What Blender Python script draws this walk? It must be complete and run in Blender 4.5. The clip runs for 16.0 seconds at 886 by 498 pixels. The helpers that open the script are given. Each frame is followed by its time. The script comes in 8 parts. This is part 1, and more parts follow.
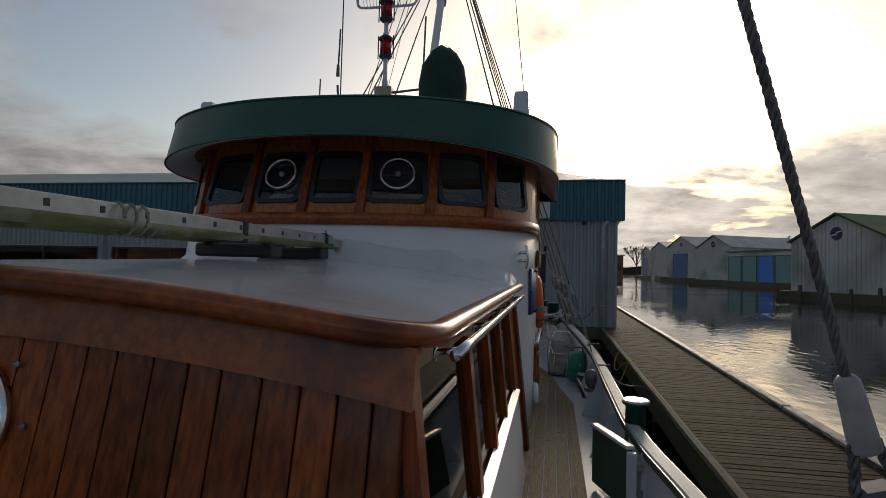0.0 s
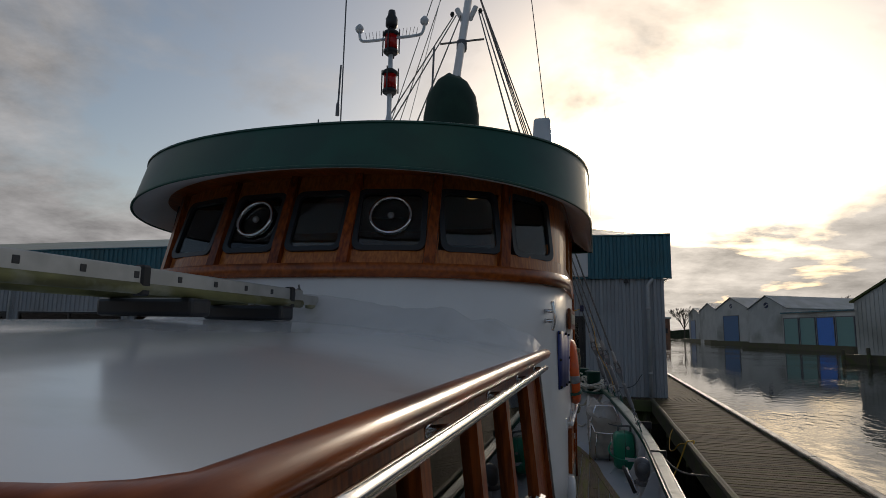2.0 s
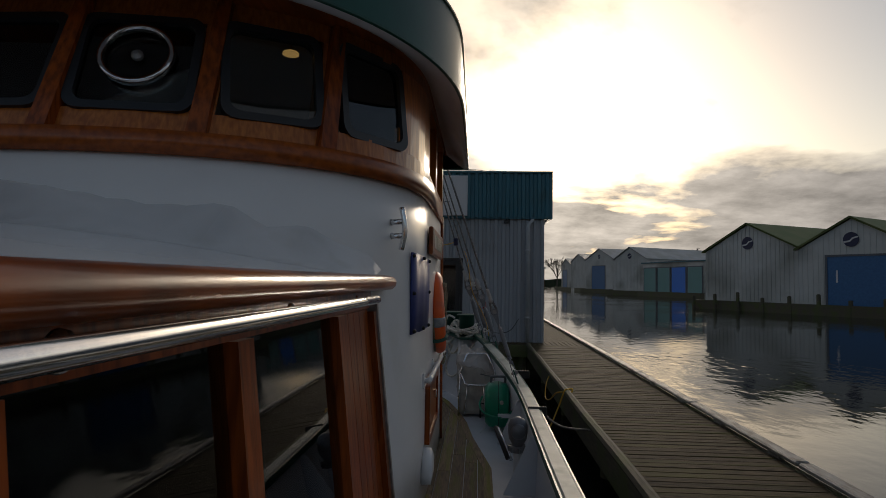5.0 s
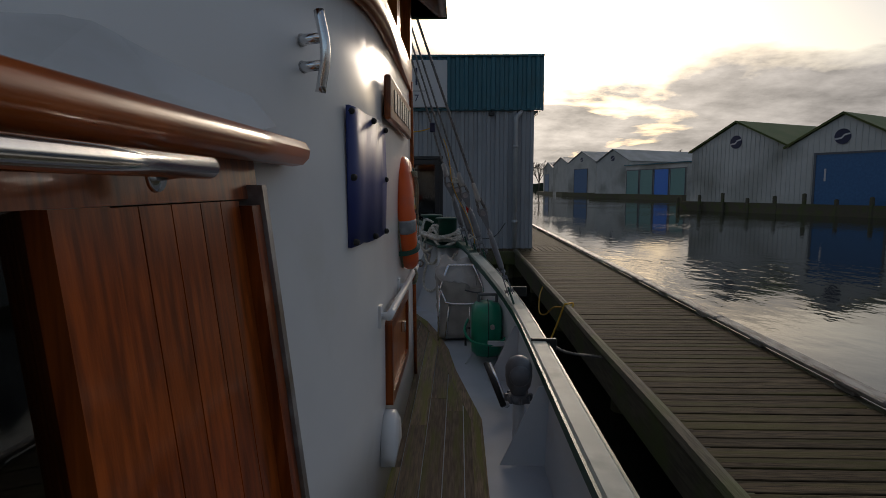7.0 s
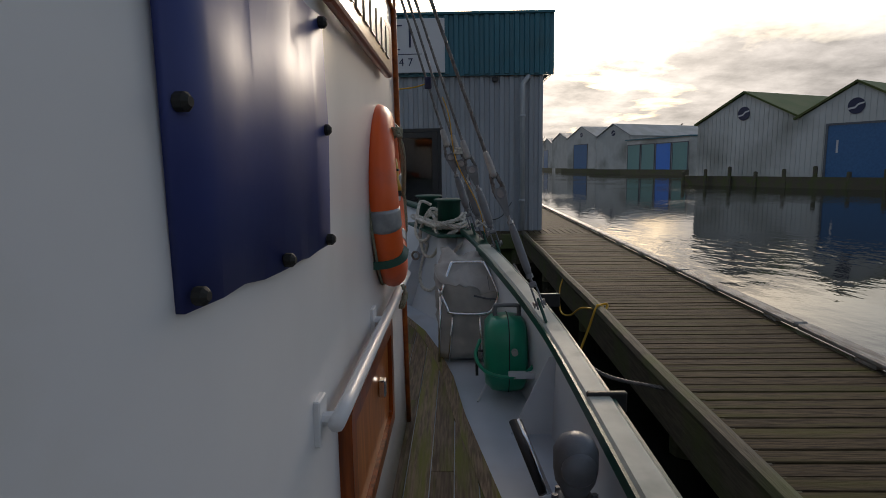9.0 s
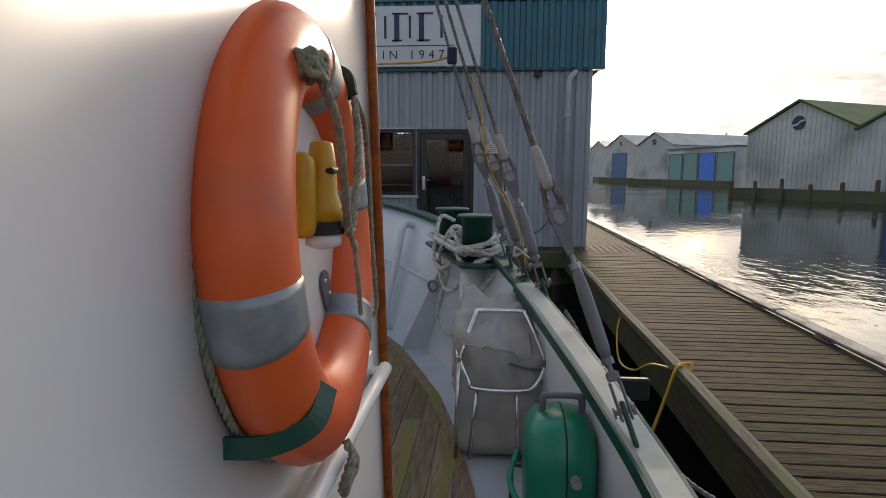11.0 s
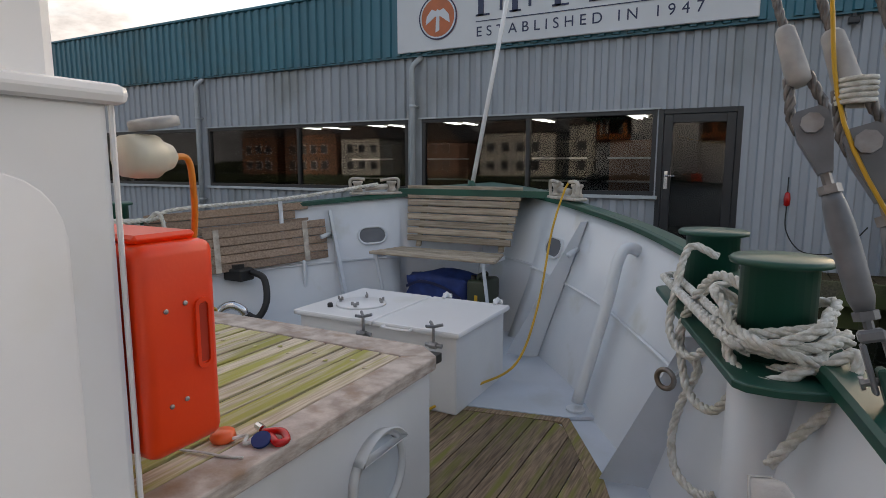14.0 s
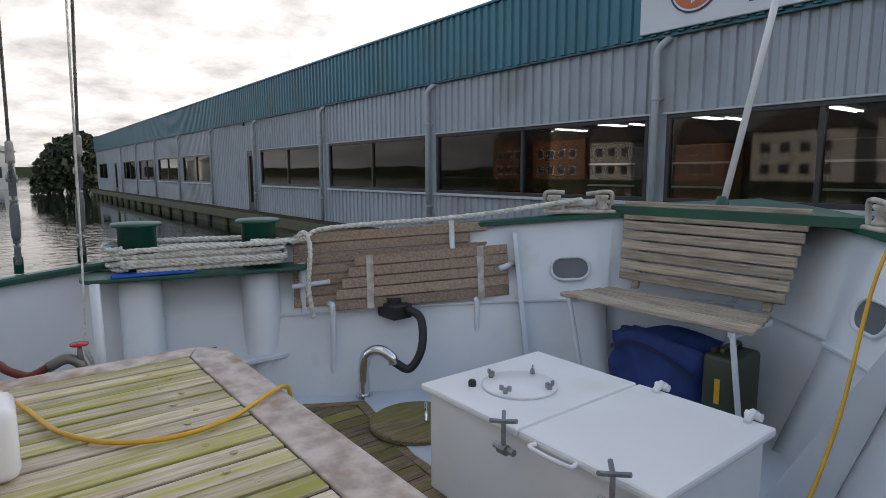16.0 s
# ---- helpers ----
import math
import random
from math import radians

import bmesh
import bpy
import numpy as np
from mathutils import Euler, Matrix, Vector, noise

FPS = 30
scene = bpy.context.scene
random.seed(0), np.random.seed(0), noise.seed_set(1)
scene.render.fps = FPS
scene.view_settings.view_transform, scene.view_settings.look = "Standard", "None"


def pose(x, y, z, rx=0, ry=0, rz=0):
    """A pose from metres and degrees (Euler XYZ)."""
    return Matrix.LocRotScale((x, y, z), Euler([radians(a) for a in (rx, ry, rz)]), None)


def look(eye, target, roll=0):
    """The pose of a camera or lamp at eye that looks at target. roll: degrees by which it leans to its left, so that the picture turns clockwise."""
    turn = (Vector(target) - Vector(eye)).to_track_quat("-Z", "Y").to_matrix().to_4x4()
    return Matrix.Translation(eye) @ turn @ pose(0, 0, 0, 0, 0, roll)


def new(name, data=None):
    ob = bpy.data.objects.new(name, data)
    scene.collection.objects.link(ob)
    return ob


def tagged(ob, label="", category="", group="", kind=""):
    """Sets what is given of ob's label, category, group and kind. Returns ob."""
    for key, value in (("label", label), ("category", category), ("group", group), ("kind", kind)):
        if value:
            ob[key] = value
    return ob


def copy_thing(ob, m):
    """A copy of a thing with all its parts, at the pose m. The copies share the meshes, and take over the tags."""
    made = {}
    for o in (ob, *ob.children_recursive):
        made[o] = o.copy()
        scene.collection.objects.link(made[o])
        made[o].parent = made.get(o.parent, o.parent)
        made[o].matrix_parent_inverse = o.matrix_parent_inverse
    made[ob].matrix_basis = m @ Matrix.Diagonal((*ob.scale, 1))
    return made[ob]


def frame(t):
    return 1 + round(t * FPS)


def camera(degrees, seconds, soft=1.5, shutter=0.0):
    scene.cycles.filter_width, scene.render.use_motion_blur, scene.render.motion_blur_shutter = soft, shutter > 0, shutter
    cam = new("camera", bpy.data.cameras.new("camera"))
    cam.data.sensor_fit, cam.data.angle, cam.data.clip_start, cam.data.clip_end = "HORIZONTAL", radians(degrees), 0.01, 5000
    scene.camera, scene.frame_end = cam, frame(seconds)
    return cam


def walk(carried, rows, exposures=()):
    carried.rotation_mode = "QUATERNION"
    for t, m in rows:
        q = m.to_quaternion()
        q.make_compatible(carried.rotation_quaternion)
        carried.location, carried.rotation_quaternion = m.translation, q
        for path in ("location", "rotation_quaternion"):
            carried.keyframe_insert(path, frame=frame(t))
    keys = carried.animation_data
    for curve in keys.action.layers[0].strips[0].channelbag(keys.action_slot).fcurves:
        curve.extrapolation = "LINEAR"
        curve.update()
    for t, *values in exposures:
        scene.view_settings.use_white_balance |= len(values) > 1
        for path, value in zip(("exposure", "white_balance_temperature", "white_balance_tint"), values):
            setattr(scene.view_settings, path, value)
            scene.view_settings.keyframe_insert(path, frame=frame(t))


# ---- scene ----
cam = camera(74.9, 16.0, 0.55)

PATH = [
    (0, (0.647, -4.022, 1.679), (0.27, -2.059, 1.74), 1.3),
    (0.5, (0.633, -3.719, 1.684), (0.288, -1.751, 1.786), 1.3),
    (1, (0.672, -3.437, 1.663), (0.226, -1.496, 1.851), 1),
    (1.5, (0.716, -3.155, 1.672), (0.154, -1.244, 1.854), 0.9),
    (2, (0.718, -2.877, 1.666), (0.209, -0.964, 1.945), 0.9),
    (2.5, (0.719, -2.613, 1.657), (0.268, -0.68, 1.905), 1),
    (3, (0.753, -2.321, 1.642), (0.319, -0.398, 1.978), 1),
    (3.5, (0.778, -2.089, 1.638), (0.385, -0.151, 1.939), 0.9),
    (4, (0.759, -1.814, 1.613), (0.5, 0.154, 1.855), 1),
    (4.5, (0.749, -1.533, 1.572), (0.634, 0.456, 1.743), 1),
    (5, (0.794, -1.213, 1.504), (0.673, 0.781, 1.617), 0.9),
    (5.2, (0.808, -1.079, 1.485), (0.703, 0.918, 1.532), 0.8),
    (7.3, (0.764, 0.491, 1.386), (0.733, 2.479, 1.175), -0.3),
    (7.5, (0.737, 0.643, 1.383), (0.732, 2.632, 1.169), -0.3),
    (8, (0.71, 0.963, 1.357), (0.699, 2.942, 1.073), -0.2),
    (8.2, (0.721, 1.116, 1.335), (0.694, 3.095, 1.051), -0.5),
    (10.3, (0.733, 2.433, 1.388), (0.611, 4.409, 1.105), 0.3),
    (10.5, (0.749, 2.604, 1.359), (0.588, 4.579, 1.085), 0.2),
    (11, (0.746, 2.987, 1.338), (0.581, 4.962, 1.076), 0.3),
    (11.5, (0.772, 3.332, 1.318), (0.51, 5.298, 1.065), 0.4),
    (12, (0.809, 3.68, 1.328), (0.446, 5.632, 1.088), 0.3),
    (12.5, (0.762, 4.071, 1.309), (0.323, 6.008, 1.079), 0.2),
    (13, (0.707, 4.341, 1.321), (0.137, 6.241, 1.065), 0.3),
    (13.5, (0.645, 4.673, 1.323), (-0.119, 6.501, 1.051), 0.2),
    (14, (0.557, 4.967, 1.317), (-0.369, 6.717, 1.037), 0.1),
    (14.5, (0.389, 5.311, 1.319), (-0.564, 7.045, 1.032), 0.2),
    (15, (0.287, 5.597, 1.309), (-0.776, 7.266, 1.017), 0.3),
    (15.5, (0.195, 5.953, 1.355), (-1.098, 7.451, 1.066), 0.1),
    (16, (0.044, 6.266, 1.349), (-1.521, 7.483, 1.085), -0.2),
]
walk(cam, [(t, look(eye, target, roll)) for t, eye, target, roll in PATH],
     [(0.0, -0.17, 7200, 12), (3.0, -0.25, 7250, 12), (5.0, -0.45, 7400, 12), (7.3, -0.15, 7250, 13), (8.2, 0.03, 7200, 13), (10.4, 1.0, 7500, 14), (12.5, 1.47, 7750, 14), (13.6, 1.58, 8150, 14), (14.5, 1.78, 7950, 14), (16.0, 1.8, 7500, 13)])

# ---------------------------------------------------------------- sky and sun
SUN_AZ, SUN_EL = radians(6.5), radians(16.0)      # to the right of +y, above the horizon
sun_dir = Vector((math.sin(SUN_AZ) * math.cos(SUN_EL), math.cos(SUN_AZ) * math.cos(SUN_EL), math.sin(SUN_EL)))


def build_world():
    w = bpy.data.worlds.new("world")
    scene.world = w
    w.use_nodes = True
    n, k = w.node_tree.nodes, w.node_tree.links
    n.clear()
    out, bg = n.new("ShaderNodeOutputWorld"), n.new("ShaderNodeBackground")
    sky = n.new("ShaderNodeTexSky")
    sky.sky_type, sky.sun_disc = "NISHITA", False
    sky.sun_elevation, sky.sun_rotation = SUN_EL, SUN_AZ
    sky.air_density, sky.dust_density = 1.0, 1.5
    co = n.new("ShaderNodeTexCoord")
    sep = n.new("ShaderNodeSeparateXYZ")
    k.new(co.outputs["Generated"], sep.inputs[0])
    # cloud deck: the direction is stretched towards the horizon as a flat layer would be
    zc = n.new("ShaderNodeMath"); zc.operation = "ADD"; zc.inputs[1].default_value = 0.22
    k.new(sep.outputs[2], zc.inputs[0])
    zm = n.new("ShaderNodeMath"); zm.operation = "MAXIMUM"; zm.inputs[1].default_value = 0.05
    k.new(zc.outputs[0], zm.inputs[0])
    dx, dy = n.new("ShaderNodeMath"), n.new("ShaderNodeMath")
    for m, i in ((dx, 0), (dy, 1)):
        m.operation = "DIVIDE"
        k.new(sep.outputs[i], m.inputs[0]); k.new(zm.outputs[0], m.inputs[1])
    flat = n.new("ShaderNodeCombineXYZ")
    k.new(dx.outputs[0], flat.inputs[0]); k.new(dy.outputs[0], flat.inputs[1])
    big, fine = n.new("ShaderNodeTexNoise"), n.new("ShaderNodeTexNoise")
    big.inputs["Scale"].default_value, big.inputs["Detail"].default_value, big.inputs["Roughness"].default_value = 0.9, 7, 0.55
    big.inputs["Distortion"].default_value = 0.4
    fine.inputs["Scale"].default_value, fine.inputs["Detail"].default_value, fine.inputs["Roughness"].default_value = 2.7, 8, 0.62
    k.new(flat.outputs[0], big.inputs["Vector"]); k.new(flat.outputs[0], fine.inputs["Vector"])
    cover = n.new("ShaderNodeMapRange")
    cover.inputs["From Min"].default_value, cover.inputs["From Max"].default_value = 0.495, 0.62
    # gaps close towards the horizon
    low = n.new("ShaderNodeMapRange")
    low.inputs["From Min"].default_value, low.inputs["From Max"].default_value = 0.02, 0.3
    low.inputs["To Min"].default_value, low.inputs["To Max"].default_value = 0.25, 0.0
    k.new(sep.outputs[2], low.inputs["Value"])
    lift = n.new("ShaderNodeMath"); lift.operation = "ADD"
    k.new(big.outputs["Fac"], lift.inputs[0]); k.new(low.outputs[0], lift.inputs[1])
    k.new(lift.outputs[0], cover.inputs["Value"])
    shade = n.new("ShaderNodeMapRange")
    shade.inputs["From Min"].default_value, shade.inputs["From Max"].default_value = 0.3, 0.7
    shade.inputs["To Min"].default_value, shade.inputs["To Max"].default_value = 0.44, 1.18
    k.new(fine.outputs["Fac"], shade.inputs["Value"])
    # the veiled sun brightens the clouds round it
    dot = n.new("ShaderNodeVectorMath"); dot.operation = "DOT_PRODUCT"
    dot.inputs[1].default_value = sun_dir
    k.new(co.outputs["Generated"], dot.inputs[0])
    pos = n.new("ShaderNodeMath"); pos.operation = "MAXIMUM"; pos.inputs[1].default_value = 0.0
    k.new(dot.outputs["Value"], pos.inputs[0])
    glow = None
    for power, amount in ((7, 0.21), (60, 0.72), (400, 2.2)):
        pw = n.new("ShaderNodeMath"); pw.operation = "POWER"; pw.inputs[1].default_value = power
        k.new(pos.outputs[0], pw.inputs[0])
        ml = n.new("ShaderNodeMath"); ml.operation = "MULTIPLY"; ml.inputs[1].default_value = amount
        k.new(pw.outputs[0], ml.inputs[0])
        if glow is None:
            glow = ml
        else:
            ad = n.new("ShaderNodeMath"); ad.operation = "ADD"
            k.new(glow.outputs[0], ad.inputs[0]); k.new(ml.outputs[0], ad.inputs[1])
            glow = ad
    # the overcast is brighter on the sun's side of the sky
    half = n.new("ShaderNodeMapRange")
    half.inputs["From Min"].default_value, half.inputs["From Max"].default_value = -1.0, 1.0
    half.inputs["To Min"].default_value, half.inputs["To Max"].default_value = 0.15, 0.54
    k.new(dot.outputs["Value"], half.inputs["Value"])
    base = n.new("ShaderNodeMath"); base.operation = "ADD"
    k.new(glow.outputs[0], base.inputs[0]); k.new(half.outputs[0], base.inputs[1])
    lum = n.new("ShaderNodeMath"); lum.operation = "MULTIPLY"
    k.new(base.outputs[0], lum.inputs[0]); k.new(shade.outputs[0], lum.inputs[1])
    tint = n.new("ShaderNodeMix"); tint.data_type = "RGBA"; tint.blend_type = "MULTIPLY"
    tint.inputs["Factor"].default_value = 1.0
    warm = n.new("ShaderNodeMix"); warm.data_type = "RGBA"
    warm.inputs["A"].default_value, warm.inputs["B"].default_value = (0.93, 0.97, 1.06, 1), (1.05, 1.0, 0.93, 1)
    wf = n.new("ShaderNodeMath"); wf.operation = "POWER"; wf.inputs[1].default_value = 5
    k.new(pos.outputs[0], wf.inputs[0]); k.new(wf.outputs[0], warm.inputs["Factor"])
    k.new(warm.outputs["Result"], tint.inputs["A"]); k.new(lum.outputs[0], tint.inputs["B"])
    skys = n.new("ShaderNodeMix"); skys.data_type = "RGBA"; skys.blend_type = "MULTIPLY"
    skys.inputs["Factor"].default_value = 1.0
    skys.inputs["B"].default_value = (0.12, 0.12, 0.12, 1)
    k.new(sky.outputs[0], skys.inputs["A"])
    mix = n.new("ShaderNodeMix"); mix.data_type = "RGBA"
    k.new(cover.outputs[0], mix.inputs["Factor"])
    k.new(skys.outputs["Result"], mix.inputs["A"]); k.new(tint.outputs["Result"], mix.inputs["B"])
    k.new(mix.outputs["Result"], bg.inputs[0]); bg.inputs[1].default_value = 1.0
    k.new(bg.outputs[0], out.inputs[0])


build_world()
sun = new("sun", bpy.data.lights.new("sun", "SUN"))
sun.data.energy, sun.data.angle, sun.data.color = 1.0, radians(12), (1.0, 0.93, 0.84)
sun.matrix_world = look(sun_dir * 60, (0, 0, 0))


# ---------------------------------------------------------------- materials
def material(name, colour, rough=0.5, metal=0.0, colour2=None, scale=6.0, mask=(0.4, 0.6), bump=0.0, bump_scale=60.0,
             coat=0.0, stretch=(1, 1, 1), stain=None, stain_scale=1.3, stain_mask=(0.52, 0.68), vary=0.0, rough2=None, spec=0.5):
    """A node material: two-tone grain, a larger stain layer, fine relief, and a spread between pieces."""
    m = bpy.data.materials.new(name)
    m.use_nodes = True
    n, k = m.node_tree.nodes, m.node_tree.links
    bsdf = n["Principled BSDF"]
    bsdf.inputs["Roughness"].default_value, bsdf.inputs["Metallic"].default_value = rough, metal
    bsdf.inputs["Coat Weight"].default_value, bsdf.inputs["Coat Roughness"].default_value = coat, 0.08
    bsdf.inputs["Specular IOR Level"].default_value = spec
    co, mp = n.new("ShaderNodeTexCoord"), n.new("ShaderNodeMapping")
    mp.inputs["Scale"].default_value = stretch
    k.new(co.outputs["Object"], mp.inputs["Vector"])
    source = mp.outputs[0]
    if vary:
        info = n.new("ShaderNodeObjectInfo")
        sh = n.new("ShaderNodeVectorMath"); sh.operation = "ADD"
        ml = n.new("ShaderNodeMath"); ml.operation = "MULTIPLY"; ml.inputs[1].default_value = 37.0
        k.new(info.outputs["Random"], ml.inputs[0])
        k.new(mp.outputs[0], sh.inputs[0]); k.new(ml.outputs[0], sh.inputs[1])
        source = sh.outputs[0]
    colour2 = colour2 or tuple(c * 0.86 for c in colour)
    grain = n.new("ShaderNodeTexNoise")
    grain.inputs["Scale"].default_value, grain.inputs["Detail"].default_value = scale, 6
    k.new(source, grain.inputs["Vector"])
    mr = n.new("ShaderNodeMapRange")
    mr.inputs["From Min"].default_value, mr.inputs["From Max"].default_value = mask
    k.new(grain.outputs["Fac"], mr.inputs["Value"])
    mix = n.new("ShaderNodeMix"); mix.data_type = "RGBA"
    mix.inputs["A"].default_value, mix.inputs["B"].default_value = (*colour, 1), (*colour2, 1)
    k.new(mr.outputs[0], mix.inputs["Factor"])
    result = mix.outputs["Result"]
    if stain:
        st = n.new("ShaderNodeTexNoise")
        st.inputs["Scale"].default_value, st.inputs["Detail"].default_value = stain_scale, 5
        k.new(co.outputs["Object"] if not vary else source, st.inputs["Vector"])
        sr = n.new("ShaderNodeMapRange")
        sr.inputs["From Min"].default_value, sr.inputs["From Max"].default_value = stain_mask
        k.new(st.outputs["Fac"], sr.inputs["Value"])
        mx = n.new("ShaderNodeMix"); mx.data_type = "RGBA"
        mx.inputs["B"].default_value = (*stain, 1)
        k.new(sr.outputs[0], mx.inputs["Factor"]); k.new(result, mx.inputs["A"])
        result = mx.outputs["Result"]
    if vary:
        hs = n.new("ShaderNodeHueSaturation")
        vr = n.new("ShaderNodeMapRange")
        vr.inputs["To Min"].default_value, vr.inputs["To Max"].default_value = 1 - vary, 1 + vary
        k.new(info.outputs["Random"], vr.inputs["Value"]); k.new(vr.outputs[0], hs.inputs["Value"])
        k.new(result, hs.inputs["Color"])
        result = hs.outputs["Color"]
    k.new(result, bsdf.inputs["Base Color"])
    if rough2 is not None:
        rr = n.new("ShaderNodeMapRange")
        rr.inputs["To Min"].default_value, rr.inputs["To Max"].default_value = rough, rough2
        k.new(mr.outputs[0], rr.inputs["Value"]); k.new(rr.outputs[0], bsdf.inputs["Roughness"])
    if bump:
        bn, bt = n.new("ShaderNodeBump"), n.new("ShaderNodeTexNoise")
        bt.inputs["Scale"].default_value, bt.inputs["Detail"].default_value = bump_scale, 4
        k.new(source, bt.inputs["Vector"])
        bn.inputs["Strength"].default_value, bn.inputs["Distance"].default_value = bump, 0.01
        k.new(bt.outputs["Fac"], bn.inputs["Height"]); k.new(bn.outputs[0], bsdf.inputs["Normal"])
    return m


def glass_material(name, tint, mirror=0.06, rough=0.02):
    """Window glass: see-through with a Fresnel mirror on it."""
    m = bpy.data.materials.new(name)
    m.use_nodes = True
    n, k = m.node_tree.nodes, m.node_tree.links
    n.clear()
    out = n.new("ShaderNodeOutputMaterial")
    tr, gl, mx, fr = n.new("ShaderNodeBsdfTransparent"), n.new("ShaderNodeBsdfGlossy"), n.new("ShaderNodeMixShader"), n.new("ShaderNodeFresnel")
    tr.inputs[0].default_value = (*tint, 1)
    gl.inputs["Roughness"].default_value = rough
    fr.inputs["IOR"].default_value = 1.5
    ad = n.new("ShaderNodeMath"); ad.operation = "ADD"; ad.inputs[1].default_value = mirror; ad.use_clamp = True
    k.new(fr.outputs[0], ad.inputs[0]); k.new(ad.outputs[0], mx.inputs[0])
    k.new(tr.outputs[0], mx.inputs[1]); k.new(gl.outputs[0], mx.inputs[2]); k.new(mx.outputs[0], out.inputs[0])
    return m


def glow_material(name, colour, strength):
    m = bpy.data.materials.new(name)
    m.use_nodes = True
    bsdf = m.node_tree.nodes["Principled BSDF"]
    bsdf.inputs["Base Color"].default_value = (*colour, 1)
    bsdf.inputs["Emission Color"].default_value, bsdf.inputs["Emission Strength"].default_value = (*colour, 1), strength
    return m


def water_material():
    m = bpy.data.materials.new("water")
    m.use_nodes = True
    n, k = m.node_tree.nodes, m.node_tree.links
    b = n["Principled BSDF"]
    b.inputs["Base Color"].default_value = (0.012, 0.014, 0.012, 1)
    b.inputs["Roughness"].default_value, b.inputs["IOR"].default_value = 0.03, 1.33
    co, mp = n.new("ShaderNodeTexCoord"), n.new("ShaderNodeMapping")
    mp.inputs["Scale"].default_value = (1.0, 0.55, 1.0)
    k.new(co.outputs["Object"], mp.inputs["Vector"])
    small, wide = n.new("ShaderNodeTexNoise"), n.new("ShaderNodeTexNoise")
    small.inputs["Scale"].default_value, small.inputs["Detail"].default_value = 3.0, 3
    wide.inputs["Scale"].default_value, wide.inputs["Detail"].default_value = 0.07, 4
    k.new(mp.outputs[0], small.inputs["Vector"]); k.new(co.outputs["Object"], wide.inputs["Vector"])
    mr = n.new("ShaderNodeMapRange")
    mr.inputs["From Min"].default_value, mr.inputs["From Max"].default_value = 0.47, 0.62
    mr.inputs["To Min"].default_value, mr.inputs["To Max"].default_value = 0.10, 0.6
    k.new(wide.outputs["Fac"], mr.inputs["Value"])
    bn = n.new("ShaderNodeBump"); bn.inputs["Distance"].default_value = 0.05
    k.new(mr.outputs[0], bn.inputs["Strength"]); k.new(small.outputs["Fac"], bn.inputs["Height"])
    k.new(bn.outputs[0], b.inputs["Normal"])
    return m


WHITE = material("white_paint", (0.78, 0.78, 0.78), 0.27, colour2=(0.73, 0.73, 0.74), scale=1.6, coat=0.0, spec=0.2, bump=0.03, bump_scale=9,
                 stain=(0.70, 0.69, 0.66), stain_scale=2.1, stain_mask=(0.6, 0.75))
ROOFWHITE = material("roof_paint", (0.74, 0.74, 0.74), 0.16, colour2=(0.68, 0.69, 0.70), scale=1.1, coat=0.4, bump=0.03, bump_scale=6,
                     stain=(0.6, 0.6, 0.57), stain_scale=3.0, stain_mask=(0.6, 0.8))
RAILWHITE = material("worn_rail_paint", (0.52, 0.55, 0.49), 0.52, spec=0.25, colour2=(0.43, 0.46, 0.41), scale=5, bump=0.08, bump_scale=20, stain=(0.30, 0.33, 0.29), stain_scale=4, stain_mask=(0.55, 0.72))
DECKGREY = material("grey_deck_paint", (0.52, 0.58, 0.66), 0.32, colour2=(0.47, 0.53, 0.60), scale=2.5, bump=0.05, bump_scale=40,
                    stain=(0.40, 0.43, 0.45), stain_scale=2.0, stain_mask=(0.58, 0.75))
BULWARK = material("pale_grey_paint", (0.63, 0.67, 0.71), 0.34, colour2=(0.58, 0.62, 0.67), scale=1.8, bump=0.04, bump_scale=12, coat=0.15,
                   stain=(0.50, 0.52, 0.50), stain_scale=3.2, stain_mask=(0.62, 0.78))
VARNISH = material("varnished_mahogany", (0.31, 0.066, 0.010), 0.28, spec=0.22, colour2=(0.13, 0.026, 0.005), scale=5, stretch=(9, 9, 0.7), mask=(0.35, 0.65), coat=0.22,
                   bump=0.03, bump_scale=30, vary=0.4)
VARNISH_X = material("varnished_rail_wood", (0.40, 0.095, 0.016), 0.3, spec=0.3, colour2=(0.23, 0.050, 0.009), scale=5, stretch=(6, 0.6, 6), mask=(0.35, 0.65), coat=0.25,
                     bump=0.05, bump_scale=22, stain=(0.12, 0.028, 0.008), stain_scale=2.2)
VARNISH_L = material("varnished_light_wood", (0.52, 0.165, 0.035), 0.3, spec=0.3, colour2=(0.33, 0.09, 0.018), scale=6, stretch=(9, 9, 0.8), mask=(0.35, 0.65), coat=0.3, vary=0.2)
TEAK = material("weathered_teak", (0.62, 0.535, 0.42), 0.75, colour2=(0.40, 0.32, 0.235), scale=9, stretch=(12, 0.8, 12), mask=(0.35, 0.65), bump=0.35, bump_scale=14,
                vary=0.18, stain=(0.36, 0.34, 0.075), stain_scale=1.7, stain_mask=(0.46, 0.62))
TEAKDARK = material("wet_deck_teak", (0.29, 0.205, 0.135), 0.65, spec=0.25, colour2=(0.12, 0.082, 0.053), scale=9, stretch=(12, 0.8, 12), mask=(0.35, 0.65), bump=0.35, bump_scale=14,
                    vary=0.28, stain=(0.17, 0.165, 0.038), stain_scale=1.6, stain_mask=(0.48, 0.64))
SLAT = material("grey_bench_wood", (0.46, 0.385, 0.30), 0.75, colour2=(0.25, 0.20, 0.15), scale=7, stretch=(0.8, 12, 12), mask=(0.35, 0.65), bump=0.3, bump_scale=14, vary=0.18)
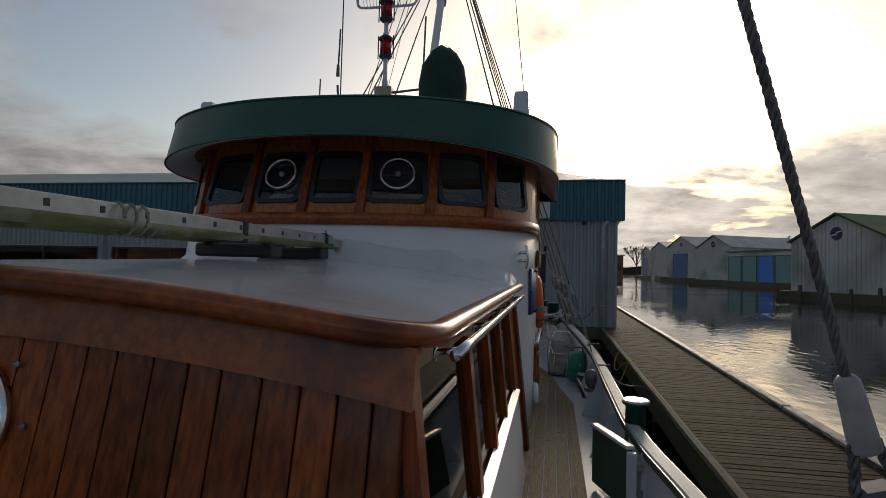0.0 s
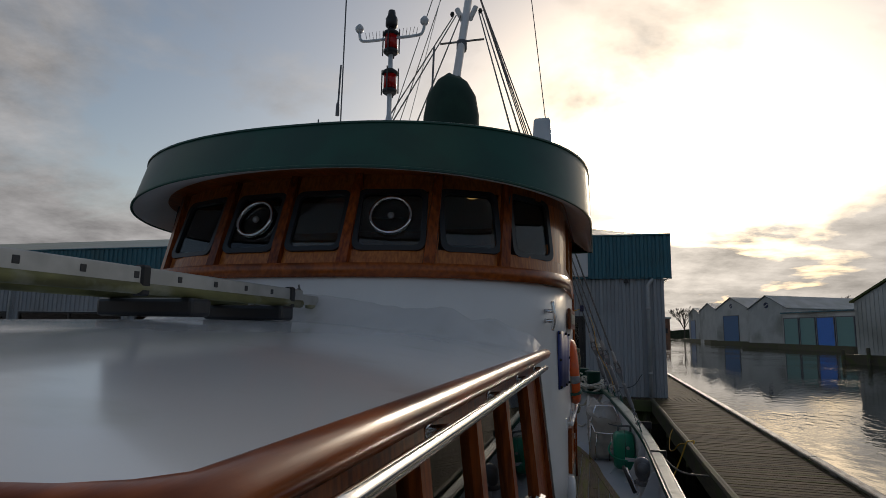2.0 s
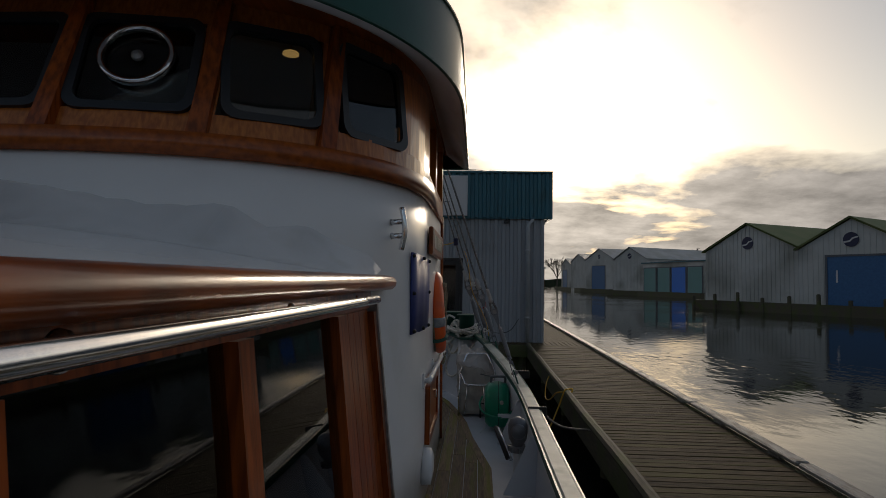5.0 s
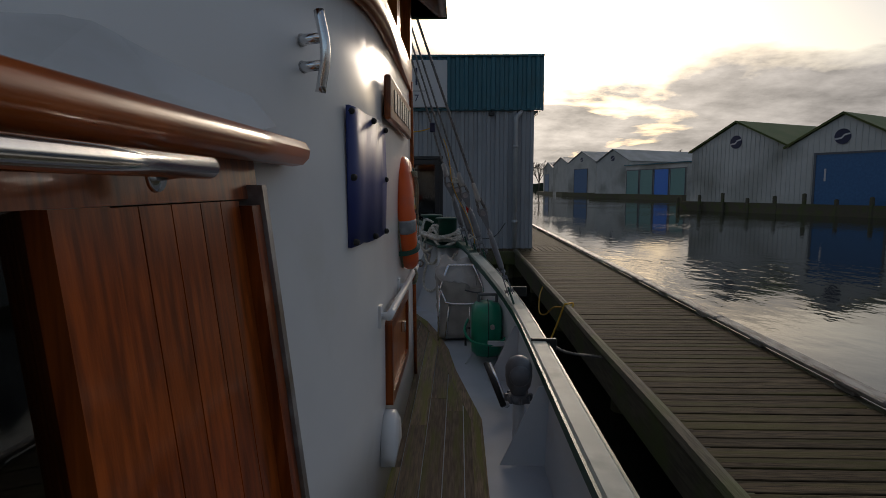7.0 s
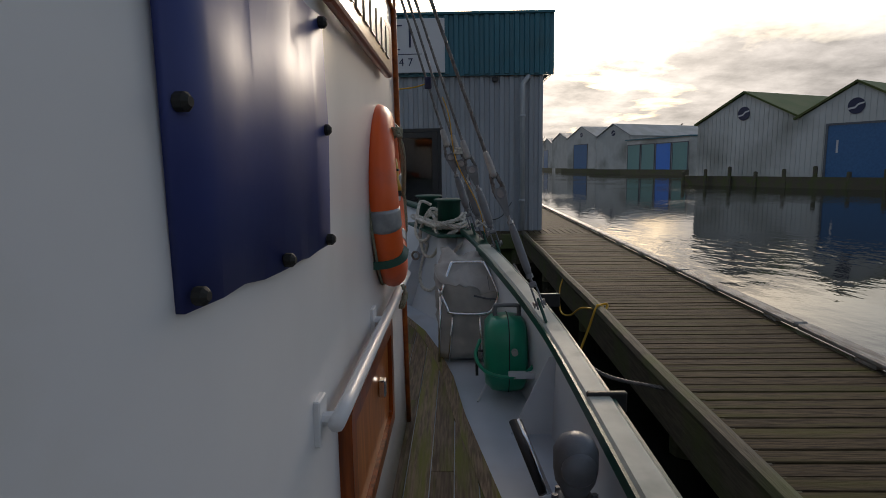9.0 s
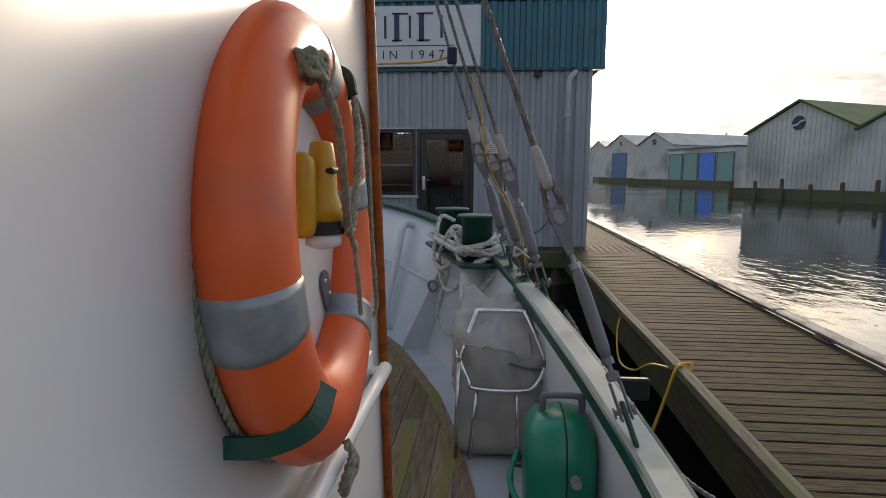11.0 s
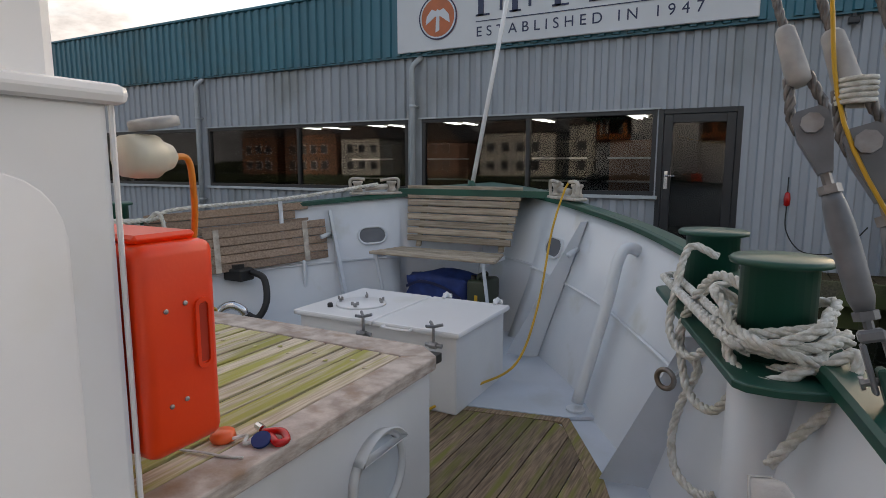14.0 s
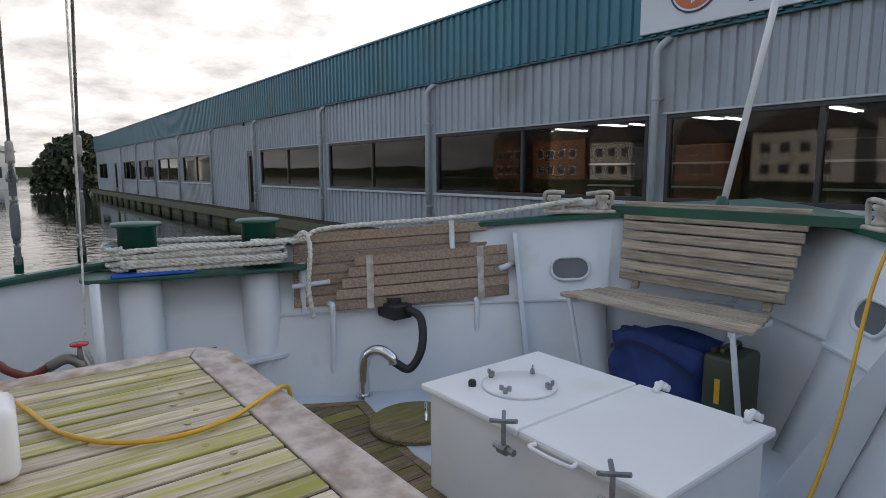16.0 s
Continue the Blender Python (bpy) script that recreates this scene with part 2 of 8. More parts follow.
CAULK = material("black_caulk", (0.02, 0.02, 0.018), 0.7)
GREEN = material("dark_green_paint", (0.004, 0.075, 0.05), 0.4, colour2=(0.005, 0.06, 0.042), scale=3, bump=0.03, bump_scale=10)
STEEL = material("polished_steel", (0.75, 0.75, 0.76), 0.16, 1.0, bump=0.02)
GALV = material("galvanised_steel", (0.36, 0.36, 0.37), 0.45, 0.7, colour2=(0.25, 0.24, 0.24), scale=14, bump=0.15, bump_scale=60, stain=(0.22, 0.17, 0.13), stain_scale=6)
GREYPAINT = material("grey_machine_paint", (0.17, 0.18, 0.20), 0.4, colour2=(0.13, 0.14, 0.155), scale=10, bump=0.1, bump_scale=50)
LEAD = material("weathered_sleeve", (0.42, 0.41, 0.40), 0.6, colour2=(0.32, 0.31, 0.30), scale=12, bump=0.1, bump_scale=60)
RUBBER = material("black_rubber", (0.015, 0.015, 0.016), 0.5, bump=0.1)
ROPE = material("white_rope", (0.70, 0.70, 0.67), 0.85, colour2=(0.52, 0.51, 0.46), scale=40, bump=0.4, bump_scale=160, stain=(0.48, 0.46, 0.38), stain_scale=5, stain_mask=(0.58, 0.76))
ROPEGREEN = material("green_grey_rope", (0.33, 0.32, 0.24), 0.85, colour2=(0.22, 0.23, 0.16), scale=60, bump=0.4, bump_scale=200)
YELLOW = material("yellow_cable", (0.65, 0.36, 0.02), 0.4)
WIRE = material("wire_rope", (0.20, 0.19, 0.185), 0.5, 0.6, colour2=(0.12, 0.11, 0.105), scale=30)
BUOY = material("orange_lifebuoy", (0.85, 0.13, 0.025), 0.38, colour2=(0.78, 0.105, 0.02), scale=4, bump=0.04, bump_scale=30, stain=(0.7, 0.12, 0.04), stain_scale=8)
REDORANGE = material("red_orange_plastic", (0.86, 0.055, 0.008), 0.35, colour2=(0.8, 0.045, 0.008), scale=5, bump=0.05, bump_scale=90)
TAPE = material("reflective_tape", (0.33, 0.35, 0.37), 0.35, 0.3, colour2=(0.26, 0.28, 0.30), scale=30)
TARP = material("grey_canvas", (0.43, 0.415, 0.40), 0.8, colour2=(0.36, 0.35, 0.34), scale=7, bump=0.25, bump_scale=130)
REEL = material("green_plastic", (0.0, 0.26, 0.15), 0.3, colour2=(0.0, 0.22, 0.13), scale=5, bump=0.04)
BLUECLOTH = material("blue_cloth", (0.015, 0.045, 0.20), 0.7, colour2=(0.01, 0.03, 0.14), scale=9, bump=0.3, bump_scale=20)
BLUEBOARD = material("blue_cover", (0.035, 0.055, 0.22), 0.5, colour2=(0.03, 0.045, 0.18), scale=3, bump=0.15, bump_scale=5)
CLAD = material("grey_cladding", (0.34, 0.36, 0.39), 0.45, colour2=(0.30, 0.32, 0.35), scale=1.5, stretch=(1, 1, 0.15), bump=0.03,
                stain=(0.24, 0.25, 0.25), stain_scale=0.7, stain_mask=(0.55, 0.75))
TEAL = material("teal_cladding", (0.022, 0.15, 0.20), 0.4, colour2=(0.018, 0.125, 0.17), scale=1.5, stretch=(1, 1, 0.2), stain=(0.03, 0.11, 0.13), stain_scale=0.9)
ROOFSHEET = material("grey_green_roof", (0.30, 0.32, 0.28), 0.5, colour2=(0.24, 0.27, 0.20), scale=0.7)
PVC = material("grey_pvc", (0.45, 0.47, 0.49), 0.4, colour2=(0.38, 0.40, 0.41), scale=3)
FRAME = material("dark_window_frame", (0.018, 0.02, 0.024), 0.35)
SIGN = material("sign_panel", (0.62, 0.62, 0.64), 0.4, colour2=(0.58, 0.58, 0.60), scale=1.0)
NAVY = material("navy_letters", (0.012, 0.018, 0.07), 0.4)
ORANGE = material("orange_emblem", (0.55, 0.12, 0.03), 0.35)
DOCK = material("dock_planks", (0.100, 0.072, 0.042), 0.8, spec=0.12, colour2=(0.028, 0.020, 0.012), scale=8, stretch=(0.8, 12, 12), mask=(0.35, 0.65), bump=0.4, bump_scale=16, vary=0.25,
                stain=(0.070, 0.066, 0.020), stain_scale=0.9, stain_mask=(0.5, 0.7))
DOCKBEAM = material("mossy_dock_beam", (0.12, 0.10, 0.065), 0.75, colour2=(0.07, 0.06, 0.04), scale=6, stretch=(8, 0.8, 8), bump=0.4, bump_scale=18,
                    stain=(0.085, 0.10, 0.03), stain_scale=2.0, stain_mask=(0.45, 0.65))
KERB = material("worn_kerb", (0.38, 0.36, 0.33), 0.55, colour2=(0.16, 0.14, 0.12), scale=4, stretch=(4, 1, 4), bump=0.3)
HULL = material("dark_hull_paint", (0.008, 0.03, 0.024), 0.3)
SHED = material("boathouse_sheet", (0.58, 0.58, 0.56), 0.55, colour2=(0.52, 0.52, 0.50), scale=0.5, stain=(0.3, 0.3, 0.27), stain_scale=0.15)
SHEDROOF = material("boathouse_roof", (0.42, 0.44, 0.44), 0.5, colour2=(0.33, 0.35, 0.33), scale=0.4)
MOSSROOF = material("mossy_roof", (0.17, 0.19, 0.065), 0.7, colour2=(0.13, 0.17, 0.05), scale=0.5)
SHEDBLUE = material("blue_shutter", (0.015, 0.22, 0.80), 0.45)
SHEDDARKBLUE = material("slate_blue_shutter", (0.035, 0.15, 0.34), 0.45)
SHEDGREEN = material("sage_green_shutter", (0.15, 0.34, 0.33), 0.5)
BRICK = material("far_brick", (0.26, 0.12, 0.07), 0.8, colour2=(0.18, 0.09, 0.06), scale=0.6)
# near-black base colour stands in for the shade of rooms behind glass
INTERIOR = material("interior_painted_dim", (0.030, 0.030, 0.032), 0.8, colour2=(0.015, 0.015, 0.017), scale=0.8)
GLASS = glass_material("window_glass", (0.6, 0.63, 0.64), 0.0)
SHIPGLASS = glass_material("ship_window_glass", (0.6, 0.66, 0.66), 0.03)
LAMPRED = material("red_lamp_lens", (0.5, 0.01, 0.01), 0.1)
TWIG = material("bare_twigs", (0.10, 0.085, 0.07), 0.9)
FOLIAGE = material("far_foliage", (0.045, 0.06, 0.03), 0.9, colour2=(0.03, 0.04, 0.02), scale=0.8)
WATER = water_material()
TUBE = glow_material("fluorescent_tube", (0.9, 0.95, 1.0), 2.5)
WARMLAMP = glow_material("warm_lamp", (1.0, 0.55, 0.2), 0.8)
FRAMEGREY = material("shaded_steel", (0.12, 0.13, 0.15), 0.5)
CREAM = material("cream_plastic", (0.6, 0.57, 0.47), 0.4)


# ---------------------------------------------------------------- mesh helpers
def link(name, bm, mat, parent=None, label="", smooth=False):
    """Turns a bmesh into one mesh object."""
    me = bpy.data.meshes.new(name)
    bmesh.ops.recalc_face_normals(bm, faces=bm.faces)
    bm.to_mesh(me)
    bm.free()
    if mat:
        me.materials.append(mat)
    if smooth:
        for p in me.polygons:
            p.use_smooth = True
    ob = new(name, me)
    if parent:
        ob.parent = parent
    if label:
        ob["label"] = label
    return ob


def part(name, bm, mat, parent, label="", smooth=False):
    return link(name, bm, mat, parent, label, smooth)


def thing(name, label, category, group="", kind=""):
    """An Empty that parents the parts of a thing, at the world's origin until it is moved."""
    return tagged(new(name), label, category, group, kind)


def structure(name, bm, mat, label, category, smooth=False):
    return tagged(link(name, bm, mat, smooth=smooth), label, category, kind="structure")


def box(x0, x1, y0, y1, z0, z1, bevel=0.0, bm=None, m=None, seg=1):
    own = bmesh.new()
    bmesh.ops.create_cube(own, size=1.0)
    bmesh.ops.scale(own, vec=(x1 - x0, y1 - y0, z1 - z0), verts=own.verts)
    bmesh.ops.translate(own, vec=((x0 + x1) / 2, (y0 + y1) / 2, (z0 + z1) / 2), verts=own.verts)
    if bevel:
        bmesh.ops.bevel(own, geom=own.edges[:], offset=bevel, segments=seg, affect="EDGES", profile=0.5)
    if m is not None:
        bmesh.ops.transform(own, matrix=m, verts=own.verts)
    return merge(bm, own)


def merge(bm, own):
    if bm is None:
        return own
    me = bpy.data.meshes.new("tmp")
    own.to_mesh(me)
    own.free()
    bm.from_mesh(me)
    bpy.data.meshes.remove(me)
    return bm


def prism(poly, z0, z1, bm=None, m=None, bevel=0.0):
    """A flat polygon in x, y, drawn out from z0 to z1."""
    own = bmesh.new()
    low = [own.verts.new((x, y, z0)) for x, y in poly]
    high = [own.verts.new((x, y, z1)) for x, y in poly]
    own.faces.new(low[::-1])
    own.faces.new(high)
    c = len(poly)
    for i in range(c):
        own.faces.new((low[i], low[(i + 1) % c], high[(i + 1) % c], high[i]))
    if bevel:
        bmesh.ops.bevel(own, geom=own.edges[:], offset=bevel, segments=2, affect="EDGES", profile=0.5)
    if m is not None:
        bmesh.ops.transform(own, matrix=m, verts=own.verts)
    return merge(bm, own)


def loft(rings, closed=True, caps=True, bm=None):
    """Joins rings of points with faces."""
    own = bmesh.new()
    vs = [[own.verts.new(p) for p in r] for r in rings]
    c = len(rings[0])
    for a, b in zip(vs, vs[1:]):
        for i in range(c if closed else c - 1):
            own.faces.new((a[i], a[(i + 1) % c], b[(i + 1) % c], b[i]))
    if caps and closed:
        own.faces.new(vs[0][::-1])
        own.faces.new(vs[-1])
    return merge(bm, own)


def lathe(profile, n=20, bm=None, m=None):
    """Turns (radius, z) pairs about z."""
    rings = [[(max(r, 0.0005) * math.cos(2 * math.pi * i / n), max(r, 0.0005) * math.sin(2 * math.pi * i / n), z) for i in range(n)] for r, z in profile]
    own = loft(rings)
    if m is not None:
        bmesh.ops.transform(own, matrix=m, verts=own.verts)
    return merge(bm, own)


def curve_points(pts, per=8, closed=False):
    """A smooth line through the points."""
    p = [Vector(q) for q in pts]
    out, c = [], len(p)
    for i in range(c if closed else c - 1):
        a, b = p[i], p[(i + 1) % c]
        pre = p[(i - 1) % c] if closed or i > 0 else a + (a - b)
        nxt = p[(i + 2) % c] if closed or i + 2 < c else b + (b - a)
        for j in range(per):
            t = j / per
            out.append(0.5 * (2 * a + (b - pre) * t + (2 * pre - 5 * a + 4 * b - nxt) * t * t + (3 * a - pre - 3 * b + nxt) * t ** 3))
    if not closed:
        out.append(p[-1])
    return out


def frames_along(pts, closed=False):
    p = [Vector(q) for q in pts]
    c = len(p)
    tangents = []
    for i in range(c):
        a = p[i - 1] if (i > 0 or closed) else p[i]
        b = p[(i + 1) % c] if (i + 1 < c or closed) else p[i]
        d = b - a
        tangents.append(d.normalized() if d.length > 1e-9 else Vector((0, 0, 1)))
    up = Vector((0, 0, 1)) if abs(tangents[0].z) < 0.9 else Vector((1, 0, 0))
    nrm = (up - tangents[0] * up.dot(tangents[0])).normalized()
    out = []
    for i in range(c):
        if i:
            nrm = (tangents[i - 1].rotation_difference(tangents[i])) @ nrm
            nrm = (nrm - tangents[i] * nrm.dot(tangents[i])).normalized()
        out.append((p[i], tangents[i], nrm, tangents[i].cross(nrm)))
    return out


def sweep(pts, r, n=8, bm=None, closed=False, section=None):
    """A round bar (or the given section of (u, v) pairs) along a line."""
    own = bmesh.new()
    sec = section or [(r * math.cos(2 * math.pi * i / n), r * math.sin(2 * math.pi * i / n)) for i in range(n)]
    rings = [[own.verts.new(p + u * a + v * b) for u, v in sec] for p, t, a, b in frames_along(pts, closed)]
    c = len(sec)
    pairs = list(zip(rings, rings[1:])) + ([(rings[-1], rings[0])] if closed else [])
    for a, b in pairs:
        for i in range(c):
            own.faces.new((a[i], a[(i + 1) % c], b[(i + 1) % c], b[i]))
    if not closed:
        own.faces.new(rings[0][::-1])
        own.faces.new(rings[-1])
    return merge(bm, own)


def laid_rope(pts, r, strands=3, turn=None, step=None, bm=None, n=5):
    """A rope of twisted strands along a line."""
    p = [Vector(q) for q in pts]
    turn, step = turn or r * 7, step or r * 1.1
    line = [p[0]]
    for a, b in zip(p, p[1:]):
        count = max(1, round((b - a).length / step))
        line += [a.lerp(b, (i + 1) / count) for i in range(count)]
    fr = frames_along(line)
    own = bm or bmesh.new()
    for s in range(strands):
        run, path = 0.0, []
        for i, (q, t, a, b) in enumerate(fr):
            if i:
                run += (q - fr[i - 1][0]).length
            ang = 2 * math.pi * (run / turn + s / strands)
            path.append(q + (a * math.cos(ang) + b * math.sin(ang)) * r * 0.52)
        sweep(path, r * 0.54, n, own)
    return own


def rounded(w, h, r, n=4):
    """A rounded rectangle about the origin, in (u, v)."""
    out = []
    for cx, cy, a0 in ((w / 2 - r, h / 2 - r, 0), (-w / 2 + r, h / 2 - r, 90), (-w / 2 + r, -h / 2 + r, 180), (w / 2 - r, -h / 2 + r, 270)):
        out += [(cx + r * math.cos(radians(a0 + 90 * i / n)), cy + r * math.sin(radians(a0 + 90 * i / n))) for i in range(n + 1)]
    return out


def ring_prism(outer, inner, z0, z1, m=None, bm=None):
    """A frame between two outlines with the same number of points."""
    own = bmesh.new()
    c = len(outer)
    v = [[own.verts.new((x, y, z)) for x, y in o] for o, z in ((outer, z0), (outer, z1), (inner, z1), (inner, z0))]
    for a in range(4):
        p, q = v[a], v[(a + 1) % 4]
        for i in range(c):
            own.faces.new((p[i], p[(i + 1) % c], q[(i + 1) % c], q[i]))
    if m is not None:
        bmesh.ops.transform(own, matrix=m, verts=own.verts)
    return merge(bm, own)


def text_mesh(name, body, size, mat, parent, m, depth=0.006, spacing=1.0, align="LEFT"):
    cu = bpy.data.curves.new(name, "FONT")
    cu.body, cu.size, cu.extrude, cu.align_x, cu.space_character = body, size, depth, align, spacing
    ob = new(name, cu)
    me = bpy.data.meshes.new_from_object(ob)
    bpy.data.objects.remove(ob)
    bpy.data.curves.remove(cu)
    me.materials.clear()
    me.materials.append(mat)
    out = new(name, me)
    out.parent = parent
    out.matrix_basis = m
    return out


def shared(name, me, m, parent):
    ob = new(name, me)
    ob.parent = parent
    ob.matrix_basis = m
    return ob


def mesh_of(name, bm, mat):
    me = bpy.data.meshes.new(name)
    bmesh.ops.recalc_face_normals(bm, faces=bm.faces)
    bm.to_mesh(me)
    bm.free()
    me.materials.append(mat)
    return me


AXIS = -1.62            # the ship's middle line
DECK = -0.07            # top of the wooden deck
FACADE = 13.7
WATERZ = -0.62

# ---------------------------------------------------------------- water and far ground
bm = bmesh.new()
bmesh.ops.create_grid(bm, x_segments=8, y_segments=8, size=2500)
bmesh.ops.translate(bm, vec=(0, 0, WATERZ), verts=bm.verts)
structure("water", bm, WATER, "dark rippled canal water reflecting the clouds", "water")


# ---------------------------------------------------------------- jetty
def build_dock():
    beam = box(2.02, 2.16, -14, 13.05, -0.32, -0.005, 0.015)
    box(3.38, 3.5, -14, 24, -0.30, -0.005, 0.01, beam)
    for y in range(-13, 14, 3):
        lathe([(0.11, -1.6), (0.11, -0.3)], 10, beam, pose(2.28, y + 0.4, 0))
        lathe([(0.11, -1.6), (0.11, -0.3)], 10, beam, pose(3.3, y + 0.4, 0))
    box(2.2, 3.36, -14, 13.0, -0.36, -0.06, 0, beam)
    dock = structure("dock", beam, DOCKBEAM, "mossy weathered timber jetty beside the ship", "jetty")
    kerb = bmesh.new()
    y = -13.0
    while y < 23:
        box(3.42, 3.54, y, y + 2.36, 0.03, 0.075, 0.012, kerb)
        y += 2.4
    y = -13.0
    while y < 24:
        box(3.44, 3.52, y + 0.3, y + 0.5, -0.0, 0.03, 0, kerb)
        y += 1.2
    part("kerb", kerb, KERB, dock, "worn pale edge board of the jetty")
    rail = sweep([(2.03, y, 0.012 + 0.006 * math.sin(y * 2)) for y in [-14 + i * 0.5 for i in range(55)]], 0.05, 8)
    part("edge_log", rail, DOCKBEAM, dock)
    return dock


DOCK_OB = build_dock()


# ---------------------------------------------------------------- sales building along the quay
XR, XL = 2.48, -58.0
WIN_LO, WIN_HI = 0.92, 2.12
BAND_LO, BAND_HI = 3.17, 4.31       # teal parapet band
EDGE = 0.2                          # overhang of the band past the end wall
PIPES = [2.06, -4.58, -9.85, -14.85, -20.0, -25.0, -30.2, -35.4, -40.6, -45.8]
BAYS = [(-4.46, -0.66, 2), (-9.68, -4.73, 2), (-14.55, -10.0, 2), (-19.65, -15.1, 2)]
BAYS += [(-29.8, -25.3, 2), (-35.0, -30.6, 2), (-40.2, -35.8, 2), (-45.4, -41.0, 2), (-56.6, -52.6, 2)]
DOORS = [(-0.64, 0.41), (-20.95, -20.2), (-49.1, -48.1)]


def corrugated(x0, x1, y, z0, z1, pitch, depth, bm, share=0.5):
    """A sheet with upright trapezoid ribs, its back at y."""
    xs, x, up = [], x0, True
    while x < x1 - 1e-6:
        xs.append((x, y - depth if up else y))
        xs.append((min(x1, x + pitch * share * 0.8), y - depth if up else y))
        x += pitch * share
        up = not up
    xs.append((x1, y))
    v0 = [bm.verts.new((a, b, z0)) for a, b in xs]
    v1 = [bm.verts.new((a, b, z1)) for a, b in xs]
    for i in range(len(xs) - 1):
        if xs[i + 1][0] - xs[i][0] > 1e-6 or abs(xs[i + 1][1] - xs[i][1]) > 1e-6:
            bm.faces.new((v0[i], v0[i + 1], v1[i + 1], v1[i]))


def build_building():
    wall = bmesh.new()
    openings = sorted([(a, b, WIN_LO, WIN_HI) for a, b, c in BAYS] + [(a, b, 0.04, WIN_HI) for a, b in DOORS])
    x = XL
    for a, b, lo, hi in openings:
        if a > x:
            corrugated(x, a, FACADE, -0.02, BAND_LO + 0.04, 0.2, 0.035, wall)
        corrugated(a, b, FACADE, hi, BAND_LO + 0.04, 0.2, 0.035, wall)
        if lo > 0.1:
            corrugated(a, b, FACADE, -0.02, lo, 0.2, 0.035, wall)
        x = b
    corrugated(x, XR, FACADE, -0.02, BAND_LO + 0.04, 0.2, 0.035, wall)
    building = structure("wall_north", wall, CLAD, "long grey corrugated metal sales building along the quay", "building")
    # inner lining gives the wall its thickness
    lining = bmesh.new()
    x = XL
    for a, b, lo, hi in openings:
        box(x, a, FACADE + 0.004, FACADE + 0.16, -0.02, BAND_LO + 0.04, 0, lining)
        box(a, b, FACADE + 0.004, FACADE + 0.16, hi, BAND_LO + 0.04, 0, lining)
        if lo > 0.1:
            box(a, b, FACADE + 0.004, FACADE + 0.16, -0.02, lo, 0, lining)
        x = b
    box(x, XR, FACADE + 0.004, FACADE + 0.16, -0.02, BAND_LO + 0.04, 0, lining)
    box(XR - 0.16, XR, FACADE + 0.16, FACADE + 16, -0.02, BAND_LO + 0.04, 0, lining)
    box(XL, XL + 0.16, FACADE + 0.16, FACADE + 16, -0.02, BAND_LO + 0.04, 0, lining)
    box(XL, XR, FACADE + 16, FACADE + 16.16, -0.02, BAND_LO + 0.04, 0, lining)
    part("lining", lining, CLAD, building)
    # teal parapet band
    band = bmesh.new()
    corrugated(XL - 0.1, XR + EDGE, FACADE - 0.1, BAND_LO, BAND_HI, 0.2, 0.035, band)
    part("parapet", band, TEAL, building, "teal corrugated parapet band")
    capm = box(XL - 0.1, XR + EDGE, FACADE - 0.16, FACADE + 0.05, BAND_HI, BAND_HI + 0.05, 0.008)
    box(XL - 0.1, XR + EDGE, FACADE - 0.098, FACADE + 0.003, BAND_LO - 0.03, BAND_LO, 0, capm)
    box(XL - 0.1, XR + EDGE, FACADE - 0.095, FACADE + 0.05, BAND_LO + 0.01, BAND_HI - 0.01, 0, capm)
    box(XR + EDGE - 0.06, XR + EDGE, FACADE + 0.05, FACADE + 16, BAND_LO, BAND_HI + 0.05, 0, capm)
    part("parapet_cap", capm, TEAL, building)
    # low pitched roof
    roof = bmesh.new()
    loft([[(XL, FACADE + 0.05, BAND_HI), (XR + 0.1, FACADE + 0.05, BAND_HI)], [(XL, FACADE + 8, 6.05), (XR - 2.5, FACADE + 8, 6.05)],
          [(XL, FACADE + 16, BAND_HI), (XR + 0.1, FACADE + 16, BAND_HI)]], closed=False, bm=roof)
    v = [roof.verts.new(p) for p in ((XR + 0.1, FACADE + 0.05, BAND_HI), (XR + 0.1, FACADE + 16, BAND_HI), (XR - 2.5, FACADE + 8, 6.05))]
    roof.faces.new(v)
    for i in range(8):
        x = XR - 0.1 - i * 0.7
        sweep([(x, FACADE + 0.1, BAND_HI + 0.02), (min(x, XR - 2.5) if i > 3 else x - (2.4 - i * 0.6), FACADE + 7.9 - (0 if i > 3 else 4 - i), 6.05 if i > 3 else 5.1 + i * 0.2)], 0.02, 4, roof)
    part("roof", roof, ROOFSHEET, building, "pale sheet metal roof")
    # the room behind the glass; its dimness is put into the near-black colour
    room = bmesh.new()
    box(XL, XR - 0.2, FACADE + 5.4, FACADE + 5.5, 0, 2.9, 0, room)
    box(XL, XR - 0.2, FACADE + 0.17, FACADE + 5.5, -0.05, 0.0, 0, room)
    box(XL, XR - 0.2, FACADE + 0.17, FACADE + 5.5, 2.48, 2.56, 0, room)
    part("showroom", room, INTERIOR, building, "showroom behind the windows, its dimness put into a near-black colour")
    # down pipes
    for p in PIPES:
        pipe = sweep(curve_points([(p + 0.13, FACADE - 0.02, 3.14), (p + 0.10, FACADE - 0.1, 3.08), (p + 0.01, FACADE - 0.14, 2.97), (p, FACADE - 0.14, 2.8)], 4)
                     + [Vector((p, FACADE - 0.14, 0.03))], 0.05, 10)
        for z in (0.6, 2.3):
            lathe([(0.056, 0), (0.056, 0.06)], 10, pipe, pose(p, FACADE - 0.14, z))
            box(p - 0.07, p + 0.07, FACADE - 0.1, FACADE - 0.03, z + 0.02, z + 0.04, 0, pipe)
        part("downpipe", pipe, PVC, building, "grey plastic down pipe", True)
    return building


BUILDING = build_building()


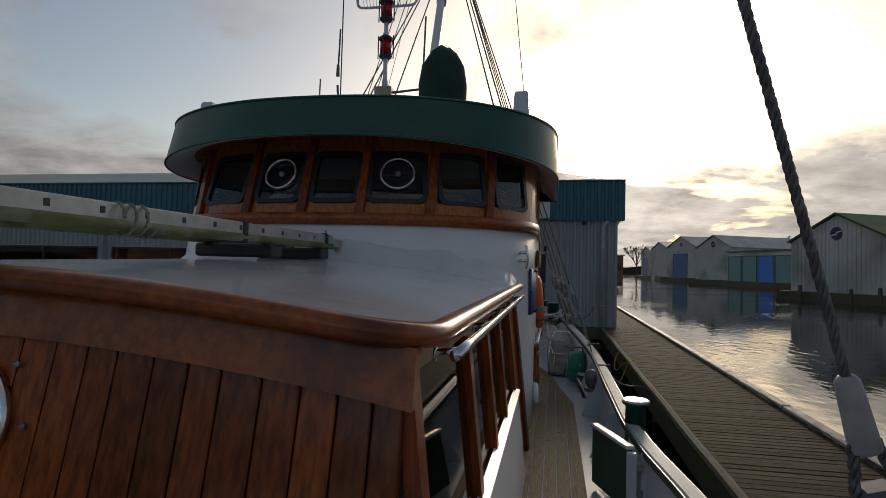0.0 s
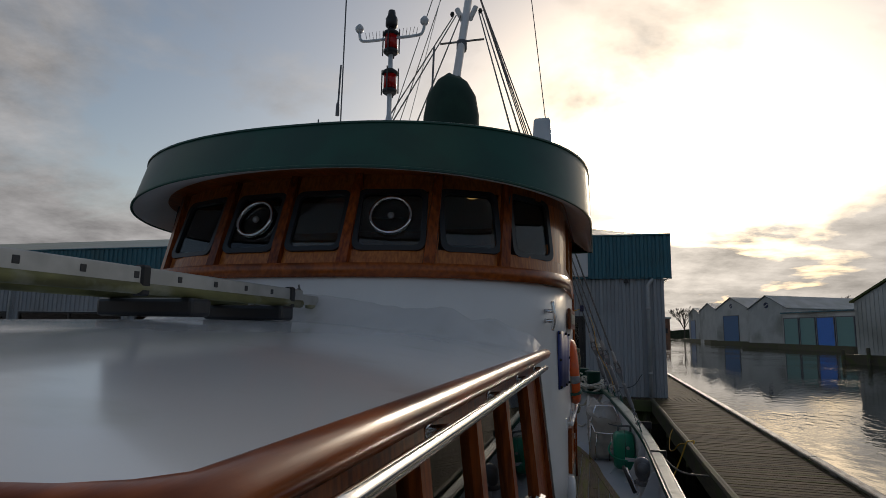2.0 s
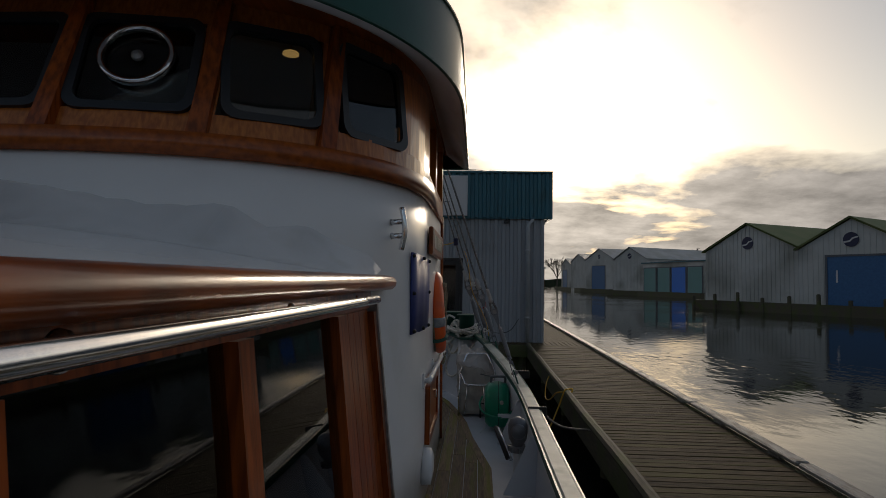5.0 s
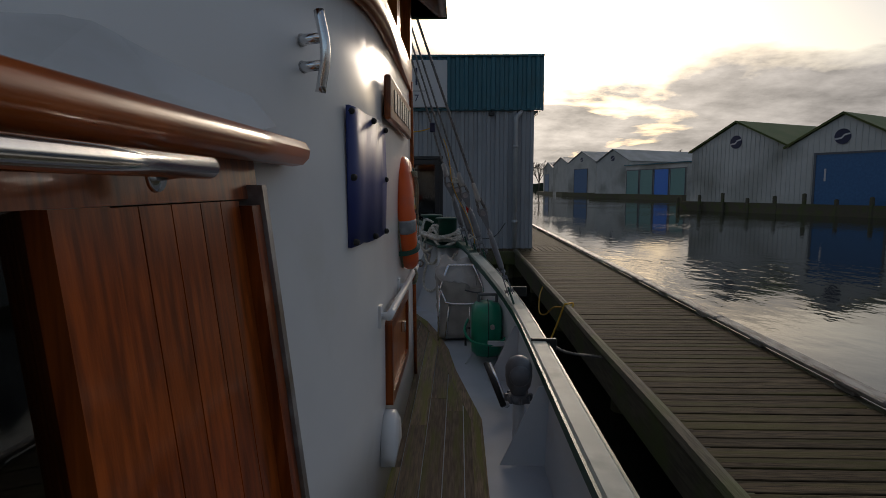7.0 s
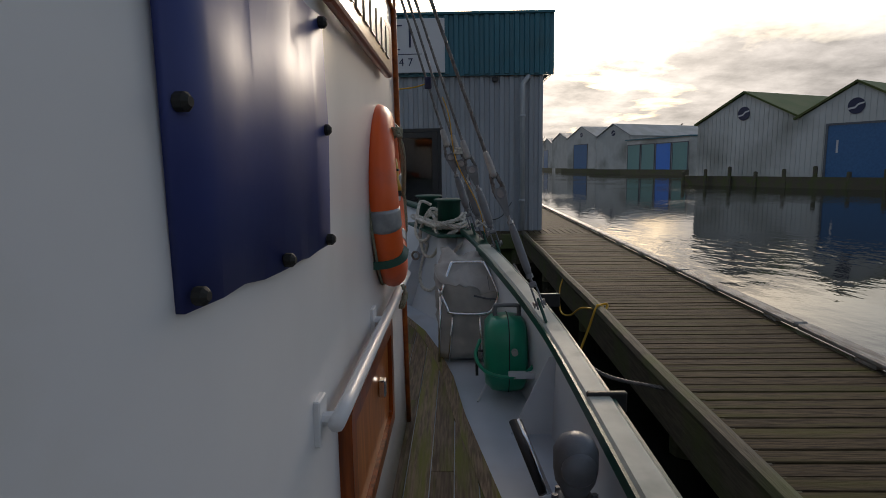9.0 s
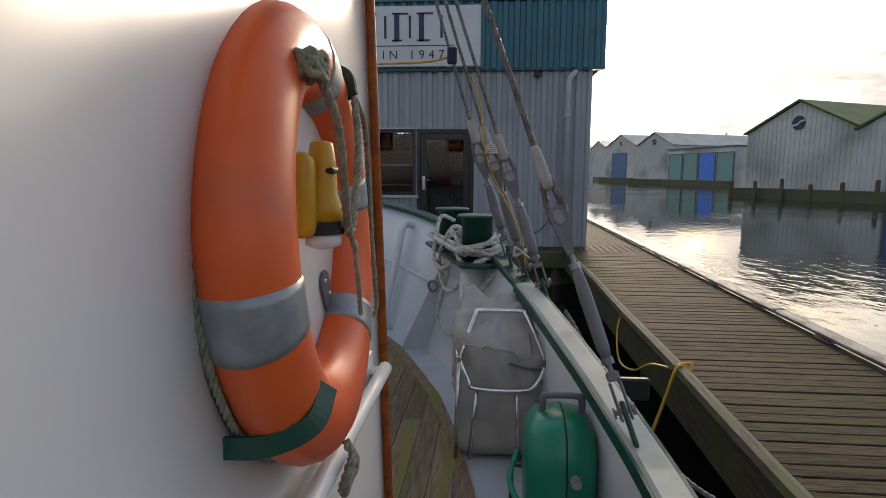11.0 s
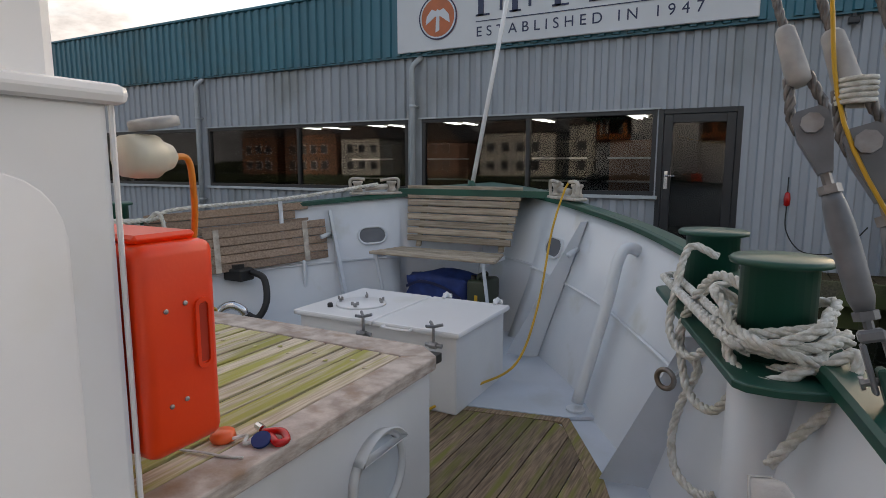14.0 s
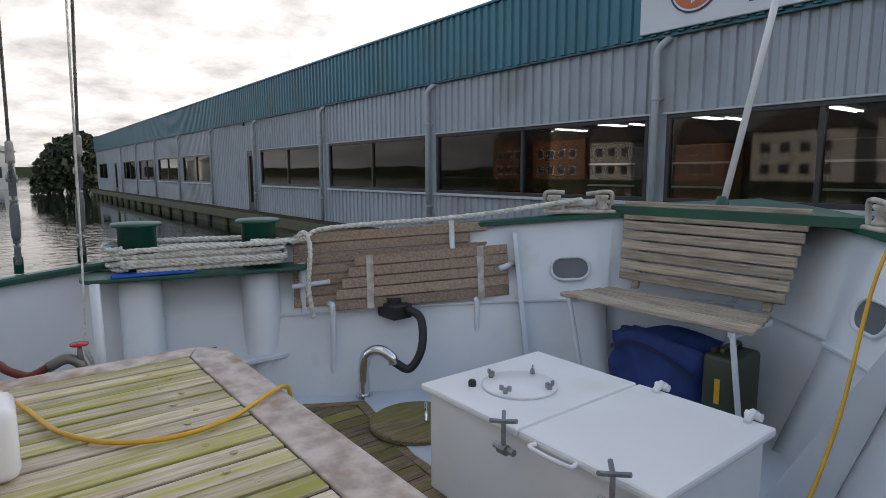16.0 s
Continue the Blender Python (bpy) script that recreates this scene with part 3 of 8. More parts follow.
def build_window(index, a, b, panes):
    w = tagged(new("window_%d" % index), "dark glazed window band in a black frame", "window", "building windows", "structure")
    fr = bmesh.new()
    y0, y1 = FACADE - 0.045, FACADE + 0.06
    for z in (WIN_LO, WIN_HI - 0.06):
        box(a, b, y0, y1, z, z + 0.06, 0.004, fr)
    edges = [a + (b - a - 0.06) * i / panes for i in range(panes + 1)]
    for x in edges:
        box(x, x + 0.06, y0 + 0.003, y1 - 0.003, WIN_LO + 0.06, WIN_HI - 0.06, 0.004, fr)
    part("window_frame", fr, FRAME, w)
    part("window_sill", box(a - 0.05, b + 0.05, FACADE - 0.09, FACADE - 0.046, WIN_LO - 0.05, WIN_LO, 0.004), PVC, w)
    part("lintel_strip", box(a - 0.05, b + 0.05, FACADE - 0.08, FACADE - 0.046, WIN_HI, WIN_HI + 0.025, 0.002), PVC, w)
    for x0, x1 in zip(edges, edges[1:]):
        part("pane", box(x0 + 0.06, x1, FACADE, FACADE + 0.012, WIN_LO + 0.06, WIN_HI - 0.06), GLASS, w).visible_shadow = False
    return w


for i, (a, b, c) in enumerate(BAYS):
    build_window(i + 1, a, b, c)


def build_door(index, a, b):
    d = tagged(new("door_%d" % index), "black framed glazed door of the building, closed", "door", "building doors", "structure")
    fr = bmesh.new()
    y0, y1 = FACADE - 0.045, FACADE + 0.05
    box(a, a + 0.07, y0, y1, 0.04, WIN_HI, 0.004, fr)
    box(b - 0.07, b, y0, y1, 0.04, WIN_HI, 0.004, fr)
    box(a + 0.07, b - 0.07, y0, y1, WIN_HI - 0.07, WIN_HI, 0.004, fr)
    box(a, b, y0 - 0.05, y1, -0.02, 0.04, 0.004, fr)
    part("frame", fr, FRAME, d)
    lf = bmesh.new()
    box(a + 0.075, a + 0.19, y0 + 0.01, y1 - 0.02, 0.05, WIN_HI - 0.075, 0.004, lf)
    box(b - 0.19, b - 0.075, y0 + 0.01, y1 - 0.02, 0.05, WIN_HI - 0.075, 0.004, lf)
    box(a + 0.19, b - 0.19, y0 + 0.01, y1 - 0.02, 0.05, 0.3, 0.004, lf)
    box(a + 0.19, b - 0.19, y0 + 0.01, y1 - 0.02, WIN_HI - 0.19, WIN_HI - 0.075, 0.004, lf)
    leaf = part("leaf", lf, FRAME, d)
    part("pane", box(a + 0.19, b - 0.19, FACADE, FACADE + 0.01, 0.3, WIN_HI - 0.19), GLASS, d).visible_shadow = False
    hd = sweep([(a + 0.13, y0 + 0.01, 1.2), (a + 0.13, y0 - 0.05, 1.2), (a + 0.25, y0 - 0.05, 1.2)], 0.01, 8)
    box(a + 0.105, a + 0.155, y0 - 0.002, y0 + 0.008, 1.02, 1.27, 0.003, hd)
    part("door_handle", hd, STEEL, leaf, "steel lever handle")
    return d


for i, (a, b) in enumerate(DOORS):
    build_door(i + 1, a, b)


def build_walkway():
    beam = box(XL, 3.5, 13.04, 13.16, -0.3, -0.005, 0.01)
    x = XL + 0.5
    while x < 3:
        lathe([(0.1, -1.6), (0.1, -0.29)], 8, beam, pose(x, 13.22, 0))
        x += 2.2
    box(XL, XR, 13.3, FACADE, -0.9, -0.06, 0, beam)
    return structure("walkway", beam, DOCKBEAM, "timber walkway on piles below the building wall", "walkway")


WALKWAY = build_walkway()


# ---------------------------------------------------------------- hull, bulwark and deck
STATIONS = [(-8.0, 3.1, 0.45), (-2.0, 3.18, 0.42), (0.6, 2.98, 0.40), (2.0, 2.95, 0.40), (4.3, 2.94, 0.41), (5.0, 2.86, 0.50), (5.6, 2.74, 0.60), (6.2, 2.60, 0.70), (6.95, 2.40, 0.80),
            (7.7, 2.14, 0.87), (8.5, 1.72, 0.94), (9.1, 1.26, 1.00), (9.6, 0.80, 1.05), (9.95, 0.38, 1.08), (10.12, 0.0, 1.09)]


def rail_curve():
    p = curve_points([(h, y, z) for y, h, z in STATIONS], 6)
    return [(max(q.x, 0.0), q.y, q.z) for q in p]


RAIL = rail_curve()


def side_points(side, drop, inset):
    """Points of the bulwark on one side; drop 0 at the rail and 1 at deck level, with the flare of the bow."""
    out = []
    for h, y, z in RAIL:
        f = max(0.0, min(1.0, (y - 5.6) / 2.6))
        flare = (0.02 + 0.30 * f) * drop
        zz = z + (DECK - z) * drop
        hh = max(0.0, h - inset - flare * (0.4 if y > 9.6 else 1.0))
        yy = y - f * 0.16 * drop - (0.5 * drop * max(0.0, (y - 9.4)) if y > 9.4 else 0)
        out.append(Vector((AXIS + side * hh, yy, zz)))
    return out


def build_bulwark(side, name, label):
    top_i, low_i = side_points(side, 0.0, 0.07), side_points(side, 1.15, 0.07)
    top_o, low_o = side_points(side, 0.0, 0.02), side_points(side, 1.15, 0.02)
    wl = [Vector((AXIS + (p.x - AXIS) * 0.93, p.y - 0.1, WATERZ - 0.4)) for p in low_o]
    bm = loft([low_i, [(p + q) / 2 for p, q in zip(top_i, low_i)], top_i, top_o, low_o, wl], closed=False)
    ob = structure(name, bm, BULWARK, label, "bulwark", True)
    return ob


BULWARKS = {1: build_bulwark(1, "wall_starboard", "pale grey painted steel bulwark of the ship"),
            -1: build_bulwark(-1, "wall_port", "pale grey painted steel bulwark with mooring fittings")}


def build_hull():
    rings = []
    o = [side_points(s, 1.18, 0.0) for s in (1, -1)]
    for z, f, dy in ((0.0, 1.0, 0.0), (WATERZ - 0.5, 0.93, -0.2)):
        rings.append([Vector((AXIS + (p.x - AXIS) * f * 1.004, p.y + dy, p.z if z == 0.0 else z)) for p in o[0]]
                     + [Vector((AXIS + (p.x - AXIS) * f * 1.004, p.y + dy, p.z if z == 0.0 else z)) for p in reversed(o[1])])
    structure("wall_hull", loft(rings, closed=True, caps=False), HULL, "dark green hull side of the ship", "hull", True)


build_hull()


def build_rail_cap(side):
    """Flat capping on the bulwark: worn white on top amidships, with a green edge, all green at the bow."""
    pts = side_points(side, 0.0, 0.04)
    cut = next(i for i, p in enumerate(pts) if p.y > 6.15)
    for name, run, mat, w, label in (("rail_cap", pts[:cut + 1], RAILWHITE, 0.054, "worn pale rail capping"), ("bow_rail_cap", pts[cut:], GREEN, 0.055, "dark green rail capping")):
        rings = []
        for i, p in enumerate(run):
            a, b = run[max(0, i - 1)], run[min(len(run) - 1, i + 1)]
            d = (b - a).normalized()
            nrm = Vector((d.y, -d.x, 0)).normalized()
            up = Vector((0, 0, 1))
            rings.append([p + nrm * u + up * v for u, v in ((-w, -0.012), (-w, 0.018), (-w + 0.012, 0.03), (w - 0.012, 0.03), (w, 0.018), (w, -0.012))])
        part(name, loft(rings, closed=True), mat, BULWARKS[side], label)
    rings = []
    for i, p in enumerate(pts[:cut + 1]):
        rings.append([p + Vector((side * 0.059, 0, 0)) + Vector((u, 0, v)) for u, v in ((-0.006, -0.03), (0.006, -0.03), (0.006, 0.02), (-0.006, 0.02))])
    part("rail_edge", loft(rings, closed=True), GREEN, BULWARKS[side], "dark green rail edge")
    rings = []
    for i, p in enumerate(pts[:cut + 1]):
        rings.append([p + Vector((-side * 0.059, 0, 0)) + Vector((u, 0, v)) for u, v in ((-0.006, -0.03), (0.006, -0.03), (0.006, 0.02), (-0.006, 0.02))])
    part("rail_edge", loft(rings, closed=True), GREEN, BULWARKS[side], "dark green rail edge")


for s in (1, -1):
    build_rail_cap(s)


def build_deck_plate():
    st, po = side_points(1, 1.0, 0.03), side_points(-1, 1.0, 0.03)
    poly = [(p.x, p.y) for p in st] + [(p.x, p.y) for p in reversed(po[:-1])]
    bm = prism(poly, DECK - 0.06, DECK - 0.012)
    structure("floor", bm, DECKGREY, "blue-grey painted steel deck", "deck")
    fore = [(p.x, p.y) for p in st if p.y > 8.03] + [(p.x, p.y) for p in reversed(po) if p.y > 8.03]
    fore = [(AXIS + 1.37, 8.0)] + fore + [(AXIS - 1.37, 8.0), (AXIS - 0.6, 7.84), (AXIS + 0.6, 7.84)]
    bm = prism(fore, DECK - 0.01, DECK + 0.008)
    structure("floor_fore", bm, DECKGREY, "blue-grey painted raised bow deck plate", "deck")


build_deck_plate()

# edge of the wooden deck on the open side: y and x
DECK_EDGE = [(-8.0, 0.93), (3.2, 0.93), (3.8, 0.93), (4.8, 0.76), (5.4, 0.69), (6.0, 0.57), (6.5, 0.44), (7.06, 0.22), (7.5, 0.04), (8.0, -0.25)]


def deck_edge_x(y):
    for (y0, x0), (y1, x1) in zip(DECK_EDGE, DECK_EDGE[1:]):
        if y0 <= y <= y1:
            return x0 + (x1 - x0) * (y - y0) / (y1 - y0)
    return DECK_EDGE[-1][1]


# ---------------------------------------------------------------- wheelhouse
WH_W, WH_YC, WH_N = 2.05, 2.9, 2.5
WH_FRONT = 4.54


def wh_outline(z, grow=0.0, n=48, b=None, y_front=None):
    """Plan of the wheelhouse at a height: rounded end towards the cabin, square towards the bow."""
    b = (1.5 + (2.55 - z) * 0.38) if b is None else b
    w = WH_W + grow
    b = b + grow
    out = []
    for i in range(n + 1):
        a = math.pi * i / n
        c, s = math.cos(a), math.sin(a)
        x = w * math.copysign(abs(c) ** (2 / WH_N), c)
        y = WH_YC - b * abs(s) ** (2 / WH_N)
        out.append((AXIS + x, y))
    yf = WH_FRONT + grow + (1.0 - z) * 0.15 if y_front is None else y_front
    return out + [(AXIS - w, yf), (AXIS + w, yf)]


def ring_at(z, grow=0.0, **kw):
    return [Vector((x, y, z)) for x, y in wh_outline(z, grow, **kw)]


def build_wheelhouse():
    w = thing("wheelhouse", "white steel wheelhouse with varnished wooden window band", "wheelhouse", kind="structure")
    part("lower_wall", loft([ring_at(z) for z in (-0.1, 0.5, 1.2, 1.7, 2.1)]), WHITE, w, "glossy white lower wall", True)
    # sill moulding
    sill = bmesh.new()
    o = [p for p in ring_at(2.12, 0.0)]
    sweep(o, 0.05, 10, sill, closed=True, section=[(-0.055, -0.045), (0.055, -0.045), (0.06, 0.0), (0.04, 0.05), (-0.05, 0.055)])
    part("sill_moulding", sill, VARNISH_X, w, "varnished wooden moulding below the windows", True)
    # inner floor and ceiling; the floor's near-black colour stands in for shade
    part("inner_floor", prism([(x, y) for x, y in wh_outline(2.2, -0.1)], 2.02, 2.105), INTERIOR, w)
    return w


WHEELHOUSE = build_wheelhouse()
SILL_Z, HEAD_Z = 2.17, 2.92


def wh_point(ang, z, grow=0.0):
    b = (1.5 + (2.55 - z) * 0.38) + grow
    c, s = math.cos(ang), math.sin(ang)
    return Vector((AXIS + (WH_W + grow) * math.copysign(abs(c) ** (2 / WH_N), c), WH_YC - b * abs(s) ** (2 / WH_N), z))


def angle_of(offset):
    """The outline's angle at an offset from the middle line."""
    c = (abs(offset) / WH_W) ** (WH_N / 2)
    return math.acos(math.copysign(c, offset))


def build_window_band():
    # offsets of the windows' sides from the middle line, at mid height
    wins = [(-1.93, -1.55), (-1.38, -0.84), (-0.70, -0.22), (-0.10, 0.37), (0.47, 1.02), (1.14, 1.56), (1.66, 1.935)]
    edges = [math.pi] + [angle_of(v) for ab in wins for v in ab] + [0.0]
    lo, hi = 2.29, 2.80
    T = 0.07

    def piece(name, bm):
        part(name, bm, VARNISH_L, WHEELHOUSE, "varnished mahogany window band")

    def strip(name, a0, a1, z0, z1, n=4):
        grid = []
        for g in (0.0, -T):
            grid.append([[wh_point(a0 + (a1 - a0) * i / n, z, g) for z in (z0, z1)] for i in range(n + 1)])
        rings = [[grid[0][i][0], grid[0][i][1], grid[1][i][1], grid[1][i][0]] for i in range(n + 1)]
        piece(name, loft(rings))

    strip("sill_band", math.pi, 0.0, SILL_Z - 0.03, lo, 40)
    strip("head_band", math.pi, 0.0, hi, HEAD_Z + 0.1, 40)
    for i in range(0, len(edges) - 1, 2):
        strip("window_pier", edges[i], edges[i + 1], lo, hi)
    # straight sides and the side towards the bow
    for s in (1, -1):
        x = AXIS + s * WH_W
        a, b = sorted((x, x - s * T))
        for y0, y1, z0, z1 in ((WH_YC, 4.66, SILL_Z - 0.03, lo), (WH_YC, 4.66, hi, HEAD_Z + 0.1), (WH_YC, 3.0, lo, hi), (3.62, 3.78, lo, hi), (4.5, 4.66, lo, hi)):
            piece("side_band" if y1 - y0 > 1 else "window_pier", box(a, b, y0, y1, z0, z1))
    for z0, z1 in ((SILL_Z - 0.03, lo), (hi, HEAD_Z + 0.1)):
        piece("front_band", box(AXIS - WH_W, AXIS + WH_W, 4.59, 4.66, z0, z1))
    for i in range(6):
        x = AXIS - WH_W + i * (2 * WH_W - 0.12) / 5
        piece("window_pier", box(x, x + 0.12, 4.59, 4.66, lo, hi))
    # mullion posts proud of the band
    for i in range(1, len(edges) - 2, 1):
        if i % 2 == 0:
            am = (edges[i] + edges[i + 1]) / 2
            b0, b1 = wh_point(am, SILL_Z, 0.02), wh_point(am, HEAD_Z + 0.06, 0.02)
            side = (wh_point(am - 0.02, 2.5) - wh_point(am + 0.02, 2.5)).normalized()
            out = Vector((side.y, -side.x, 0))
            if out.y > 0 and abs(out.x) < 0.9:
                out = -out
            rings = []
            for q, wd in ((b0, 0.055), (b1, 0.042)):
                rings.append([q + side * wd - out * 0.05, q + side * wd * 0.8 + out * 0.03, q - side * wd * 0.8 + out * 0.03, q - side * wd - out * 0.05])
            part("mullion", loft(rings), VARNISH, WHEELHOUSE, "varnished wooden mullion")
    # frames and panes
    for j, (a, b) in enumerate(wins):
        a0, a1 = angle_of(a), angle_of(b)
        c = [wh_point(a0, lo), wh_point(a1, lo), wh_point(a1, hi), wh_point(a0, hi)]
        mid = sum(c, Vector()) / 4
        u = (c[1] - c[0]).normalized()
        v = ((c[2] + c[3]) - (c[0] + c[1])).normalized()
        nrm = u.cross(v).normalized()
        v = nrm.cross(u)
        m = Matrix((u, v, nrm)).transposed().to_4x4()
        m.translation = mid + nrm * 0.012
        wd, ht = (c[1] - c[0]).length, (c[2] - c[1]).length
        out, inn = rounded(wd + 0.03, ht + 0.03, 0.075), rounded(wd - 0.055, ht - 0.055, 0.06)
        win = part("window", ring_prism(out, inn, -0.04, 0.012, m), FRAME, WHEELHOUSE, "rounded black-framed wheelhouse window")
        part("pane", prism(inn, -0.02, -0.012, m=m), SHIPGLASS, win).visible_shadow = False
        if j in (2, 4):
            r = 0.175
            cy = 0.03
            rim = ring_prism([(r * math.cos(2 * math.pi * i / 28), cy + r * math.sin(2 * math.pi * i / 28)) for i in range(28)],
                             [((r - 0.022) * math.cos(2 * math.pi * i / 28), cy + (r - 0.022) * math.sin(2 * math.pi * i / 28)) for i in range(28)], 0.0, 0.035, m)
            part("clear_view_ring", rim, STEEL, win, "steel ring of the spinning clear-view screen", True)
            hub = lathe([(0.028, 0.0), (0.028, 0.02), (0.012, 0.035)], 12, None, m @ pose(0, cy, 0))
            box(-r + 0.02, r - 0.02, cy - 0.012, cy + 0.004, -0.035, -0.022, 0, hub, m)
            part("hub", hub, GALV, win)


build_window_band()


def build_visor():
    def rim(z0, w, b, camber):
        out = []
        for i in range(61):
            a = math.pi * i / 60
            c, s = math.cos(a), math.sin(a)
            x = w * math.copysign(abs(c) ** (2 / WH_N), c)
            out.append(Vector((AXIS + x, WH_YC - b * abs(s) ** (2 / WH_N), z0 - camber * (abs(x) / w) ** 2)))
        for x in (-w, w):
            out.append(Vector((AXIS + x, 4.95, z0 - camber)))
        return out
    lo_o, hi_o = rim(2.87, 2.30, 1.98, 0.15), rim(3.28, 2.28, 1.76, 0.07)
    lo_i = rim(2.87, 2.24, 1.92, 0.15)
    wall_i = rim(3.0, 2.0, 1.36, 0.10)
    v = thing("wheelhouse_roof", "wheelhouse roof with a curved dark green fascia", "roof", kind="structure")
    part("fascia", loft([lo_o, hi_o], caps=False), GREEN, v, "glossy dark green curved fascia", True)
    trim = bmesh.new()
    sweep(lo_o, 0.012, 6, trim, closed=True)
    sweep(hi_o, 0.014, 6, trim, closed=True)
    part("fascia_trim", trim, GREEN, v)
    part("soffit", loft([lo_o, lo_i, rim(2.97, 2.06, 1.6, 0.10)], caps=False), WHITE, v, "white painted soffit strip", True)
    part("head_lining", loft([rim(2.965, 2.08, 1.62, 0.10), rim(2.98, 1.9, 1.25, 0.10)], caps=False), VARNISH_X, v, "varnished wooden soffit", True)
    top = rim(3.29, 2.27, 1.75, 0.07)
    cen = rim(3.36, 0.9, 0.7, 0.02)
    part("roof_top", loft([top, cen]), ROOFWHITE, v, "", True)
    part("ceiling", prism([(p.x, p.y) for p in rim(0, 2.1, 1.5, 0)], 3.02, 3.05), WHITE, v)
    return v


build_visor()


# ---------------------------------------------------------------- after cabin
CAB_Y0, CAB_W = -2.48, 1.90


def roof_z(d, y):
    return 1.742 - 0.23 * (abs(d) / 1.92) ** 2 - (0.085 - 0.070 * (abs(d) / 1.92) ** 2) * max(0.0, min(1.0, (1.7 - y) / 4.0))


def build_cabin():
    c = thing("cabin", "varnished mahogany after cabin with a white roof", "cabin", kind="structure")
    # roof sheet with rounded after corners, running up into the wheelhouse wall
    rings = []
    ys = [CAB_Y0 + 0.0, CAB_Y0 + 0.03, CAB_Y0 + 0.10, CAB_Y0 + 0.25] + [CAB_Y0 + 0.25 + (1.6 - CAB_Y0) * i / 16 for i in range(1, 17)]
    for y in ys:
        f = min(1.0, (y - CAB_Y0) / 0.22)
        w = CAB_W - 0.22 * (1 - math.sqrt(max(0.0, 1 - (1 - f) ** 2)))
        ring = []
        for i in range(25):
            d = w * (-1 + 2 * i / 24)
            lift = 0.0
            edge = wh_point(angle_of(max(-1.95, min(1.95, d))), 1.72).y
            t = (y - (edge - 0.30)) / 0.30
            if t > 0:
                lift = 0.20 * min(1.0, t) ** 2.2
            ring.append(Vector((AXIS + d, y, roof_z(d, y) + lift)))
        rings.append(ring)
    bm = loft(rings, closed=False)
    part("roof", bm, ROOFWHITE, c, "glossy white crowned cabin roof", True)
    under = bmesh.new()
    loft([[Vector((AXIS + d, y, roof_z(d, y) - 0.06)) for d in [(-1 + 2 * i / 12) * (CAB_W - 0.03) for i in range(13)]] for y in (CAB_Y0 + 0.03, 1.7)], closed=False, bm=under)
    part("roof_lining", under, WHITE, c)
    # rounded eaves moulding round the roof
    line = []
    for i in range(12):
        y = 1.93 - (1.93 - (CAB_Y0 + 0.22)) * i / 11
        line.append(Vector((AXIS + CAB_W + 0.02, y, roof_z(CAB_W, y) - 0.028)))
    for i in range(1, 7):
        a = math.pi / 2 * i / 6
        d = CAB_W + 0.02 - 0.22 * (1 - math.cos(a))
        line.append(Vector((AXIS + d, CAB_Y0 + 0.22 - 0.24 * math.sin(a), roof_z(d, -2.4) - 0.028)))
    half = line[:]
    for i in range(1, 24):
        d = line[-1].x - AXIS if i == 0 else (CAB_W + 0.02 - 0.22) * (1 - 2 * i / 24)
        half.append(Vector((AXIS + d, CAB_Y0 - 0.02, roof_z(d, -2.4) - 0.028)))
    half += [Vector((2 * AXIS - p.x, p.y, p.z)) for p in reversed(line)]
    flat = []
    for i, p in enumerate(half):
        a, b = half[max(0, i - 1)], half[min(len(half) - 1, i + 1)]
        d = (b - a).normalized()
        o = Vector((-d.y, d.x, 0)).normalized()
        if (p - Vector((AXIS, -0.3, p.z))).dot(o) < 0:
            o = -o
        flat.append([p + o * v * 1.0 + Vector((0, 0, 1)) * u for u, v in [(b2, a2) for a2, b2 in [(0.0, -0.034), (0.03, -0.030), (0.048, -0.012), (0.052, 0.012), (0.038, 0.034), (0.008, 0.044), (-0.034, 0.03), (-0.036, -0.02)]]])
    part("eaves_moulding", loft(flat), VARNISH_X, c, "rounded varnished eaves moulding", True)
    return c


CABIN = build_cabin()


def side_x(z):
    """The cabin's side leans in towards the top."""
    return AXIS + 1.86 + (1.45 - z) * 0.11


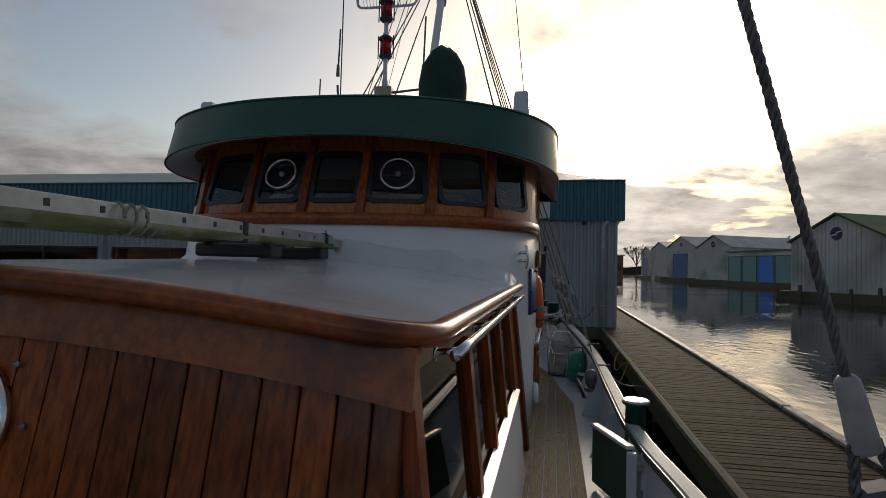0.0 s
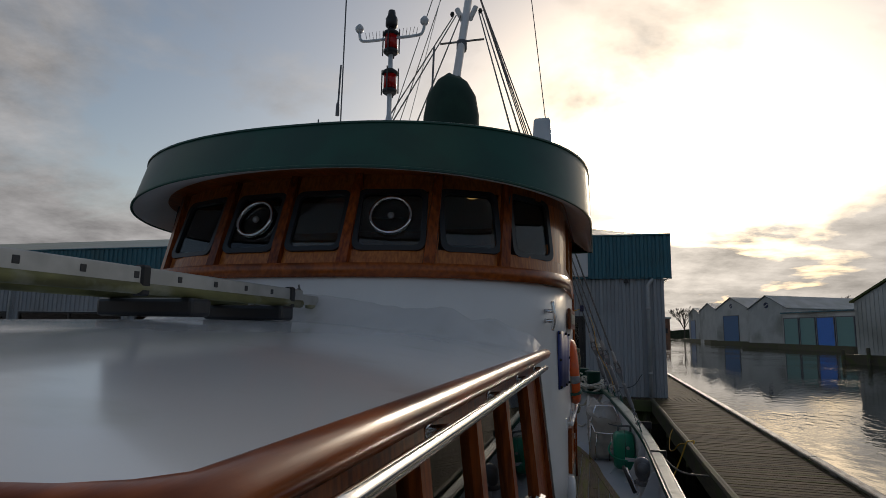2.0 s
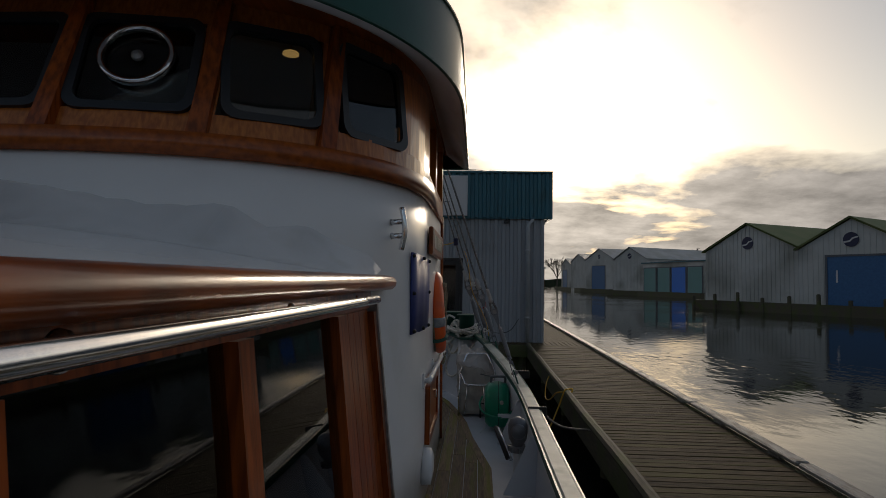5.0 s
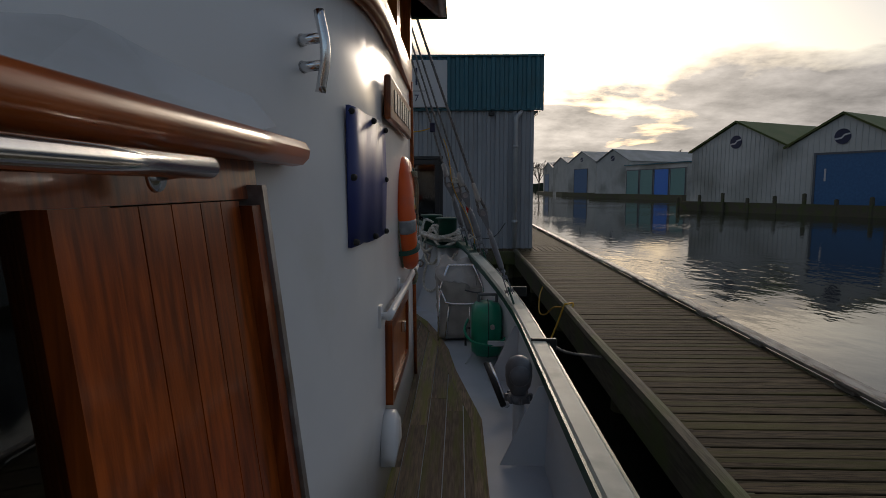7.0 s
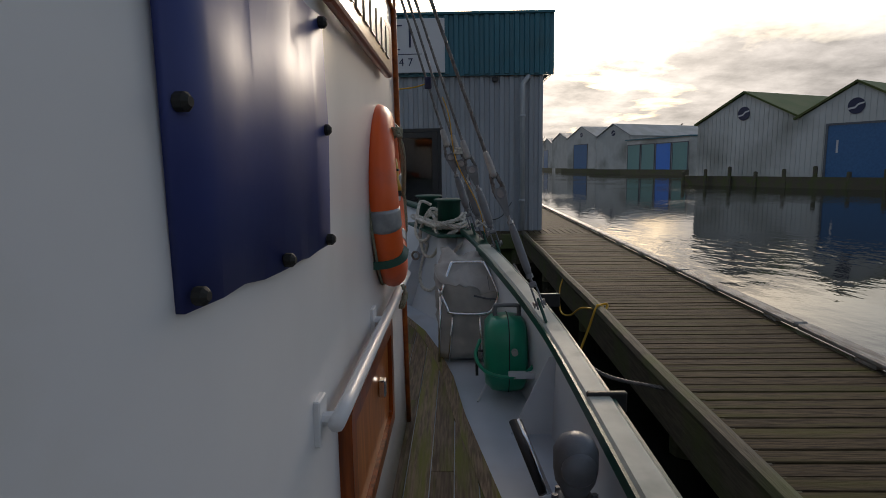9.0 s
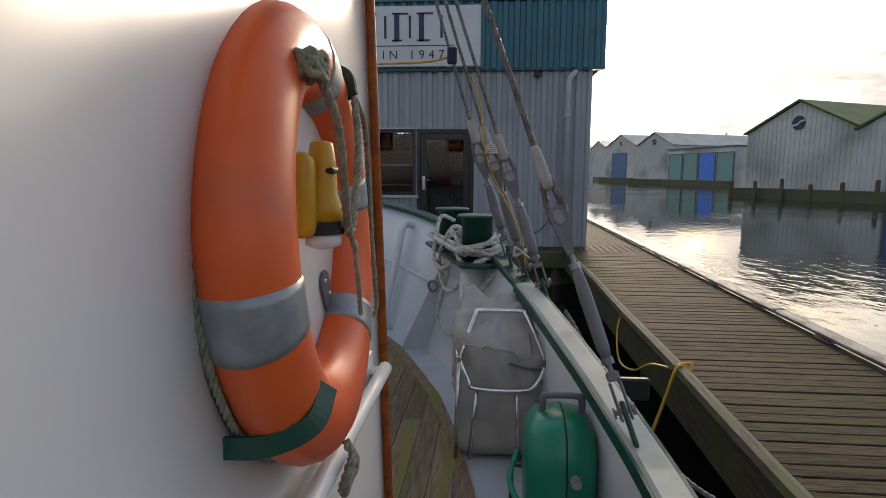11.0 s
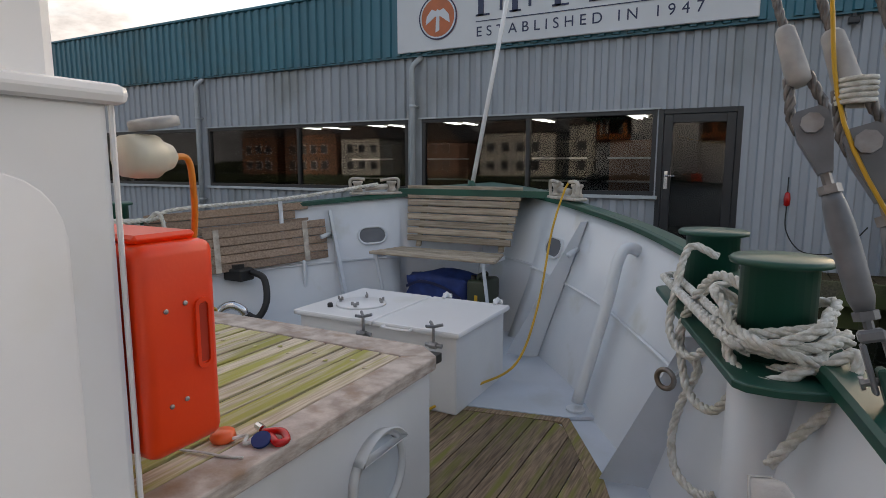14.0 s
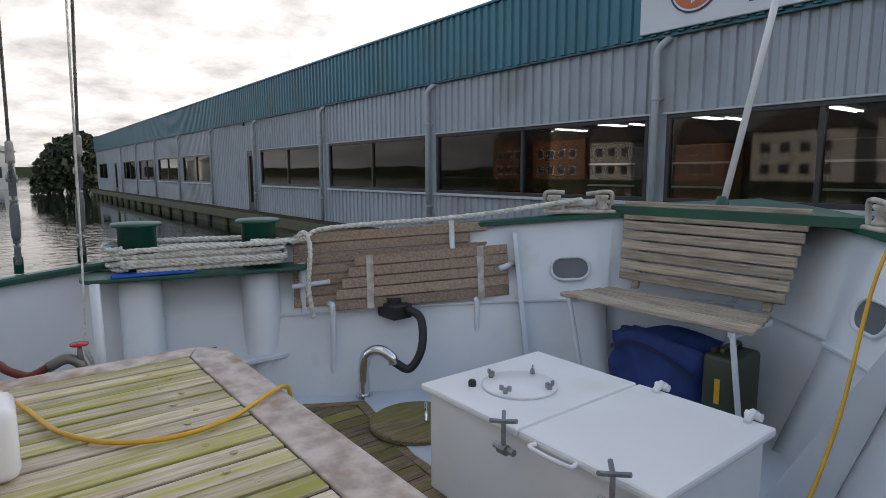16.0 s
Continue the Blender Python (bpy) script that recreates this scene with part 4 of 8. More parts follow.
def build_cabin_walls():
    for s in (1, -1):
        def X(z, off=0.0):
            return AXIS + s * (side_x(z) - AXIS + off)
        bm = bmesh.new()
        def panel(y0, y1, z0, z1, off=0.0, t=0.05):
            ring = lambda y: [Vector((X(z0, off), y, z0)), Vector((X(z1, off), y, z1)), Vector((X(z1, off - t), y, z1)), Vector((X(z0, off - t), y, z0))]
            loft([ring(y0), ring(y1)], bm=bm)
        panel(CAB_Y0 + 0.02, 1.78, 1.365, 1.485)                # frieze
        panel(CAB_Y0 + 0.02, 1.06, -0.1, 0.62, 0.01)          # lower side
        for y in POSTS:
            panel(y, y + (0.13 if y > 0.5 else 0.09), 0.62, 1.365, 0.02)
        part("side_frame", bm, VARNISH, CABIN, "varnished mahogany side frame")
        for y0, y1 in zip(POSTS, POSTS[1:]):
            g = bmesh.new()
            ring = lambda y: [Vector((X(0.62, -0.015), y, 0.62)), Vector((X(1.365, -0.015), y, 1.365)), Vector((X(1.365, -0.022), y, 1.365)), Vector((X(0.62, -0.022), y, 0.62))]
            loft([ring(y0 + 0.09), ring(y1)], bm=g)
            part("pane", g, SHIPGLASS, CABIN).visible_shadow = False
        lw = bmesh.new()
        ring = lambda y: [Vector((X(-0.1, 0.03), y, -0.1)), Vector((X(0.6, 0.03), y, 0.6)), Vector((X(0.63, 0.05), y, 0.63)), Vector((X(0.65, 0.0), y, 0.65)), Vector((X(-0.1, -0.03), y, -0.1))]
        loft([ring(CAB_Y0 + 0.05), ring(1.05)], bm=lw)
        part("lower_side", lw, WHITE, CABIN, "white painted lower side")


POSTS = [-2.46, -1.40, -0.68, 0.04, 0.96]
build_cabin_walls()


# ---------------------------------------------------------------- cabin: after wall, door, handrail
def rake_y(z):
    return -2.43 - (1.45 - z) * 0.25


def build_after_wall():
    x = AXIS - 1.88
    i = 0
    while x < AXIS + 1.86:
        w = 0.105 + 0.03 * ((i * 37) % 10) / 10
        x1 = min(x + w, AXIS + 1.87)
        top = roof_z(max(abs(x - AXIS), abs(x1 - AXIS)), -2.4) - 0.15
        rings = []
        for z in (-0.1, top):
            y = rake_y(z)
            rings.append([Vector((x + 0.003, y + 0.04, z)), Vector((x + 0.003, y + 0.004, z)), Vector((x + 0.008, y, z)), Vector((x1 - 0.008, y, z)), Vector((x1 - 0.003, y + 0.004, z)), Vector((x1 - 0.003, y + 0.04, z))])
        part("plank", loft(rings), VARNISH, CABIN)
        x = x1
        i += 1
    back = bmesh.new()
    loft([[Vector((AXIS + s, rake_y(z) + 0.045 + t, z)) for s, t in ((-1.87, 0), (1.87, 0), (1.87, 0.02), (-1.87, 0.02))] for z in (-0.1, 1.3)], bm=back)
    part("plank_backing", back, CAULK, CABIN)
    rings = []
    for k in range(25):
        d = -1.9 + 3.8 * k / 24
        z1, z0 = roof_z(d, -2.4) - 0.05, roof_z(d, -2.4) - 0.215
        rings.append([Vector((AXIS + d, rake_y(z) - o, z)) for z, o in ((z0, 0.032), (z1, 0.032), (z1, -0.03), (z0, -0.03))])
    part("frieze_board", loft(rings), VARNISH_X, CABIN, "dark varnished frieze board")
    for s in (1,):
        z = 1.16
        m = Matrix.Translation((AXIS + 0.42, rake_y(z), z)) @ pose(0, 0, 0, 90 - 14, 0, 0)
        ringm = ring_prism([(0.21 * math.cos(2 * math.pi * i / 28), 0.21 * math.sin(2 * math.pi * i / 28)) for i in range(28)],
                           [(0.15 * math.cos(2 * math.pi * i / 28), 0.15 * math.sin(2 * math.pi * i / 28)) for i in range(28)], 0.0, 0.03, m)
        ph = part("porthole", ringm, STEEL, CABIN, "round steel porthole with dogs", True)
        part("pane", lathe([(0.15, 0.004), (0.15, 0.01)], 24, None, m), SHIPGLASS, ph)
        bolts = bmesh.new()
        for a in range(0, 360, 45):
            lathe([(0.012, 0), (0.012, 0.012), (0.004, 0.017)], 8, bolts, m @ pose(0.26 * math.cos(radians(a)), 0.26 * math.sin(radians(a)), 0))
        part("bolt", bolts, GALV, ph)


build_after_wall()


def build_cabin_door():
    d = tagged(new("door_4"), "varnished vertical plank door in the cabin side, closed", "door", kind="structure")
    y, k = 1.10, 0
    for w in (0.10, 0.11, 0.12, 0.10, 0.11):
        rings = []
        for yy in (y + 0.002, y + w - 0.002):
            rings.append([Vector((side_x(z) + o, yy, z)) for z, o in ((0.0, 0.0), (1.362, 0.0), (1.362, -0.04), (0.0, -0.04))])
        part("plank", loft(rings), VARNISH, d)
        y += w
    fr = bmesh.new()
    for y0, y1, o in ((1.64, 1.70, 0.03),):
        loft([[Vector((side_x(z) + oo, yy, z)) for z, oo in ((-0.1, o), (1.35, o), (1.35, -0.05), (-0.1, -0.05))] for yy in (y0, y1)], bm=fr)
    part("jamb", fr, VARNISH, d)
    st = bmesh.new()
    loft([[Vector((side_x(z) + oo, yy, z)) for z, oo in ((-0.1, 0.04), (1.40, 0.04), (1.40, -0.06), (-0.1, -0.06))] for yy in (1.703, 1.735)], bm=st)
    part("edge_strip", st, GALV, d)


build_cabin_door()


def build_handrail(y0, y1, x, z, r, mat, name, label, cat, step):
    h = thing(name, label, cat)
    part("bar", sweep([(x, y0 + (y1 - y0) * i / 12, z) for i in range(13)], r, 12), mat, h, "", True)
    k = y0 + 0.12
    while k < y1:
        st = sweep([(x, k, z), (x - 0.085, k, z - 0.012)], r * 0.6, 10)
        lathe([(r * 1.6, 0), (r * 1.5, 0.008)], 14, st, pose(x - 0.085, k, z - 0.012, 0, 90, 0))
        part("bracket", st, mat, h, "", True)
        k += step
    return h


build_handrail(-2.38, 1.19, 0.375, 1.425, 0.018, STEEL, "grab_rail", "polished steel grab rail along the cabin side", "rail", 0.86)


# ---------------------------------------------------------------- wheelhouse side
def wall_x(y, z=1.3):
    b = 1.5 + (2.55 - z) * 0.38
    if y >= WH_YC:
        return AXIS + WH_W
    return AXIS + WH_W * max(0.0, 1 - ((WH_YC - y) / b) ** WH_N) ** (1 / WH_N)


def wall_matrix(y, z):
    """A pose on the wheelhouse's side: u along the wall towards the bow, v up, w outwards."""
    a, b = wall_x(y - 0.1, z), wall_x(y + 0.1, z)
    u = Vector((b - a, 0.2, 0)).normalized()
    v = Vector((0, 0, 1))
    m = Matrix((u, v, u.cross(v))).transposed().to_4x4()
    m.translation = (wall_x(y, z), y, z)
    return m


def build_wall_fittings():
    # white pipe handrail
    pts = [(wall_x(y, 0.85) + 0.045, y, 0.83) for y in [2.74 + 0.13 * i for i in range(14)]]
    h = thing("pipe_handrail", "white painted pipe handrail on the wheelhouse side", "rail")
    part("bar", sweep(pts, 0.018, 10), WHITE, h, "", True)
    for y in (2.77, 3.55, 4.40):
        st = sweep([(wall_x(y, 0.85) + 0.045, y, 0.83), (wall_x(y, 0.85) - 0.01, y, 0.827)], 0.016, 8)
        m = wall_matrix(y, 0.827)
        box(-0.03, 0.03, -0.05, 0.05, -0.004, 0.012, 0.003, st, m)
        part("bracket", st, WHITE, h)
    # blue board held by studs
    b = thing("blue_cover", "blue cover sheet buttoned on the white wall", "cover")
    rings = []
    for i in range(9):
        y = 2.29 + 0.57 * i / 8
        x = wall_x(y, 1.43) + 0.016 + 0.006 * math.sin(i * 1.7)
        rings.append([Vector((x - 0.012, y, 1.18 + 0.004 * (i % 3))), Vector((x, y, 1.18 + 0.004 * (i % 3))), Vector((x + 0.006 * math.sin(i), y, 1.43)), Vector((x, y, 1.68 - 0.02 * i / 8)), Vector((x - 0.012, y, 1.68 - 0.02 * i / 8))])
    part("sheet", loft(rings), BLUEBOARD, b, "", True)
    for y, z in ((2.305, 1.2), (2.305, 1.43), (2.305, 1.66), (2.57, 1.2), (2.57, 1.655), (2.845, 1.2), (2.845, 1.43), (2.845, 1.645)):
        part("stud", lathe([(0.012, 0), (0.012, 0.012), (0.006, 0.018)], 10, None, wall_matrix(y, z) @ pose(0, 0, 0.018)), CAULK, b)
    # name board
    n = thing("name_board", "carved wooden name board with worn gilt lettering", "sign")
    m = wall_matrix(3.44, 1.80)
    part("board", box(-0.55, 0.55, -0.10, 0.10, 0.012, 0.045, 0.012, None, m, 2), VARNISH_X, n)
    for i in range(7):
        part("letter_bar", box(-0.42 + i * 0.125, -0.34 + i * 0.125, -0.05, 0.05, 0.046, 0.05, 0, None, m), CREAM, n)
    # lower wooden panel
    p = thing("locker_panel", "varnished wooden locker panel low on the wheelhouse side", "panel")
    m = wall_matrix(3.40, 0.55)
    part("frame", ring_prism(rounded(0.90, 0.42, 0.02, 2), rounded(0.78, 0.32, 0.01, 2), 0.0, 0.035, m), VARNISH, p)
    part("board", box(-0.39, 0.39, -0.16, 0.16, 0.004, 0.02, 0, None, m), VARNISH_L, p)
    part("latch", box(-0.02, 0.02, -0.03, 0.03, 0.021, 0.045, 0.004, None, m @ pose(0.12, 0.05, 0)), STEEL, p)
    # low vent cowl
    v = thing("low_vent", "white painted half-round vent at the foot of the wall", "vent")
    m = wall_matrix(2.90, 0.14)
    part("cowl", loft([[(m @ Vector((0.16 * math.cos(a), 0.2 * math.sin(a) * f, w))) for a in [math.pi * i / 14 for i in range(15)]] for f, w in ((1.0, 0.0), (1.0, 0.05), (0.82, 0.065))], closed=True), WHITE, v, "", True)
    # steel cleat on two studs
    c = thing("wall_cleat", "polished steel cleat upright on two studs", "cleat")
    m = wall_matrix(2.06, 1.80)
    part("horn", sweep([m @ Vector((0, v, 0.075 + 0.012 * math.cos(v * 20))) for v in [-0.12 + 0.02 * i for i in range(13)]], 0.016, 10), STEEL, c, "", True)
    for v in (-0.04, 0.04):
        part("stud", lathe([(0.02, 0.0), (0.016, 0.02), (0.015, 0.075)], 10, None, m @ pose(0, v, 0)), STEEL, c, "", True)
    # conduit at the corner
    part("corner_post", sweep([(wall_x(3.5) + 0.012, WH_FRONT + (1.0 - z) * 0.15 + 0.01, z) for z in [-0.07 + 0.2 * i for i in range(12)]], 0.0135, 12), VARNISH_X, WHEELHOUSE, "round varnished wooden corner moulding", True)


build_wall_fittings()


def build_lifebuoy():
    b = thing("lifebuoy", "orange plastic lifebuoy with grey reflective bands on the white wall", "lifebuoy")
    R, m = 0.286, Matrix.Translation((0.447, 3.91, 1.235)) @ pose(0, 0, 0, 0, 0, 4) @ pose(0, 0, 0, 0, 90 - 4, 0)

    def torus(a0, a1, n, grow, closed):
        rings = []
        for i in range(n if closed else n + 1):
            a = radians(a0 + (a1 - a0) * i / n)
            c, s = math.cos(a), math.sin(a)
            rings.append([m @ Vector(((R + (0.071 + grow) * math.cos(t)) * c, (R + (0.071 + grow) * math.cos(t)) * s, (0.058 + grow) * math.sin(t))) for t in [2 * math.pi * j / 18 for j in range(18)]])
        return loft(rings + ([rings[0]] if closed else []), caps=not closed)

    part("ring", torus(0, 360, 56, 0.0, True), BUOY, b, "", True)
    for a in (275, 39, 95, 158):
        part("reflective_band", torus(a, a + 13, 6, 0.002, False), TAPE, b, "grey reflective tape", True)
    # grab line looped round the ring
    pts = []
    for i in range(73):
        a = radians(5 * i)
        sag = 0.02 * abs(math.sin(2 * a))
        rr = R + 0.05 + sag * 0.5
        pts.append(m @ Vector((rr * math.cos(a), rr * math.sin(a), -0.045 + sag * 0.2)))
    part("grab_line", laid_rope(pts, 0.006, 3), ROPEGREEN, b, "grey-green grab line", True)
    knot = bmesh.new()
    kc = m @ Vector((-0.235, -0.163, 0.066))
    for i in range(4):
        sweep(curve_points([kc + Vector((0.018 * math.cos(t + i), 0.03 * math.sin(t + i), 0.016 * math.sin(2 * t + i * 0.7))) for t in (0, 1.05, 2.1, 3.14, 4.2, 5.2)], 5, True), 0.0065, 6, knot, True)
    part("knot", knot, ROPEGREEN, b, "", True)
    hang = curve_points([m @ Vector(p) for p in ((-0.235, -0.16, 0.07), (-0.17, -0.12, 0.085), (-0.08, -0.075, 0.08), (-0.012, -0.02, 0.07), (0.0, 0.03, 0.066), (-0.06, 0.08, 0.07), (-0.15, 0.125, 0.075), (-0.235, 0.155, 0.07))], 8)
    part("end_line", laid_rope(curve_points([m @ Vector(p) for p in ((-0.012, -0.02, 0.07), (0.03, 0.0, 0.075), (0.02, 0.03, 0.07), (0.05, 0.015, 0.072), (0.10, 0.03, 0.07), (0.15, 0.05, 0.066))], 6), 0.0045, 3), ROPEGREEN, b, "", True)
    part("trailing_line", laid_rope(curve_points([m @ Vector(p) for p in ((-0.235, 0.155, 0.07), (-0.19, 0.24, 0.072), (-0.08, 0.31, 0.062), (0.04, 0.335, 0.055), (0.14, 0.33, 0.055), (0.21, 0.345, 0.05), (0.23, 0.36, 0.03))], 7), 0.006, 3), ROPEGREEN, b, "", True)
    part("loop_line", laid_rope(hang, 0.0075, 3), ROPEGREEN, b, "", True)
    for ang in (146, 308):
        a = radians(ang)
        st = sweep(curve_points([m @ Vector(((R + o) * math.cos(a), (R + o) * math.sin(a), w)) for o, w in ((0.078, -0.055), (0.078, 0.0), (0.052, 0.052), (0.0, 0.064))], 5), 0, section=[(-0.014, -0.003), (0.014, -0.003), (0.014, 0.003), (-0.014, 0.003)])
        part("bracket", st, GREEN, b, "dark green holding bracket")
    tail = curve_points([m @ Vector(p) for p in ((0.36, 0.0, 0.03), (0.41, 0.02, 0.04), (0.45, 0.0, 0.02), (0.43, -0.025, 0.03), (0.39, 0.0, 0.04), (0.46, 0.02, 0.01))], 6)
    part("lashing", laid_rope(tail, 0.0085, 3), ROPEGREEN, b, "", True)
    # yellow light on the wall inside the ring
    l = thing("buoy_light", "yellow lifebuoy light with a black collar and white foot", "light")
    c = (wall_x(4.0) + 0.045, 3.90, 1.215)
    part("body", lathe([(0.008, 0.172), (0.018, 0.168), (0.023, 0.135), (0.024, 0.09), (0.031, 0.066), (0.033, 0.045)], 16, None, pose(*c)), YELLOW, l, "", True)
    part("holder", box(wall_x(4.0) + 0.001, wall_x(4.0) + 0.045, 3.838, 3.885, 1.235, 1.368, 0.018, None, None, 3), YELLOW, l, "yellow holder plate", True)
    part("collar", lathe([(0.034, 0.024), (0.034, 0.045)], 16, None, pose(*c)), RUBBER, l)
    part("foot", lathe([(0.014, 0.0), (0.029, 0.006), (0.031, 0.024)], 16, None, pose(*c)), WHITE, l, "", True)
    part("clip", box(wall_x(4.0), wall_x(4.0) + 0.07, 3.88, 3.93, 1.335, 1.345, 0.003), RUBBER, l)


build_lifebuoy()


def build_wall_plate():
    p = thing("wall_plate", "dark steel fixing plate with three slotted screws on the white wall", "plate")
    m = wall_matrix(4.06, 1.10) @ pose(0, 0, 0, 0, 0, -58)
    part("plate", prism(rounded(0.12, 0.045, 0.021, 5), 0.0, 0.006, None, m, 0.002), FRAMEGREY, p)
    for u, v in ((-0.04, 0.0), (0.0, 0.008), (0.04, -0.004)):
        part("screw", lathe([(0.006, 0.006), (0.005, 0.009), (0.0, 0.0095)], 10, None, m @ pose(u, v, 0)), STEEL, p)


build_wall_plate()


# ---------------------------------------------------------------- fore house, case and trunk
TR_X0, TR_X1, TR_Y0, TR_Y1, TR_Z = -2.68, -0.52, 5.72, 7.05, 0.56


def build_fore_house():
    h = thing("fore_house", "white painted deck house before the wheelhouse", "deck house", kind="structure")
    part("body", box(-2.64, -0.6, 4.45, 5.71, -0.1, 1.455, 0.02, None, None, 2), WHITE, h)
    part("rim", box(-2.67, -0.57, 4.44, 5.74, 1.44, 1.482, 0.018, None, None, 2), WHITE, h, "rounded rim")
    part("upper_block", box(-2.46, -0.74, 4.4, 5.70, 1.46, 2.75, 0.03, None, None, 2), WHITE, h)
    m = Matrix.Translation((-0.599, 5.09, 0.68)) @ Matrix(((0, 0, 1), (1, 0, 0), (0, 1, 0))).to_4x4()
    part("side_panel", prism(rounded(1.02, 1.26, 0.13, 6), 0.0, 0.014, None, m, 0.004), WHITE, h, "raised rounded panel", True)
    part("trim_line", sweep([(-0.6, 5.713, -0.07), (-0.6, 5.713, 1.44)], 0.006, 6), WHITE, h)


build_fore_house()


def build_case():
    c = thing("rescue_case", "red-orange plastic rescue case hung over the trunk", "case")
    bm = box(-1.0, -0.565, 5.725, 5.925, 0.66, 1.15, 0.028, None, None, 3)
    part("shell", bm, REDORANGE, c, "", True)
    grip = ring_prism(rounded(0.045, 0.17, 0.02, 4), rounded(0.026, 0.15, 0.012, 4), -0.002, 0.006, Matrix.Translation((-0.564, 5.875, 0.93)) @ Matrix(((0, 0, 1), (1, 0, 0), (0, 1, 0))).to_4x4())
    part("grip_rim", grip, REDORANGE, c)
    # flat patch on the face; its darker red paints the grip's inner shadow
    part("grip_shade_patch", box(-0.566, -0.5625, 5.865, 5.887, 0.86, 1.0), material("case_shadow_plastic", (0.45, 0.025, 0.005), 0.5), c, "flat darker patch painting the shade inside the hand grip")
    for y, z in ((5.78, 1.0), (5.83, 1.01), (5.78, 0.78), (5.82, 0.785)):
        part("rivet", lathe([(0.006, 0), (0.006, 0.003), (0.002, 0.005)], 8, None, pose(-0.565, y, z, 0, 90, 0)), GALV, c)
    part("lid_lip", box(-1.0, -0.60, 5.74, 5.90, 1.151, 1.17, 0.008), REDORANGE, c)
    s = thing("power_socket", "cream round power socket with its cap open", "socket")
    m = pose(-0.66, 5.80, 1.34, -90, 0, 0)
    part("body", lathe([(0.045, -0.03), (0.05, 0.0), (0.05, 0.045), (0.038, 0.06), (0.03, 0.085), (0.014, 0.1)], 18, None, m), CREAM, s, "", True)
    part("cap", lathe([(0.055, 0.0), (0.055, 0.018), (0.05, 0.022)], 18, None, pose(-0.655, 5.85, 1.405, 12, 0, 0)), LEAD, s, "", True)
    cable = curve_points([(-0.66, 5.895, 1.34), (-0.665, 5.94, 1.335), (-0.67, 5.955, 1.27), (-0.70, 5.975, 1.15), (-0.78, 5.99, 0.9), (-0.84, 6.02, 0.64), (-0.88, 6.1, 0.575)], 8)
    part("plug_cable", sweep(cable, 0.008, 8), material("orange_cable", (0.72, 0.22, 0.02), 0.45), s, "orange power cable", True)


build_case()


def build_trunk():
    t = thing("trunk", "white steel trunk with a weathered teak top", "trunk hatch")
    part("body", box(TR_X0 + 0.05, TR_X1 - 0.05, TR_Y0, TR_Y1 - 0.06, DECK - 0.02, TR_Z - 0.05, 0.015, None, None, 2), WHITE, t)
    part("caulking", box(TR_X0 + 0.02, TR_X1 - 0.02, TR_Y0, TR_Y1 - 0.02, TR_Z - 0.049, TR_Z - 0.012), CAULK, t)
    # margin boards with cut corners, slightly worn and rounded
    k = 0.13
    part("margin_board", prism([(TR_X0, TR_Y1 - 0.10), (TR_X0 + 0.12, TR_Y1), (TR_X1 - 0.12, TR_Y1), (TR_X1, TR_Y1 - 0.10), (TR_X1 - k, TR_Y1 - k - 0.03), (TR_X0 + k, TR_Y1 - k - 0.03)], TR_Z - 0.055, TR_Z, None, None, 0.006), TEAKMARGIN, t)
    part("margin_board", prism([(TR_X1, TR_Y0), (TR_X1, TR_Y1 - 0.103), (TR_X1 - k, TR_Y1 - k - 0.033), (TR_X1 - k, TR_Y0)], TR_Z - 0.055, TR_Z, None, None, 0.006), TEAKMARGIN, t)
    part("margin_board", prism([(TR_X0, TR_Y0), (TR_X0 + k, TR_Y0), (TR_X0 + k, TR_Y1 - k - 0.033), (TR_X0, TR_Y1 - 0.103)], TR_Z - 0.055, TR_Z, None, None, 0.006), TEAKMARGIN, t)
    x = TR_X0 + k
    n = 20
    w = (TR_X1 - TR_X0 - 2 * k) / n
    plug = mesh_of("plug", lathe([(0.011, 0), (0.011, 0.0015)], 10), TEAK)
    for i in range(n):
        part("plank", box(x + 0.007, x + w - 0.007, TR_Y0, TR_Y1 - k - 0.036, TR_Z - 0.03, TR_Z - 0.001 - 0.002 * ((i * 7) % 3), 0.0025), TEAK, t)
        for yy in (6.0 + 0.07 * (i % 3), 6.75 - 0.05 * (i % 2)):
            shared("plug", plug, pose(x + w / 2, yy, TR_Z - 0.0005), t)
        x += w
    # round vent opening in the side
    m = Matrix.Translation((TR_X1 - 0.05, 6.58, 0.22)) @ Matrix(((0, 0, 1), (1, 0, 0), (0, 1, 0))).to_4x4()
    circ = lambda r: [(r * math.cos(2 * math.pi * i / 28), r * math.sin(2 * math.pi * i / 28)) for i in range(28)]
    part("vent_rim", ring_prism(circ(0.165), circ(0.145), 0.0, 0.03, m), WHITE, t, "raised round vent rim", True)
    part("vent_disc", lathe([(0.146, 0.001), (0.146, 0.006)], 28, None, m), BULWARK, t)
    hood = [[m @ Vector((r * math.cos(a), r * math.sin(a), w)) for a in [radians(35 + 110 * i / 12) for i in range(13)]] for r, w in ((0.165, 0.0), (0.178, 0.05), (0.172, 0.052), (0.16, 0.0))]
    part("vent_hood", loft(hood, closed=True), WHITE, t, "", True)


TEAKMARGIN = material("grey_margin_teak", (0.58, 0.51, 0.46), 0.75, colour2=(0.36, 0.29, 0.25), scale=7, stretch=(2, 2, 6), mask=(0.35, 0.65), bump=0.4, bump_scale=12, vary=0.1,
                      stain=(0.30, 0.19, 0.12), stain_scale=3)
build_trunk()


